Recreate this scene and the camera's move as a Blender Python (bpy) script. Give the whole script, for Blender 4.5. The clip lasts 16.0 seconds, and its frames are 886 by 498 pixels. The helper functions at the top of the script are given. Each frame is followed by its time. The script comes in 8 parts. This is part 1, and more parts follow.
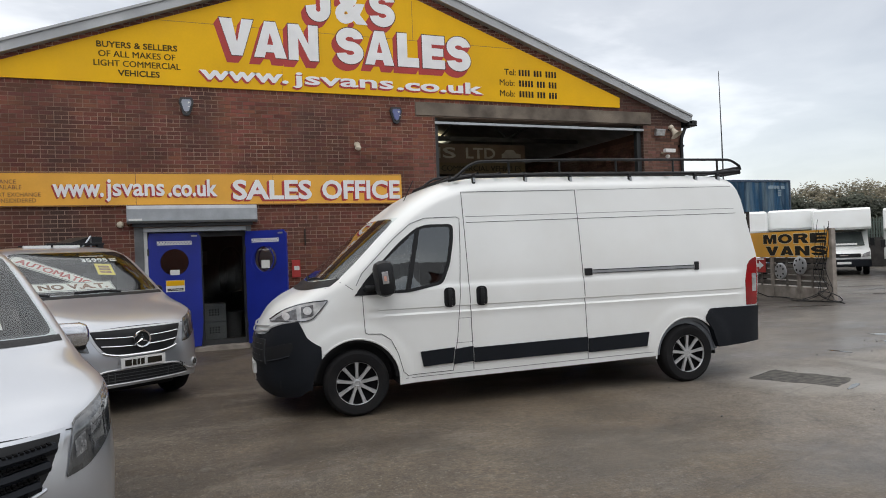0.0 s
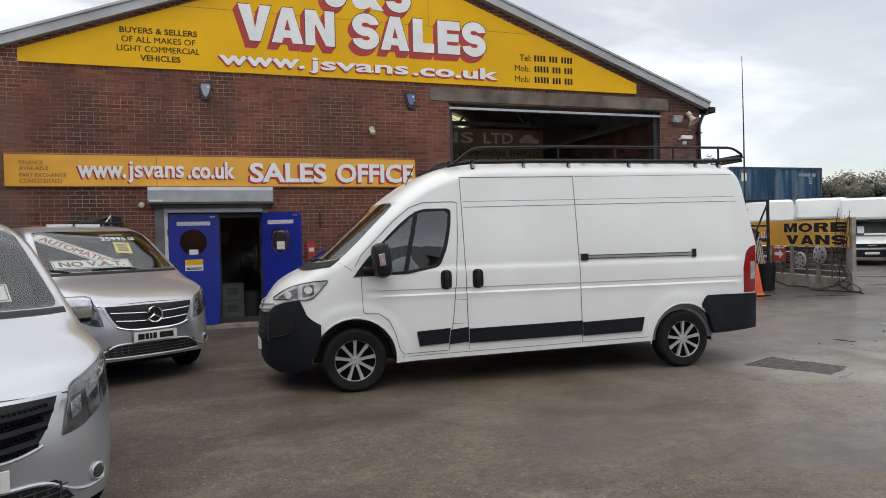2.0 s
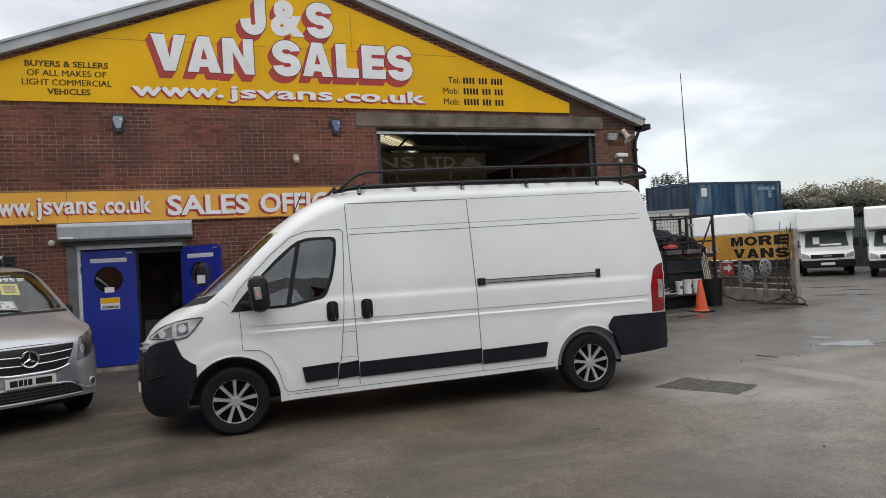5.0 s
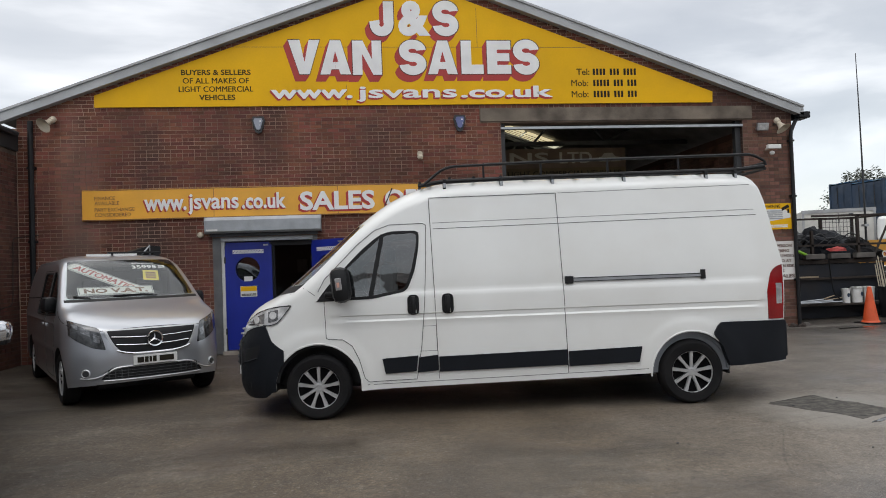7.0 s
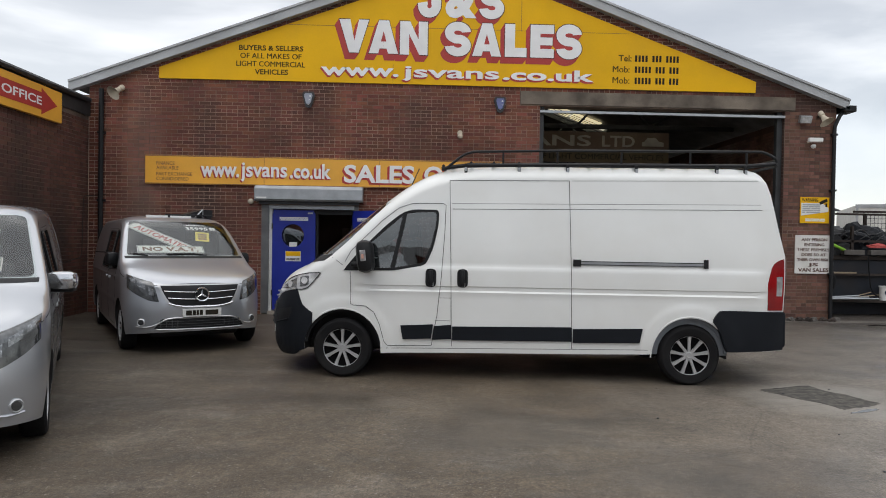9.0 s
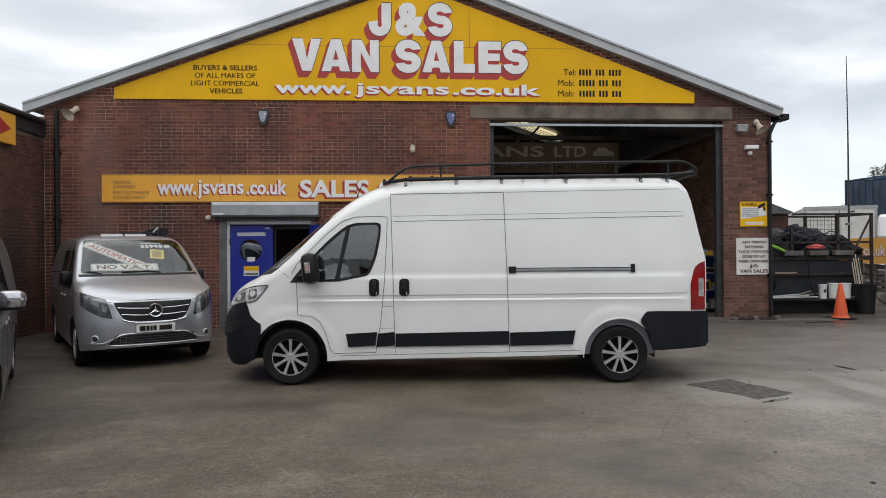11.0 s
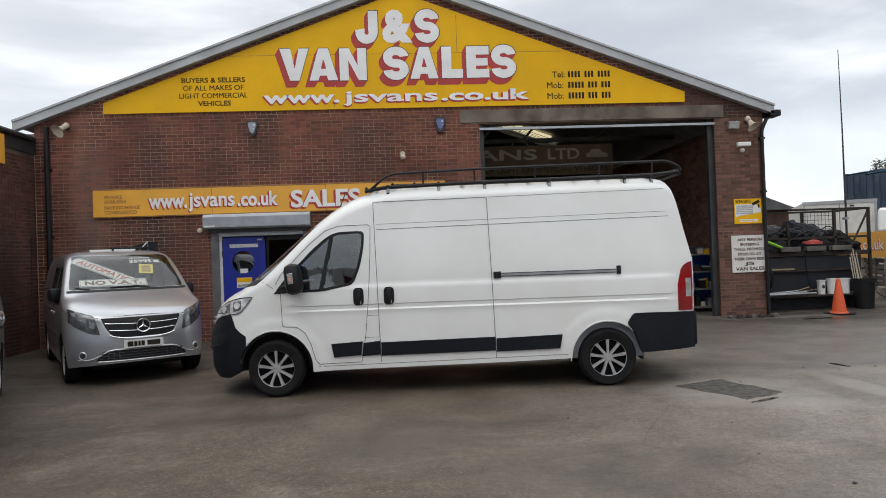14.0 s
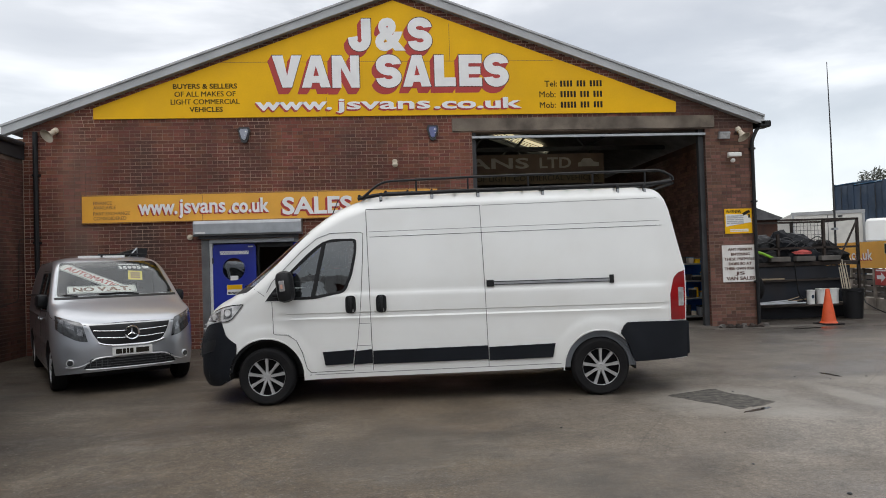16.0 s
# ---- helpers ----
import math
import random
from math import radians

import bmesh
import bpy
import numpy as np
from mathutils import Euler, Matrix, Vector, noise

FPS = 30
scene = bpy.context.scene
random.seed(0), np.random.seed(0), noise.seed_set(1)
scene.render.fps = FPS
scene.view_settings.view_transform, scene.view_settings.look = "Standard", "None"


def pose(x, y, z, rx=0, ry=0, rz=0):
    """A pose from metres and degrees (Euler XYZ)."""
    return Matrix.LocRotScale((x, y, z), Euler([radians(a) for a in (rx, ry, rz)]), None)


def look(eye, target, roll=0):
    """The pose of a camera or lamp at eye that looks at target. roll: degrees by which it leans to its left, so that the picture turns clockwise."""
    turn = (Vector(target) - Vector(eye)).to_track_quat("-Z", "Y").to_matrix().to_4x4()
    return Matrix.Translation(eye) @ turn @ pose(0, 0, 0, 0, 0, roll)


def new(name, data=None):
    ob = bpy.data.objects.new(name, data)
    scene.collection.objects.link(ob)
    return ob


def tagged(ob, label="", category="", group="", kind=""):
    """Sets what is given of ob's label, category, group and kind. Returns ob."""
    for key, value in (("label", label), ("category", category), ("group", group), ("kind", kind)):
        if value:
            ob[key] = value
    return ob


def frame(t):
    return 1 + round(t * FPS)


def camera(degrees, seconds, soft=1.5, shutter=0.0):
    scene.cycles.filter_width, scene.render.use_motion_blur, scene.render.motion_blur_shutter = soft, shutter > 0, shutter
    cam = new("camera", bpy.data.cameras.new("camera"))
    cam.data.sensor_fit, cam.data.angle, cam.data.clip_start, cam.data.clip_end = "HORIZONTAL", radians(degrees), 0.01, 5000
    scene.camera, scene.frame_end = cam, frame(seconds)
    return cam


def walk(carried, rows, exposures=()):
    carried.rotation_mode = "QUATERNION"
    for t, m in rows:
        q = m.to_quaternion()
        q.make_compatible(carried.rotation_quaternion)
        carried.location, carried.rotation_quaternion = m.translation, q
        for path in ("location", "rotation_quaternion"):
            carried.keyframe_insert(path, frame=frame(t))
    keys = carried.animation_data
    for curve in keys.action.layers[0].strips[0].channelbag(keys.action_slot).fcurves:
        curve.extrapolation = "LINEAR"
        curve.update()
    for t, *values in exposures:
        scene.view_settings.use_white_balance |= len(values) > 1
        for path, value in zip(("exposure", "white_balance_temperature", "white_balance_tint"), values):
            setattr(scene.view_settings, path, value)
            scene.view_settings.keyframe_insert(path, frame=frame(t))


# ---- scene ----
cam = camera(65.9, 16.0, soft=0.95)
PATH = [
    (0, (-1.718, -13.376, 1.698), (-0.99, -11.513, 1.702), -2.1),
    (0.5, (-1.795, -13.457, 1.71), (-1.02, -11.613, 1.67), -3.1),
    (1, (-1.78, -13.558, 1.685), (-1.027, -11.705, 1.674), -2.3),
    (1.5, (-1.643, -13.642, 1.667), (-1.007, -11.746, 1.652), -1.7),
    (2, (-1.469, -13.706, 1.683), (-0.822, -11.814, 1.643), -1.3),
    (2.5, (-1.426, -13.71, 1.683), (-0.669, -11.859, 1.667), -1.3),
    (3, (-1.25, -13.601, 1.697), (-0.44, -11.773, 1.715), -2.2),
    (3.5, (-1.046, -13.566, 1.692), (-0.265, -11.725, 1.712), -3.7),
    (3.7, (-0.919, -13.59, 1.688), (-0.197, -11.724, 1.702), -2.7),
    (5.8, (-0.032, -13.764, 1.627), (0.641, -11.881, 1.68), -4.2),
    (6, (0.103, -13.694, 1.607), (0.632, -11.767, 1.673), -3.9),
    (6.5, (0.438, -13.686, 1.625), (0.704, -11.704, 1.672), -1.9),
    (7, (0.502, -13.814, 1.596), (0.737, -11.828, 1.644), -2.1),
    (7.5, (0.566, -13.948, 1.6), (0.741, -11.956, 1.634), -0.2),
    (8, (0.712, -14.053, 1.609), (0.794, -12.055, 1.643), -1.0),
    (8.2, (0.764, -14.137, 1.617), (0.835, -12.139, 1.632), 0.8),
    (10.3, (1.112, -14.799, 1.669), (1.216, -12.802, 1.624), 0.5),
    (10.5, (1.208, -14.824, 1.663), (1.328, -12.829, 1.618), 0.3),
    (11, (1.222, -14.886, 1.643), (1.377, -12.892, 1.645), -0.5),
    (11.5, (1.163, -14.886, 1.654), (1.365, -12.896, 1.674), -1.2),
    (12, (1.201, -14.904, 1.677), (1.438, -12.919, 1.675), -2.3),
    (12.5, (1.307, -14.942, 1.669), (1.503, -12.952, 1.672), -1.6),
    (13, (1.431, -14.901, 1.649), (1.588, -12.908, 1.686), -1.3),
    (13.5, (1.44, -14.857, 1.646), (1.596, -12.864, 1.673), -0.9),
    (14, (1.484, -14.85, 1.653), (1.625, -12.855, 1.671), -2.1),
    (14.5, (1.471, -14.848, 1.649), (1.616, -12.854, 1.667), -2.2),
    (15, (1.479, -14.855, 1.643), (1.612, -12.86, 1.678), -2.3),
    (15.5, (1.449, -14.846, 1.644), (1.593, -12.852, 1.698), -1.7),
    (16, (1.454, -14.816, 1.652), (1.624, -12.824, 1.693), -1.8),
]
walk(cam, [(t, look(eye, target, roll)) for t, eye, target, roll in PATH],
     exposures=[(0.0, 0.03), (2.5, 0.0), (3.7, -0.03), (6.5, -0.10), (8.2, -0.09), (11.0, -0.05), (16.0, -0.05)])

# ---- sky, sun and exposure ----
scene.view_settings.exposure = 0.0
world = bpy.data.worlds.new("overcast_sky")
scene.world = world
world.use_nodes = True
wn, wl = world.node_tree.nodes, world.node_tree.links
wn.clear()
w_out = wn.new("ShaderNodeOutputWorld")
w_add = wn.new("ShaderNodeAddShader")
w_sky = wn.new("ShaderNodeTexSky")
w_sky.sky_type, w_sky.sun_disc = "NISHITA", False
w_sky.sun_elevation, w_sky.sun_rotation = radians(50), radians(200)
w_bg1 = wn.new("ShaderNodeBackground")
w_bg1.inputs["Strength"].default_value = 0.05
wl.new(w_sky.outputs[0], w_bg1.inputs["Color"])
w_bg2 = wn.new("ShaderNodeBackground")
w_tc = wn.new("ShaderNodeTexCoord")
w_sep = wn.new("ShaderNodeSeparateXYZ")
wl.new(w_tc.outputs["Generated"], w_sep.inputs[0])
# clouds: a soft layer whose brightness rises to the zenith
w_map = wn.new("ShaderNodeMapping")
w_map.inputs["Scale"].default_value = (1.6, 1.6, 4.2)
w_map.inputs["Location"].default_value = (0.35, 0.2, 0.0)
wl.new(w_tc.outputs["Generated"], w_map.inputs[0])
w_noise = wn.new("ShaderNodeTexNoise")
w_noise.inputs["Scale"].default_value, w_noise.inputs["Detail"].default_value = 1.5, 6.0
w_noise.inputs["Roughness"].default_value = 0.5
w_noise.inputs["Distortion"].default_value = 0.3
wl.new(w_map.outputs[0], w_noise.inputs["Vector"])
w_ramp = wn.new("ShaderNodeValToRGB")
w_ramp.color_ramp.elements[0].position, w_ramp.color_ramp.elements[0].color = 0.38, (0.56, 0.56, 0.56, 1)
w_ramp.color_ramp.elements[1].position, w_ramp.color_ramp.elements[1].color = 0.62, (1.05, 1.03, 1.0, 1)
e = w_ramp.color_ramp.elements.new(0.5)
e.color = (0.68, 0.675, 0.665, 1)
wl.new(w_noise.outputs["Fac"], w_ramp.inputs[0])
w_edge = wn.new("ShaderNodeTexNoise")
w_edge.inputs["Scale"].default_value, w_edge.inputs["Detail"].default_value, w_edge.inputs["Roughness"].default_value = 7.0, 7.0, 0.6
wl.new(w_tc.outputs["Generated"], w_edge.inputs["Vector"])
cloud = w_ramp.outputs[0]
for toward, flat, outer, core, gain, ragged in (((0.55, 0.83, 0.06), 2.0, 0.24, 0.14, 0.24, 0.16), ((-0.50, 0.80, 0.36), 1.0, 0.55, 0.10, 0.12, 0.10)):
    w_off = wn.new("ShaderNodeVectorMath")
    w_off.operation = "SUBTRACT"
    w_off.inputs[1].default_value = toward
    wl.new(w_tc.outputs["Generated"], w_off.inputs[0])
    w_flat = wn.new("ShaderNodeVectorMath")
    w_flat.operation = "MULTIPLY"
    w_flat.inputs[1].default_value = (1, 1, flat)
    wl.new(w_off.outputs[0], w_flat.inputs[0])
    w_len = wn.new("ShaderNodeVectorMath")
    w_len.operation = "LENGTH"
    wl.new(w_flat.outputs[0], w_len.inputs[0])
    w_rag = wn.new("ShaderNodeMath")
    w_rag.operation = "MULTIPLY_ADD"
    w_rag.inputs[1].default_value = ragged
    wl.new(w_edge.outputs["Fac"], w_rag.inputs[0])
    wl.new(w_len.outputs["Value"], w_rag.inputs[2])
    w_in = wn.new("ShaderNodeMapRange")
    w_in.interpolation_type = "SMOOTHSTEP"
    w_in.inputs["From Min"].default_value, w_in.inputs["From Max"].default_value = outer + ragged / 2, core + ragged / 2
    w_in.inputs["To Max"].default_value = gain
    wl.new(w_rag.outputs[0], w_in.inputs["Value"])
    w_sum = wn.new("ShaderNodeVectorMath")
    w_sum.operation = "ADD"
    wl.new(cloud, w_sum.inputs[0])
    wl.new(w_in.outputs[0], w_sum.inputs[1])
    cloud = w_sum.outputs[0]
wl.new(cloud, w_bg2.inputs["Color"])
w_zen = wn.new("ShaderNodeMapRange")
w_zen.inputs["From Min"].default_value, w_zen.inputs["From Max"].default_value = 0.3, 1.0
w_zen.inputs["To Min"].default_value, w_zen.inputs["To Max"].default_value = 0.88, 2.1
wl.new(w_sep.outputs["Z"], w_zen.inputs["Value"])
wl.new(w_zen.outputs[0], w_bg2.inputs["Strength"])
wl.new(w_bg1.outputs[0], w_add.inputs[0])
wl.new(w_bg2.outputs[0], w_add.inputs[1])
wl.new(w_add.outputs[0], w_out.inputs[0])

sun = new("sun", bpy.data.lights.new("sun", "SUN"))
sun.data.energy, sun.data.angle, sun.data.color = 0.40, radians(40), (1.0, 0.97, 0.93)
sun.matrix_world = look((-6, -20, 26), (2, -4, 0))

# ---- materials ----
MATS = {}


def mat(name, base, rough=0.6, metal=0.0, vary=0.12, scale=3.0, fine=60.0, bump=0.0, bump_scale=80.0, coat=0.0, tint=None,
        island=0.0, piece=0.0, spec=0.5, rough_vary=0.0, stretch=(1, 1, 1), dirt=None, dirt_scale=1.2, dirt_amount=0.0, bloom=None, bloom_amount=0.0, soot=None):
    """A surface of one base colour, varied at two scales, with fine relief; island and piece vary the colour from piece to piece."""
    m = bpy.data.materials.new(name)
    m.use_nodes = True
    n, l = m.node_tree.nodes, m.node_tree.links
    b = n["Principled BSDF"]
    b.inputs["Roughness"].default_value, b.inputs["Metallic"].default_value = rough, metal
    b.inputs["Coat Weight"].default_value, b.inputs["Coat Roughness"].default_value = coat, 0.06
    b.inputs["Specular IOR Level"].default_value = spec
    tc = n.new("ShaderNodeTexCoord")
    mp = n.new("ShaderNodeMapping")
    mp.inputs["Scale"].default_value = stretch
    l.new(tc.outputs["Object"], mp.inputs[0])

    def noise_at(s, detail=5.0):
        t = n.new("ShaderNodeTexNoise")
        t.inputs["Scale"].default_value, t.inputs["Detail"].default_value = s, detail
        l.new(mp.outputs[0], t.inputs["Vector"])
        return t.outputs["Fac"]

    def mix(fac, a, c, mode="MIX"):
        x = n.new("ShaderNodeMix")
        x.data_type, x.blend_type = "RGBA", mode
        for sock, v in ((x.inputs[0], fac), (x.inputs[6], a), (x.inputs[7], c)):
            if isinstance(v, (int, float)):
                sock.default_value = v
            elif isinstance(v, (tuple, list)):
                sock.default_value = (*v[:3], 1)
            else:
                l.new(v, sock)
        return x.outputs[2]

    def ranged(v, lo, hi, a=0.3, c=0.7):
        x = n.new("ShaderNodeMapRange")
        x.inputs["From Min"].default_value, x.inputs["From Max"].default_value = a, c
        x.inputs["To Min"].default_value, x.inputs["To Max"].default_value = lo, hi
        l.new(v, x.inputs["Value"])
        return x.outputs[0]

    big, small = noise_at(scale), noise_at(fine, 3.0)
    dark = tuple(c * (1 - vary * 1.6) for c in base)
    light = tint or tuple(min(1, c * (1 + vary)) for c in base)
    col = mix(ranged(big, 0, 1), dark, light)
    col = mix(ranged(small, 0, vary * 1.5), col, tuple(c * 0.6 for c in base))
    if island or piece:
        if island:
            g = n.new("ShaderNodeNewGeometry").outputs["Random Per Island"]
        else:
            g = n.new("ShaderNodeObjectInfo").outputs["Random"]
        amount = island or piece
        hsv = n.new("ShaderNodeHueSaturation")
        l.new(ranged(g, 1 - amount, 1 + amount, 0, 1), hsv.inputs["Value"])
        wob = n.new("ShaderNodeMath")
        wob.operation = "PINGPONG"
        wob.inputs[1].default_value = 0.07
        l.new(g, wob.inputs[0])
        l.new(ranged(wob.outputs[0], 0.985, 1.02, 0, 0.07), hsv.inputs["Saturation"])
        l.new(ranged(wob.outputs[0], 0.489, 0.511, 0, 0.07), hsv.inputs["Hue"])
        l.new(col, hsv.inputs["Color"])
        col = hsv.outputs[0]
    if dirt:
        col = mix(ranged(noise_at(dirt_scale, 7.0), 0, dirt_amount, 0.45, 0.68), col, dirt)
    if soot:
        # old soot that thickens towards one end of the wall
        sx = n.new("ShaderNodeSeparateXYZ")
        l.new(tc.outputs["Object"], sx.inputs[0])
        ad = n.new("ShaderNodeMath")
        ad.operation = "MULTIPLY_ADD"
        l.new(noise_at(0.6, 6.0), ad.inputs[0])
        ad.inputs[1].default_value = 3.5
        l.new(sx.outputs["X"], ad.inputs[2])
        col = mix(ranged(ad.outputs[0], 0, 0.72, soot[0], soot[1]), col, (0.030, 0.020, 0.017))
    if bloom:
        col = mix(ranged(noise_at(0.55, 8.0), 0, bloom_amount, 0.55, 0.75), col, bloom)
    l.new(col, b.inputs["Base Color"])
    if rough_vary:
        l.new(ranged(noise_at(scale * 2.3), max(0.02, rough - rough_vary), min(1, rough + rough_vary)), b.inputs["Roughness"])
    if bump:
        bp = n.new("ShaderNodeBump")
        bp.inputs["Strength"].default_value, bp.inputs["Distance"].default_value = bump, 0.01
        l.new(noise_at(bump_scale, 4.0), bp.inputs["Height"])
        l.new(bp.outputs[0], b.inputs["Normal"])
    MATS[name] = m
    return m


BRICK = (0.182, 0.059, 0.037)
m_brick = mat("brick_wall", BRICK, 0.85, vary=0.3, scale=1.1, fine=30, bump=0.5, bump_scale=60, island=0.34, stretch=(1, 1, 0.4),
              dirt=(0.040, 0.022, 0.017), dirt_scale=0.75, dirt_amount=0.85, bloom=(0.34, 0.26, 0.21), bloom_amount=0.28, soot=(8.0, 11.0))
m_brick_piece = mat("brick_piece", (0.185, 0.088, 0.062), 0.85, vary=0.3, scale=1.1, fine=30, bump=0.5, bump_scale=60, piece=0.42, stretch=(1, 1, 0.4), bloom=(0.44, 0.37, 0.31), bloom_amount=0.72,
                    dirt=(0.035, 0.024, 0.02), dirt_scale=0.9, dirt_amount=0.85)
# darker brick and mortar for the wing wall; the far shed shares the brick
m_brick_dark = mat("dark_brick", (0.118, 0.046, 0.032), 0.85, vary=0.3, scale=1.1, fine=30, bump=0.5, bump_scale=60, island=0.34, stretch=(1, 1, 0.4), dirt=(0.025, 0.016, 0.013), dirt_scale=0.75, dirt_amount=0.8)
m_mortar_dark = mat("dark_mortar", (0.17, 0.125, 0.10), 0.95, vary=0.35, scale=0.9, bump=0.5, dirt=(0.03, 0.024, 0.02), dirt_amount=0.8)
m_mortar = mat("mortar", (0.43, 0.31, 0.24), 0.95, vary=0.45, scale=0.9, bump=0.5, dirt=(0.10, 0.075, 0.06), dirt_scale=0.8, dirt_amount=0.85, soot=(8.0, 11.0))
m_lintel = mat("stained_lintel", (0.20, 0.165, 0.13), 0.9, vary=0.3, scale=1.5, bump=0.4, bump_scale=40, dirt=(0.05, 0.04, 0.033), dirt_scale=1.6, dirt_amount=0.9)
m_concrete = mat("weathered_concrete", (0.34, 0.30, 0.26), 0.9, vary=0.25, scale=2.2, bump=0.4, bump_scale=40, dirt=(0.12, 0.1, 0.085),
                 dirt_scale=2.5, dirt_amount=0.8)
m_yellow = mat("yellow_sign_board", (0.80, 0.445, 0.004), 0.5, spec=0.2, vary=0.06, scale=0.8, fine=25, dirt=(0.6, 0.33, 0.02), dirt_scale=1.0, dirt_amount=0.3)
m_yellow2 = mat("amber_sign_board", (0.80, 0.40, 0.045), 0.45, vary=0.07, scale=0.9, fine=25, dirt=(0.55, 0.28, 0.04), dirt_amount=0.3)
m_white_text = mat("white_lettering", (0.80, 0.80, 0.80), 0.5, vary=0.05)
m_red_text = mat("red_lettering", (0.42, 0.035, 0.03), 0.5, vary=0.1)
m_black_text = mat("black_lettering", (0.030, 0.026, 0.02), 0.7, spec=0.1, vary=0.1)
m_brown_text = mat("faded_brown_lettering", (0.22, 0.1, 0.05), 0.6, vary=0.2)
m_verge = mat("grey_verge_metal", (0.40, 0.41, 0.42), 0.5, 0.2, vary=0.12, scale=1.5, stretch=(1, 1, 1))
m_roof = mat("corrugated_roof_sheet", (0.22, 0.22, 0.22), 0.8, vary=0.2)
m_dark_metal = mat("dark_grey_metal", (0.045, 0.047, 0.05), 0.5, 0.3, vary=0.2)
m_black = mat("black_plastic", (0.010, 0.0105, 0.012), 0.5, spec=0.3, vary=0.15, bump=0.15, bump_scale=400)
m_navy_plastic = mat("matt_dark_bumper_plastic", (0.009, 0.011, 0.015), 0.55, spec=0.18, vary=0.1, bump=0.2, bump_scale=600)
m_rubber = mat("tyre_rubber", (0.010, 0.010, 0.011), 0.85, spec=0.2, vary=0.2, bump=0.3, bump_scale=120, dirt=(0.03, 0.028, 0.026), dirt_scale=4, dirt_amount=0.3)
m_steel = mat("galvanised_steel", (0.42, 0.44, 0.46), 0.38, 0.75, vary=0.12, scale=4, rough_vary=0.1)
m_chrome = mat("bright_chrome", (0.75, 0.76, 0.78), 0.12, 1.0, vary=0.03)
m_trim_silver = mat("silver_wheel_trim", (0.50, 0.51, 0.52), 0.32, 0.55, vary=0.06)
m_white = mat("white_van_paint", (0.775, 0.79, 0.775), 0.38, vary=0.03, scale=1.0, coat=0.6, fine=8, rough_vary=0.06, dirt=(0.66, 0.65, 0.61), dirt_scale=1.3, dirt_amount=0.3)
m_mirror_cap = mat("bright_mirror_cap", (0.62, 0.63, 0.65), 0.18, 0.85, vary=0.04, coat=0.6)
m_silver = mat("silver_metallic_paint", (0.49, 0.51, 0.545), 0.29, 0.68, vary=0.03, scale=1.0, coat=0.9, fine=300)
m_blue = mat("royal_blue_door_paint", (0.008, 0.022, 0.28), 0.42, vary=0.12, scale=2.5, bump=0.1, bump_scale=50)
m_interior = mat("dark_cab_lining", (0.028, 0.028, 0.03), 0.85, vary=0.2)
m_seat = mat("grey_seat_cloth", (0.06, 0.06, 0.065), 0.9, vary=0.2, bump=0.3, bump_scale=200)
m_gap = mat("dark_panel_gap", (0.03, 0.03, 0.03), 0.8, vary=0.1)
m_seam = mat("shadowed_door_seam", (0.085, 0.085, 0.09), 0.8, vary=0.1)
m_lamp_bright = mat("bright_headlamp", (0.80, 0.82, 0.84), 0.10, 0.25, vary=0.3, scale=11, coat=1.0)
m_gap_soft = mat("grey_panel_crease", (0.17, 0.17, 0.17), 0.7, vary=0.1)
m_lamp_red = mat("red_lamp_lens", (0.26, 0.006, 0.008), 0.15, vary=0.2, coat=0.35)
m_lamp_clear = mat("clear_lamp_lens", (0.62, 0.64, 0.66), 0.15, 0.55, vary=0.25, scale=16, coat=0.9)
m_lamp_dark = mat("smoked_headlamp", (0.09, 0.095, 0.1), 0.08, 0.3, vary=0.5, scale=9, coat=1.0)
m_lamp_busy = mat("faceted_lamp_reflector", (0.36, 0.37, 0.385), 0.14, 0.6, vary=0.8, scale=34, fine=90, coat=0.9)
m_lamp_mid = mat("grey_lamp_inside", (0.15, 0.157, 0.165), 0.12, 0.5, vary=0.4, scale=14, coat=0.9)
m_lamp_orange = mat("orange_indicator_lens", (0.55, 0.30, 0.24), 0.15, vary=0.1, coat=0.6)
m_plate = mat("white_number_plate", (0.72, 0.72, 0.70), 0.35, vary=0.04)
m_cream = mat("cream_painted_metal", (0.52, 0.46, 0.36), 0.5, vary=0.15)
m_board_white = mat("white_sign_board", (0.74, 0.73, 0.70), 0.5, vary=0.08, scale=2, dirt=(0.42, 0.38, 0.32), dirt_scale=3, dirt_amount=0.35)
m_timber = mat("weathered_timber", (0.13, 0.115, 0.1), 0.85, vary=0.3, scale=2, stretch=(0.6, 0.6, 8), bump=0.4)
m_cont_blue = mat("faded_blue_container", (0.045, 0.155, 0.30), 0.6, 0.1, vary=0.4, scale=2.2, stretch=(1, 1, 0.12), dirt=(0.26, 0.36, 0.43),
                  dirt_scale=2.4, dirt_amount=0.9)
m_cont_navy = mat("navy_container_doors", (0.022, 0.045, 0.085), 0.6, 0.1, vary=0.3, scale=1.0, dirt=(0.08, 0.10, 0.13), dirt_amount=0.5)
m_cone = mat("orange_cone_plastic", (0.72, 0.10, 0.025), 0.5, vary=0.12, scale=5, dirt=(0.3, 0.07, 0.03), dirt_amount=0.4)
# both leaf colours are lightened and greyed to stand for distance haze
m_leaf = mat("hazy_dark_foliage", (0.060, 0.068, 0.046), 0.85, vary=0.4, island=0.45, scale=0.4)
m_leaf_pale = mat("hazy_autumn_foliage", (0.21, 0.185, 0.125), 0.85, vary=0.35, island=0.45, scale=0.4)
m_bark = mat("bark", (0.05, 0.04, 0.032), 0.9, vary=0.3, bump=0.5)
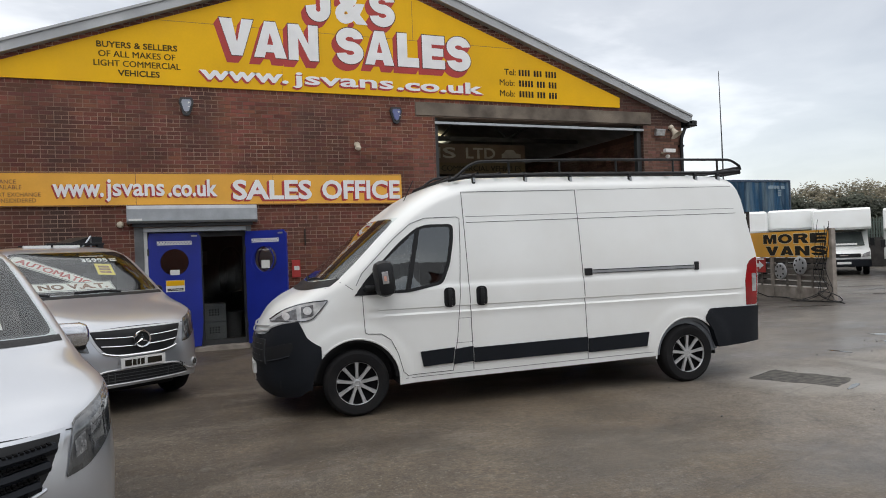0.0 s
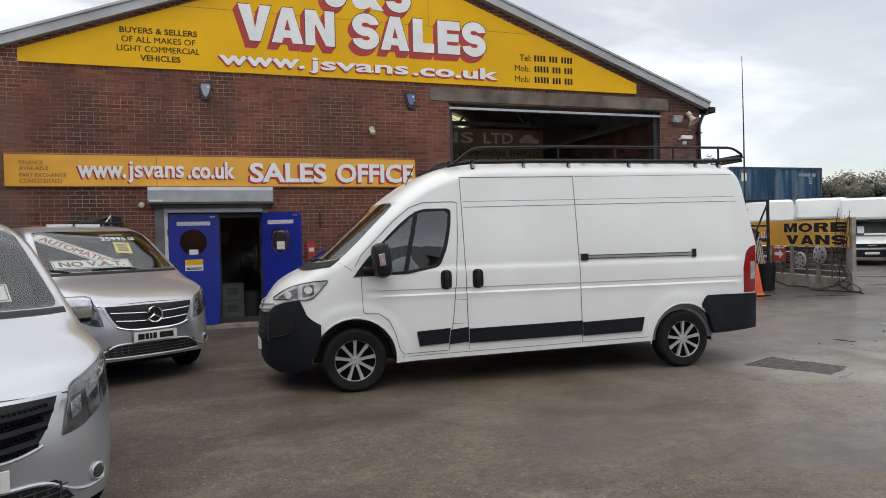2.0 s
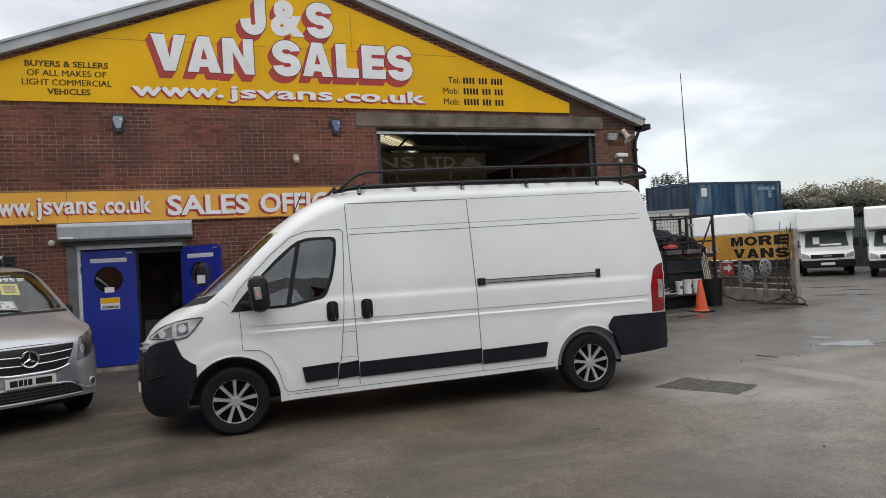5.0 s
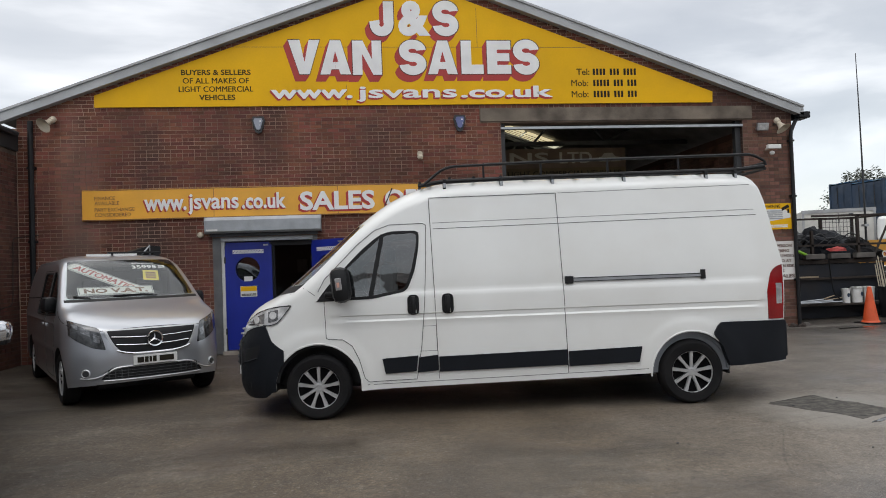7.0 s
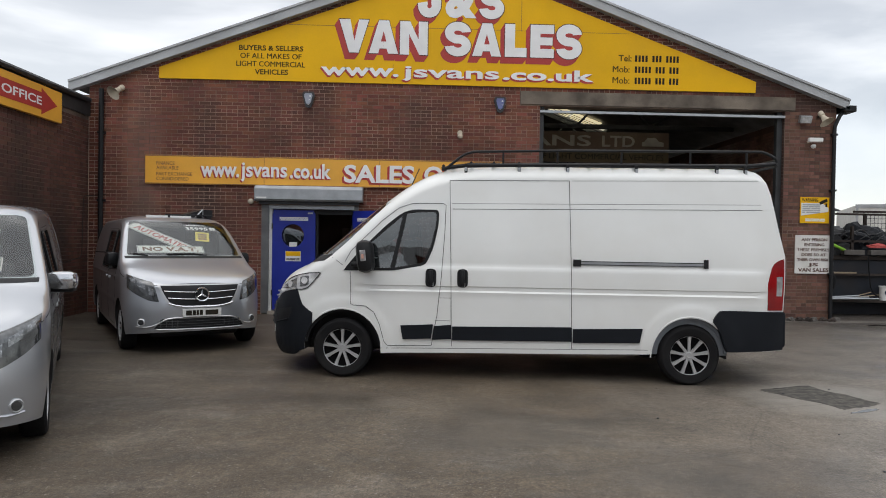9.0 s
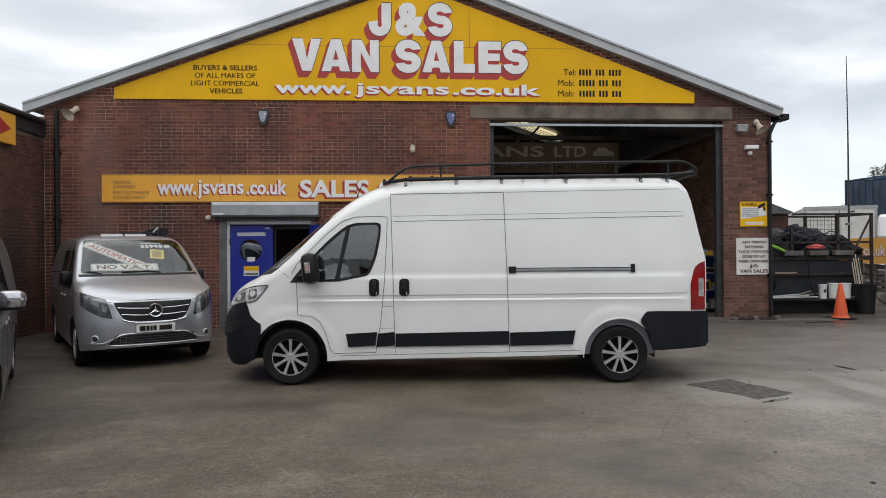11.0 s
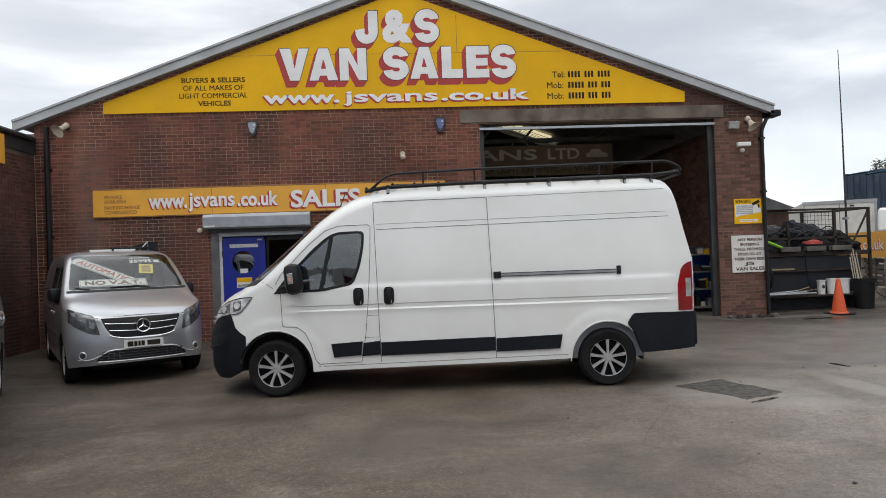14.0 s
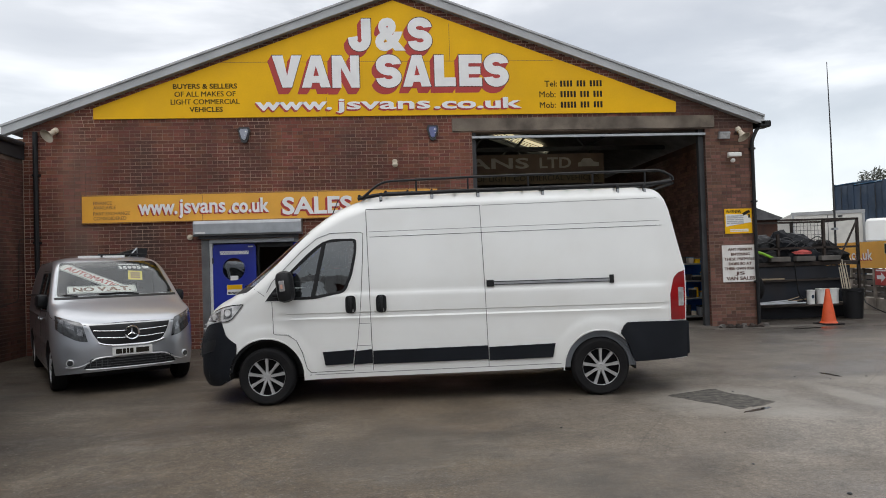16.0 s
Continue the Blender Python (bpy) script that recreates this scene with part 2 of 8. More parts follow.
m_navy_tank = mat("dark_blue_steel_skip", (0.009, 0.013, 0.021), 0.65, 0.1, vary=0.3, scale=2, dirt=(0.04, 0.03, 0.025), dirt_amount=0.4)
m_cab_glass = mat("cab_glass", (0.12, 0.14, 0.14), 0.06, vary=0.15, scale=1.5, coat=0.5)
m_rust = mat("rusty_dark_steel", (0.042, 0.032, 0.027), 0.75, 0.3, vary=0.35, scale=5, bump=0.3)
m_shelf_blue = mat("blue_shelving_steel", (0.04, 0.19, 0.62), 0.5, vary=0.15)
m_slab = mat("oily_workshop_floor", (0.12, 0.105, 0.09), 0.6, vary=0.3, scale=1.0, bump=0.3, dirt=(0.05, 0.045, 0.04), dirt_amount=0.7)
m_inner = mat("painted_inner_brick", (0.16, 0.085, 0.065), 0.9, vary=0.3, scale=1.2, fine=12, bump=0.5, bump_scale=30, dirt=(0.08, 0.06, 0.055), dirt_amount=0.7)
m_brick_inner = mat("worn_inner_brick", (0.24, 0.125, 0.095), 0.9, vary=0.3, scale=1.2, fine=20, bump=0.5, bump_scale=40, island=0.35, dirt=(0.10, 0.07, 0.06), dirt_amount=0.6, bloom=(0.42, 0.36, 0.31), bloom_amount=0.6)
m_grey_box = mat("grey_plastic_drawer", (0.42, 0.42, 0.42), 0.5, vary=0.08)


def glass(name, tint, rough=0.02, gloss=0.05):
    """A pane: clear with a tint, with the gloss of glass."""
    m = bpy.data.materials.new(name)
    m.use_nodes = True
    n, l = m.node_tree.nodes, m.node_tree.links
    n.remove(n["Principled BSDF"])
    tr, gl, mx = n.new("ShaderNodeBsdfTransparent"), n.new("ShaderNodeBsdfGlossy"), n.new("ShaderNodeMixShader")
    tr.inputs[0].default_value = (*tint, 1)
    gl.inputs["Roughness"].default_value = rough
    gl.inputs[0].default_value = (0.9, 0.92, 0.93, 1)
    lw, pw, ma = n.new("ShaderNodeLayerWeight"), n.new("ShaderNodeMath"), n.new("ShaderNodeMath")
    pw.operation, ma.operation = "POWER", "MULTIPLY_ADD"
    pw.inputs[1].default_value, ma.inputs[1].default_value, ma.inputs[2].default_value = 5.0, 0.9, gloss
    lw.inputs["Blend"].default_value = 0.5
    l.new(lw.outputs["Facing"], pw.inputs[0])
    l.new(pw.outputs[0], ma.inputs[0])
    l.new(ma.outputs[0], mx.inputs[0])
    l.new(tr.outputs[0], mx.inputs[1])
    l.new(gl.outputs[0], mx.inputs[2])
    l.new(mx.outputs[0], n["Material Output"].inputs[0])
    return m


m_glass = glass("car_glass", (0.80, 0.84, 0.82), gloss=0.10)
m_glass_dark = glass("tinted_glass", (0.36, 0.41, 0.43), gloss=0.13)
m_glass_privacy = glass("privacy_glass", (0.05, 0.055, 0.06), gloss=0.06)
m_glass_door = glass("door_glass", (0.55, 0.57, 0.57), gloss=0.18)
m_liner = mat("grey_arch_liner", (0.17, 0.185, 0.205), 0.55, vary=0.15)
m_pit = mat("black_wheel_pit", (0.004, 0.004, 0.0045), 0.9, spec=0.1, vary=0.1)
m_puddle = mat("shallow_puddle", (0.045, 0.04, 0.034), 0.06, vary=0.2)
m_grime = mat("grimy_slab", (0.13, 0.12, 0.11), 0.9, vary=0.3, scale=3, bump=0.4)


def ground_material():
    m = bpy.data.materials.new("worn_yard_concrete")
    m.use_nodes = True
    n, l = m.node_tree.nodes, m.node_tree.links
    b = n["Principled BSDF"]
    tc = n.new("ShaderNodeTexCoord")

    def nz(s, d=6.0, r=0.55, sx=(1, 1, 1)):
        mp = n.new("ShaderNodeMapping")
        mp.inputs["Scale"].default_value = sx
        l.new(tc.outputs["Object"], mp.inputs[0])
        t = n.new("ShaderNodeTexNoise")
        t.inputs["Scale"].default_value, t.inputs["Detail"].default_value, t.inputs["Roughness"].default_value = s, d, r
        l.new(mp.outputs[0], t.inputs["Vector"])
        return t.outputs["Fac"]

    def rg(v, a, c, lo=0.0, hi=1.0):
        x = n.new("ShaderNodeMapRange")
        for k, val in (("From Min", a), ("From Max", c), ("To Min", lo), ("To Max", hi)):
            x.inputs[k].default_value = val
        l.new(v, x.inputs["Value"])
        return x.outputs[0]

    def mx(f, a, c, mode="MIX"):
        x = n.new("ShaderNodeMix")
        x.data_type, x.blend_type = "RGBA", mode
        for sock, v in ((x.inputs[0], f), (x.inputs[6], a), (x.inputs[7], c)):
            if isinstance(v, (int, float)):
                sock.default_value = v
            elif isinstance(v, tuple):
                sock.default_value = (*v, 1)
            else:
                l.new(v, sock)
        return x.outputs[2]

    # brown worn ground on the office side, greyer bare concrete in the open yard
    sep = n.new("ShaderNodeSeparateXYZ")
    l.new(tc.outputs["Object"], sep.inputs[0])

    def calc(op, a, c, d=0.0):
        x = n.new("ShaderNodeMath")
        x.operation = op
        for sock, v in zip(x.inputs, (a, c, d)):
            if isinstance(v, (int, float)):
                sock.default_value = v
            else:
                l.new(v, sock)
        return x.outputs[0]

    # the border leans: further from the hall it lies further to the office side
    run = calc("MULTIPLY_ADD", sep.outputs["Y"], -0.25, sep.outputs["X"])
    open_yard = rg(calc("MULTIPLY_ADD", nz(0.35, 4), 5.0, run), 6.9, 10.0)
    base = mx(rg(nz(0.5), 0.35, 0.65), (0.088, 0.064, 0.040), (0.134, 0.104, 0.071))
    # darker to the left: damp ground, with the shade between the vans coloured in
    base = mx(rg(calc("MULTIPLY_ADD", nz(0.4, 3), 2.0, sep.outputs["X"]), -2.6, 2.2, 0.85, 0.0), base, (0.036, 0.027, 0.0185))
    base = mx(rg(nz(0.75, 6, 0.62, (1, 1.3, 1)), 0.50, 0.66, 0.0, 0.45), base, (0.105, 0.082, 0.054))
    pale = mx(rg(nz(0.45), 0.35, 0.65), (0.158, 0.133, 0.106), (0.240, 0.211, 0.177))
    # the pale tone is scaled down along y, darkest at the hall
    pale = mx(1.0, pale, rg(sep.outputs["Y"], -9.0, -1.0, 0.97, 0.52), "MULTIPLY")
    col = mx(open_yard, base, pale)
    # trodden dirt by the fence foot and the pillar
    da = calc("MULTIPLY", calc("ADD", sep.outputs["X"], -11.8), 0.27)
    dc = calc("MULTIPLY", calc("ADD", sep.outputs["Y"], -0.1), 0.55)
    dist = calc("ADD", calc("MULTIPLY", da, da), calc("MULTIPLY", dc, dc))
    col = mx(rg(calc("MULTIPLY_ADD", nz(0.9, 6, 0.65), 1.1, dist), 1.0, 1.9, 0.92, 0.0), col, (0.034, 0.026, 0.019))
    damp = rg(nz(0.28, 5, 0.6, (1, 1.6, 1)), 0.50, 0.62)
    col = mx(damp, col, mx(0.40, col, (0.030, 0.024, 0.018)))
    col = mx(rg(nz(0.9, 8, 0.65, (0.6, 1.5, 1)), 0.53, 0.68, 0, 0.6), col, mx(0.6, col, (0.22, 0.192, 0.158)))
    col = mx(rg(nz(2.2, 8, 0.7), 0.52, 0.72, 0, 0.5), col, (0.042, 0.034, 0.026))
    col = mx(rg(nz(5.5, 6, 0.7), 0.56, 0.70, 0, 0.40), col, (0.17, 0.155, 0.135))
    col = mx(1.0, col, rg(nz(16, 5, 0.8), 0.36, 0.64, 0.72, 1.28), "MULTIPLY")
    col = mx(1.0, col, rg(nz(48, 3, 0.7), 0.36, 0.64, 0.74, 1.26), "MULTIPLY")
    col = mx(1.0, col, rg(nz(1.5, 6, 0.65), 0.34, 0.66, 0.74, 1.22), "MULTIPLY")
    col = mx(rg(nz(7, 4, 0.6), 0.66, 0.72, 0, 0.55), col, (0.030, 0.025, 0.020))
    col = mx(rg(nz(34, 3, 0.6), 0.62, 0.70, 0, 0.6), col, (0.30, 0.28, 0.25))
    col = mx(rg(nz(95, 2), 0.58, 0.70, 0, 0.4), col, (0.30, 0.28, 0.25))
    col = mx(rg(nz(120, 2), 0.54, 0.66, 0, 0.5), col, (0.018, 0.015, 0.012))
    # dried cement washed out round the tarmac repair and along one run
    def oval(cx, cy, rx, ry):
        a, c = calc("MULTIPLY", calc("ADD", sep.outputs["X"], -cx), 1 / rx), calc("MULTIPLY", calc("ADD", sep.outputs["Y"], -cy), 1 / ry)
        return calc("ADD", calc("MULTIPLY", a, a), calc("MULTIPLY", c, c))
    ragged = nz(1.7, 7, 0.7)
    for cx, cy, rx, ry, amount in ((5.28, -7.35, 0.95, 0.85, 0.62), (6.70, -7.5, 0.22, 1.0, 0.5), (5.75, -8.1, 0.55, 0.30, 0.4), (7.9, -6.6, 1.1, 0.35, 0.35)):
        stain = rg(calc("MULTIPLY_ADD", ragged, 2.2, oval(cx, cy, rx, ry)), 1.35, 2.3, amount, 0.0)
        col = mx(stain, col, (0.30, 0.28, 0.245))
    # thin dark cracks
    vor = n.new("ShaderNodeTexVoronoi")
    vor.feature = "DISTANCE_TO_EDGE"
    vor.inputs["Scale"].default_value = 0.22
    warp = n.new("ShaderNodeMix")
    warp.data_type = "VECTOR"
    warp.inputs[0].default_value = 0.09
    wn2 = n.new("ShaderNodeTexNoise")
    wn2.inputs["Scale"].default_value, wn2.inputs["Detail"].default_value = 1.2, 5
    l.new(tc.outputs["Object"], wn2.inputs["Vector"])
    l.new(tc.outputs["Object"], warp.inputs[4])
    l.new(wn2.outputs["Color"], warp.inputs[5])
    l.new(warp.outputs[1], vor.inputs["Vector"])
    col = mx(rg(vor.outputs["Distance"], 0.0, 0.0025, 0.3, 0.0), col, (0.02, 0.017, 0.014))
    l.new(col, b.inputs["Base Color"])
    rough = n.new("ShaderNodeMix")
    l.new(damp, rough.inputs[0])
    rough.inputs[2].default_value, rough.inputs[3].default_value = 0.72, 0.38
    l.new(rough.outputs[0], b.inputs["Roughness"])
    # a thin film of rain water in the damp stretches
    l.new(calc("MULTIPLY", rg(nz(0.33, 5, 0.6, (1, 1.5, 1)), 0.40, 0.60, 0.05, 0.36), rg(open_yard, 0.0, 1.0, 0.35, 1.0)), b.inputs["Coat Weight"])
    b.inputs["Coat Roughness"].default_value = 0.24
    film = n.new("ShaderNodeBump")
    film.inputs["Strength"].default_value, film.inputs["Distance"].default_value = 0.25, 0.01
    l.new(nz(14, 4, 0.6), film.inputs["Height"])
    l.new(film.outputs[0], b.inputs["Coat Normal"])
    b1, b2 = n.new("ShaderNodeBump"), n.new("ShaderNodeBump")
    b1.inputs["Strength"].default_value, b1.inputs["Distance"].default_value = 0.5, 0.03
    b2.inputs["Strength"].default_value, b2.inputs["Distance"].default_value = 0.5, 0.012
    l.new(nz(1.8, 5), b1.inputs["Height"])
    l.new(nz(60, 4, 0.7), b2.inputs["Height"])
    l.new(b1.outputs[0], b2.inputs["Normal"])
    l.new(b2.outputs[0], b.inputs["Normal"])
    return m


m_ground = ground_material()


# ---- mesh helpers ----
def link_mesh(name, bm, material, parent=None, label="", smooth=False):
    me = bpy.data.meshes.new(name)
    bmesh.ops.recalc_face_normals(bm, faces=bm.faces)
    bm.to_mesh(me)
    bm.free()
    for mm in (material if isinstance(material, (list, tuple)) else [material]):
        me.materials.append(mm)
    if smooth:
        smooth_mesh(me)
    ob = new(name, me)
    if parent is not None:
        ob.parent = parent
    if label:
        ob["label"] = label
    return ob


def smooth_mesh(me, angle=35):
    """Rounds the shading, but keeps edges sharper than the angle."""
    me.polygons.foreach_set("use_smooth", [True] * len(me.polygons))
    bm = bmesh.new()
    bm.from_mesh(me)
    lim = radians(angle)
    for ed in bm.edges:
        if len(ed.link_faces) == 2 and ed.calc_face_angle(0.0) > lim:
            ed.smooth = False
    bm.to_mesh(me)
    bm.free()


def part(name, bm, material, parent, label="", smooth=False):
    return link_mesh(name, bm, material, parent, label, smooth)


def empty(name, m=None):
    ob = new(name)
    ob.empty_display_size = 0.2
    if m is not None:
        ob.matrix_world = m
    return ob


def box(bm, x0, x1, y0, y1, z0, z1, m=None, bevel=0.0):
    vs = [bm.verts.new(Vector(p)) for p in ((x0, y0, z0), (x1, y0, z0), (x1, y1, z0), (x0, y1, z0), (x0, y0, z1), (x1, y0, z1), (x1, y1, z1), (x0, y1, z1))]
    fs = [bm.faces.new([vs[i] for i in q]) for q in ((3, 2, 1, 0), (4, 5, 6, 7), (0, 1, 5, 4), (1, 2, 6, 5), (2, 3, 7, 6), (3, 0, 4, 7))]
    if bevel:
        r = bmesh.ops.bevel(bm, geom=list({ed for f in fs for ed in f.edges}), offset=bevel, segments=2, affect="EDGES", profile=0.5)
        vs = list({v for f in r["faces"] for v in f.verts} | {v for v in vs if v.is_valid})
    if m is not None:
        for v in vs:
            v.co = m @ v.co
    return bm


def bbox(x0, x1, y0, y1, z0, z1, bevel=0.0, m=None):
    return box(bmesh.new(), x0, x1, y0, y1, z0, z1, m, bevel)


def lathe(bm, profile, steps=32, m=None, close=False):
    """A turned shape round z from (radius, height) pairs."""
    rings = []
    for r, z in profile:
        rings.append([bm.verts.new((r * math.cos(2 * math.pi * i / steps), r * math.sin(2 * math.pi * i / steps), z)) for i in range(steps)])
    pairs = list(zip(rings, rings[1:]))
    if close:
        pairs.append((rings[-1], rings[0]))
    for a, c in pairs:
        for i in range(steps):
            j = (i + 1) % steps
            bm.faces.new((a[i], a[j], c[j], c[i]))
    if not close:
        for ring, (r, z) in ((rings[0], profile[0]), (rings[-1], profile[-1])):
            if r > 1e-4:
                bm.faces.new(ring)
    bmesh.ops.remove_doubles(bm, verts=bm.verts, dist=1e-5)
    if m is not None:
        bm.transform(m)
    return bm


def tube(bm, pts, r, sides=8, caps=True):
    """A round bar along the points."""
    pts = [Vector(p) for p in pts]
    prev, rings = None, []
    for i, p in enumerate(pts):
        d = (pts[min(i + 1, len(pts) - 1)] - pts[max(i - 1, 0)]).normalized()
        if prev is None:
            side = d.cross(Vector((0, 0, 1)) if abs(d.z) < 0.9 else Vector((1, 0, 0))).normalized()
        else:
            side = (prev - d * prev.dot(d)).normalized()
        prev = side
        up = d.cross(side)
        rr = r[i] if isinstance(r, (list, tuple)) else r
        rings.append([bm.verts.new(p + (side * math.cos(a) + up * math.sin(a)) * rr) for a in (2 * math.pi * k / sides for k in range(sides))])
    for a, c in zip(rings, rings[1:]):
        for i in range(sides):
            j = (i + 1) % sides
            bm.faces.new((a[i], a[j], c[j], c[i]))
    if caps:
        bm.faces.new(rings[0])
        bm.faces.new(rings[-1])
    return bm


def prism(bm, poly, lo, hi, axis="y", slot=0):
    """A polygon, given as pairs, drawn out along an axis from lo to hi."""
    def at(p, d):
        return {"y": (p[0], d, p[1]), "x": (d, p[0], p[1]), "z": (p[0], p[1], d)}[axis]
    a, c = [bm.verts.new(at(p, lo)) for p in poly], [bm.verts.new(at(p, hi)) for p in poly]
    fs = [bm.faces.new(a), bm.faces.new(c)]
    for i in range(len(poly)):
        j = (i + 1) % len(poly)
        fs.append(bm.faces.new((a[i], a[j], c[j], c[i])))
    for f in fs:
        f.material_index = slot
    return bm


def arc_path(points, radius=0.08, steps=4):
    """The points with their inner corners rounded."""
    pts, out = [Vector(p) for p in points], []
    for i, p in enumerate(pts):
        if i in (0, len(pts) - 1):
            out.append(p)
            continue
        a, c = pts[i - 1] - p, pts[i + 1] - p
        r = min(radius, a.length * 0.45, c.length * 0.45)
        a, c = p + a.normalized() * r, p + c.normalized() * r
        out += [a.lerp(p, t).lerp(p.lerp(c, t), t) for t in (k / steps for k in range(steps + 1))]
    return out


def letters(name, text, x0, x1, z0, z1, material, parent, m, depth=0.006, bold=0.0, label="", shear=0.0):
    """Raised letters that fill the rectangle x0..x1, z0..z1 of the plane that m sets up (x to the right, z up, -y to the viewer)."""
    cu = bpy.data.curves.new(name, "FONT")
    smear = bold if "M" in text else 0.0
    cu.body, cu.align_x, cu.offset, cu.shear, cu.resolution_u = text, "CENTER", 0.0 if smear else bold, shear, 3
    tmp = bpy.data.objects.new(name, cu)
    me = bpy.data.meshes.new_from_object(tmp)
    bpy.data.objects.remove(tmp)
    bpy.data.curves.remove(cu)
    bm = bmesh.new()
    bm.from_mesh(me)
    bpy.data.meshes.remove(me)
    xs, ys = [v.co.x for v in bm.verts], [v.co.y for v in bm.verts]
    ax, bx, ay, by = min(xs), max(xs), min(ys), max(ys)
    for v in bm.verts:
        v.co = Vector((x0 + (v.co.x - ax) / (bx - ax) * (x1 - x0), 0, z0 + (v.co.y - ay) / (by - ay) * (z1 - z0)))
    ext = bmesh.ops.extrude_face_region(bm, geom=list(bm.faces))
    for v in [g for g in ext["geom"] if isinstance(g, bmesh.types.BMVert)]:
        v.co.y -= depth
    for f in bm.faces:
        f.smooth = False
    if smear:
        # thickened sideways by two shifted copies, each a hair behind the last
        for k, sg in enumerate((-1, 1)):
            dup = bmesh.ops.duplicate(bm, geom=bm.faces[:] if k == 0 else first)
            first = [g for g in dup["geom"] if isinstance(g, bmesh.types.BMFace)]
            for v in {v for f in first for v in f.verts}:
                v.co.x += sg * (1 + k) * smear * (z1 - z0)
                v.co.y += 0.0003
    bm.transform(m)
    return part(name, bm, material, parent, label)


def shaded(name, text, x0, x1, z0, z1, parent, m, drop=(-0.06, -0.06), bold=0.02, steps=5):
    """White letters over their red block shadow."""
    for k in range(steps, 0, -1):
        f = k / steps
        letters(name + "_shadow", text, x0 + drop[0] * f, x1 + drop[0] * f, z0 + drop[1] * f, z1 + drop[1] * f, m_red_text, parent,
                m @ Matrix.Translation((0, -0.0005 * (steps - k), 0)), 0.004, bold * 1.4)
    return letters(name, text, x0, x1, z0, z1, m_white_text, parent, m @ Matrix.Translation((0, -0.004, 0)), 0.006, bold)


def bars(name, x0, x1, z0, z1, material, parent, m, rows=1, gap=0.45, depth=0.004, seed=1, words=3):
    """Writing that is not spelt out: plain bars of its size."""
    rnd = random.Random(seed)
    bm = bmesh.new()
    h = (z1 - z0) / (rows + (rows - 1) * gap)
    for r in range(rows):
        top = z1 - r * h * (1 + gap)
        cuts = sorted(rnd.uniform(0.15, 0.85) for _ in range(words - 1))
        ends = [0, *cuts, 1]
        for a, c in zip(ends, ends[1:]):
            if c - a > 0.06:
                box(bm, x0 + (x1 - x0) * (a + 0.012), x0 + (x1 - x0) * (c - 0.012), -depth, 0, top - h, top)
    bm.transform(m)
    return tagged(part(name, bm, material, parent), kind="stuff")


def glyph_blocks(name, x0, x1, z0, z1, pattern, material, parent, m, depth=0.004, fill=0.72):
    """Writing that is not spelt out: one plain block for each sign; the pattern gives x for low, X for tall and a blank for a gap."""
    bm = bmesh.new()
    step = (x1 - x0) / len(pattern)
    for i, ch in enumerate(pattern):
        if ch != " ":
            a = x0 + step * (i + (1 - fill) / 2)
            box(bm, a, a + step * fill, -depth, 0, z0, z1 if ch == "X" else z0 + (z1 - z0) * 0.78)
    bm.transform(m)
    return tagged(part(name, bm, material, parent), kind="stuff")

# ---- the yard and the hall ----
X0, X1, SLOPE, APEX_X, APEX_Z = -5.96, 9.87, 0.364, 1.875, 7.70
DOOR_L, DOOR_R, OPEN_L, OPEN_R = -2.40, -0.38, 3.43, 8.74


def roof_z(x):
    return APEX_Z - SLOPE * abs(x - APEX_X)


def ground_sheet():
    """One sheet to the horizon, finer near the hall, with a shallow dip beside the wing."""
    def steps(lo, hi, d, far):
        near = list(np.arange(lo, hi + 1e-6, d))
        out = [1.6 ** k * d * 2 for k in range(1, 30) if 1.6 ** k * d * 2 < far]
        return [lo - o for o in reversed(out)] + near + [hi + o for o in out]
    xs, ys = steps(-12, 34, 0.5, 900), steps(-20, 24, 0.5, 900)
    vs, fs = [], []
    for y in ys:
        for x in xs:
            z = -0.085 * math.exp(-((x + 2.7) / 2.4) ** 2 - ((y + 9.6) / 2.2) ** 2)
            vs.append((x, y, z))
    w = len(xs)
    for j in range(len(ys) - 1):
        for i in range(w - 1):
            a = j * w + i
            fs.append((a, a + 1, a + w + 1, a + w))
    me = bpy.data.meshes.new("ground")
    me.from_pydata(vs, [], fs)
    me.polygons.foreach_set("use_smooth", [True] * len(me.polygons))
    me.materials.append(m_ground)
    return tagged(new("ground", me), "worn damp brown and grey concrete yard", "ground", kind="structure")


ground = ground_sheet()


def front_wall():
    bm = bmesh.new()
    for a, c, lo, hi in ((X0 - 0.3, DOOR_L, 0, 4.5), (DOOR_L, DOOR_R, 2.30, 4.5), (DOOR_R, OPEN_L, 0, 4.5), (OPEN_R, X1, 0, 4.5)):
        prism(bm, [(a, lo), (c, lo), (c, hi), (a, hi)], 0.006, 0.33)
    prism(bm, [(X0, 4.5), (X1, 4.5), (X1, roof_z(X1) - 0.1), (APEX_X, APEX_Z - 0.1), (X0, roof_z(X0) - 0.1)], 0.006, 0.33)
    return tagged(link_mesh("wall_front", bm, m_mortar), "red brick gable wall of the sales hall", "wall", kind="structure")


wall_front = front_wall()


def simple(name, bm, material, label, category, kind="structure", smooth=False):
    return tagged(link_mesh(name, bm, material, smooth=smooth), label, category, kind=kind)


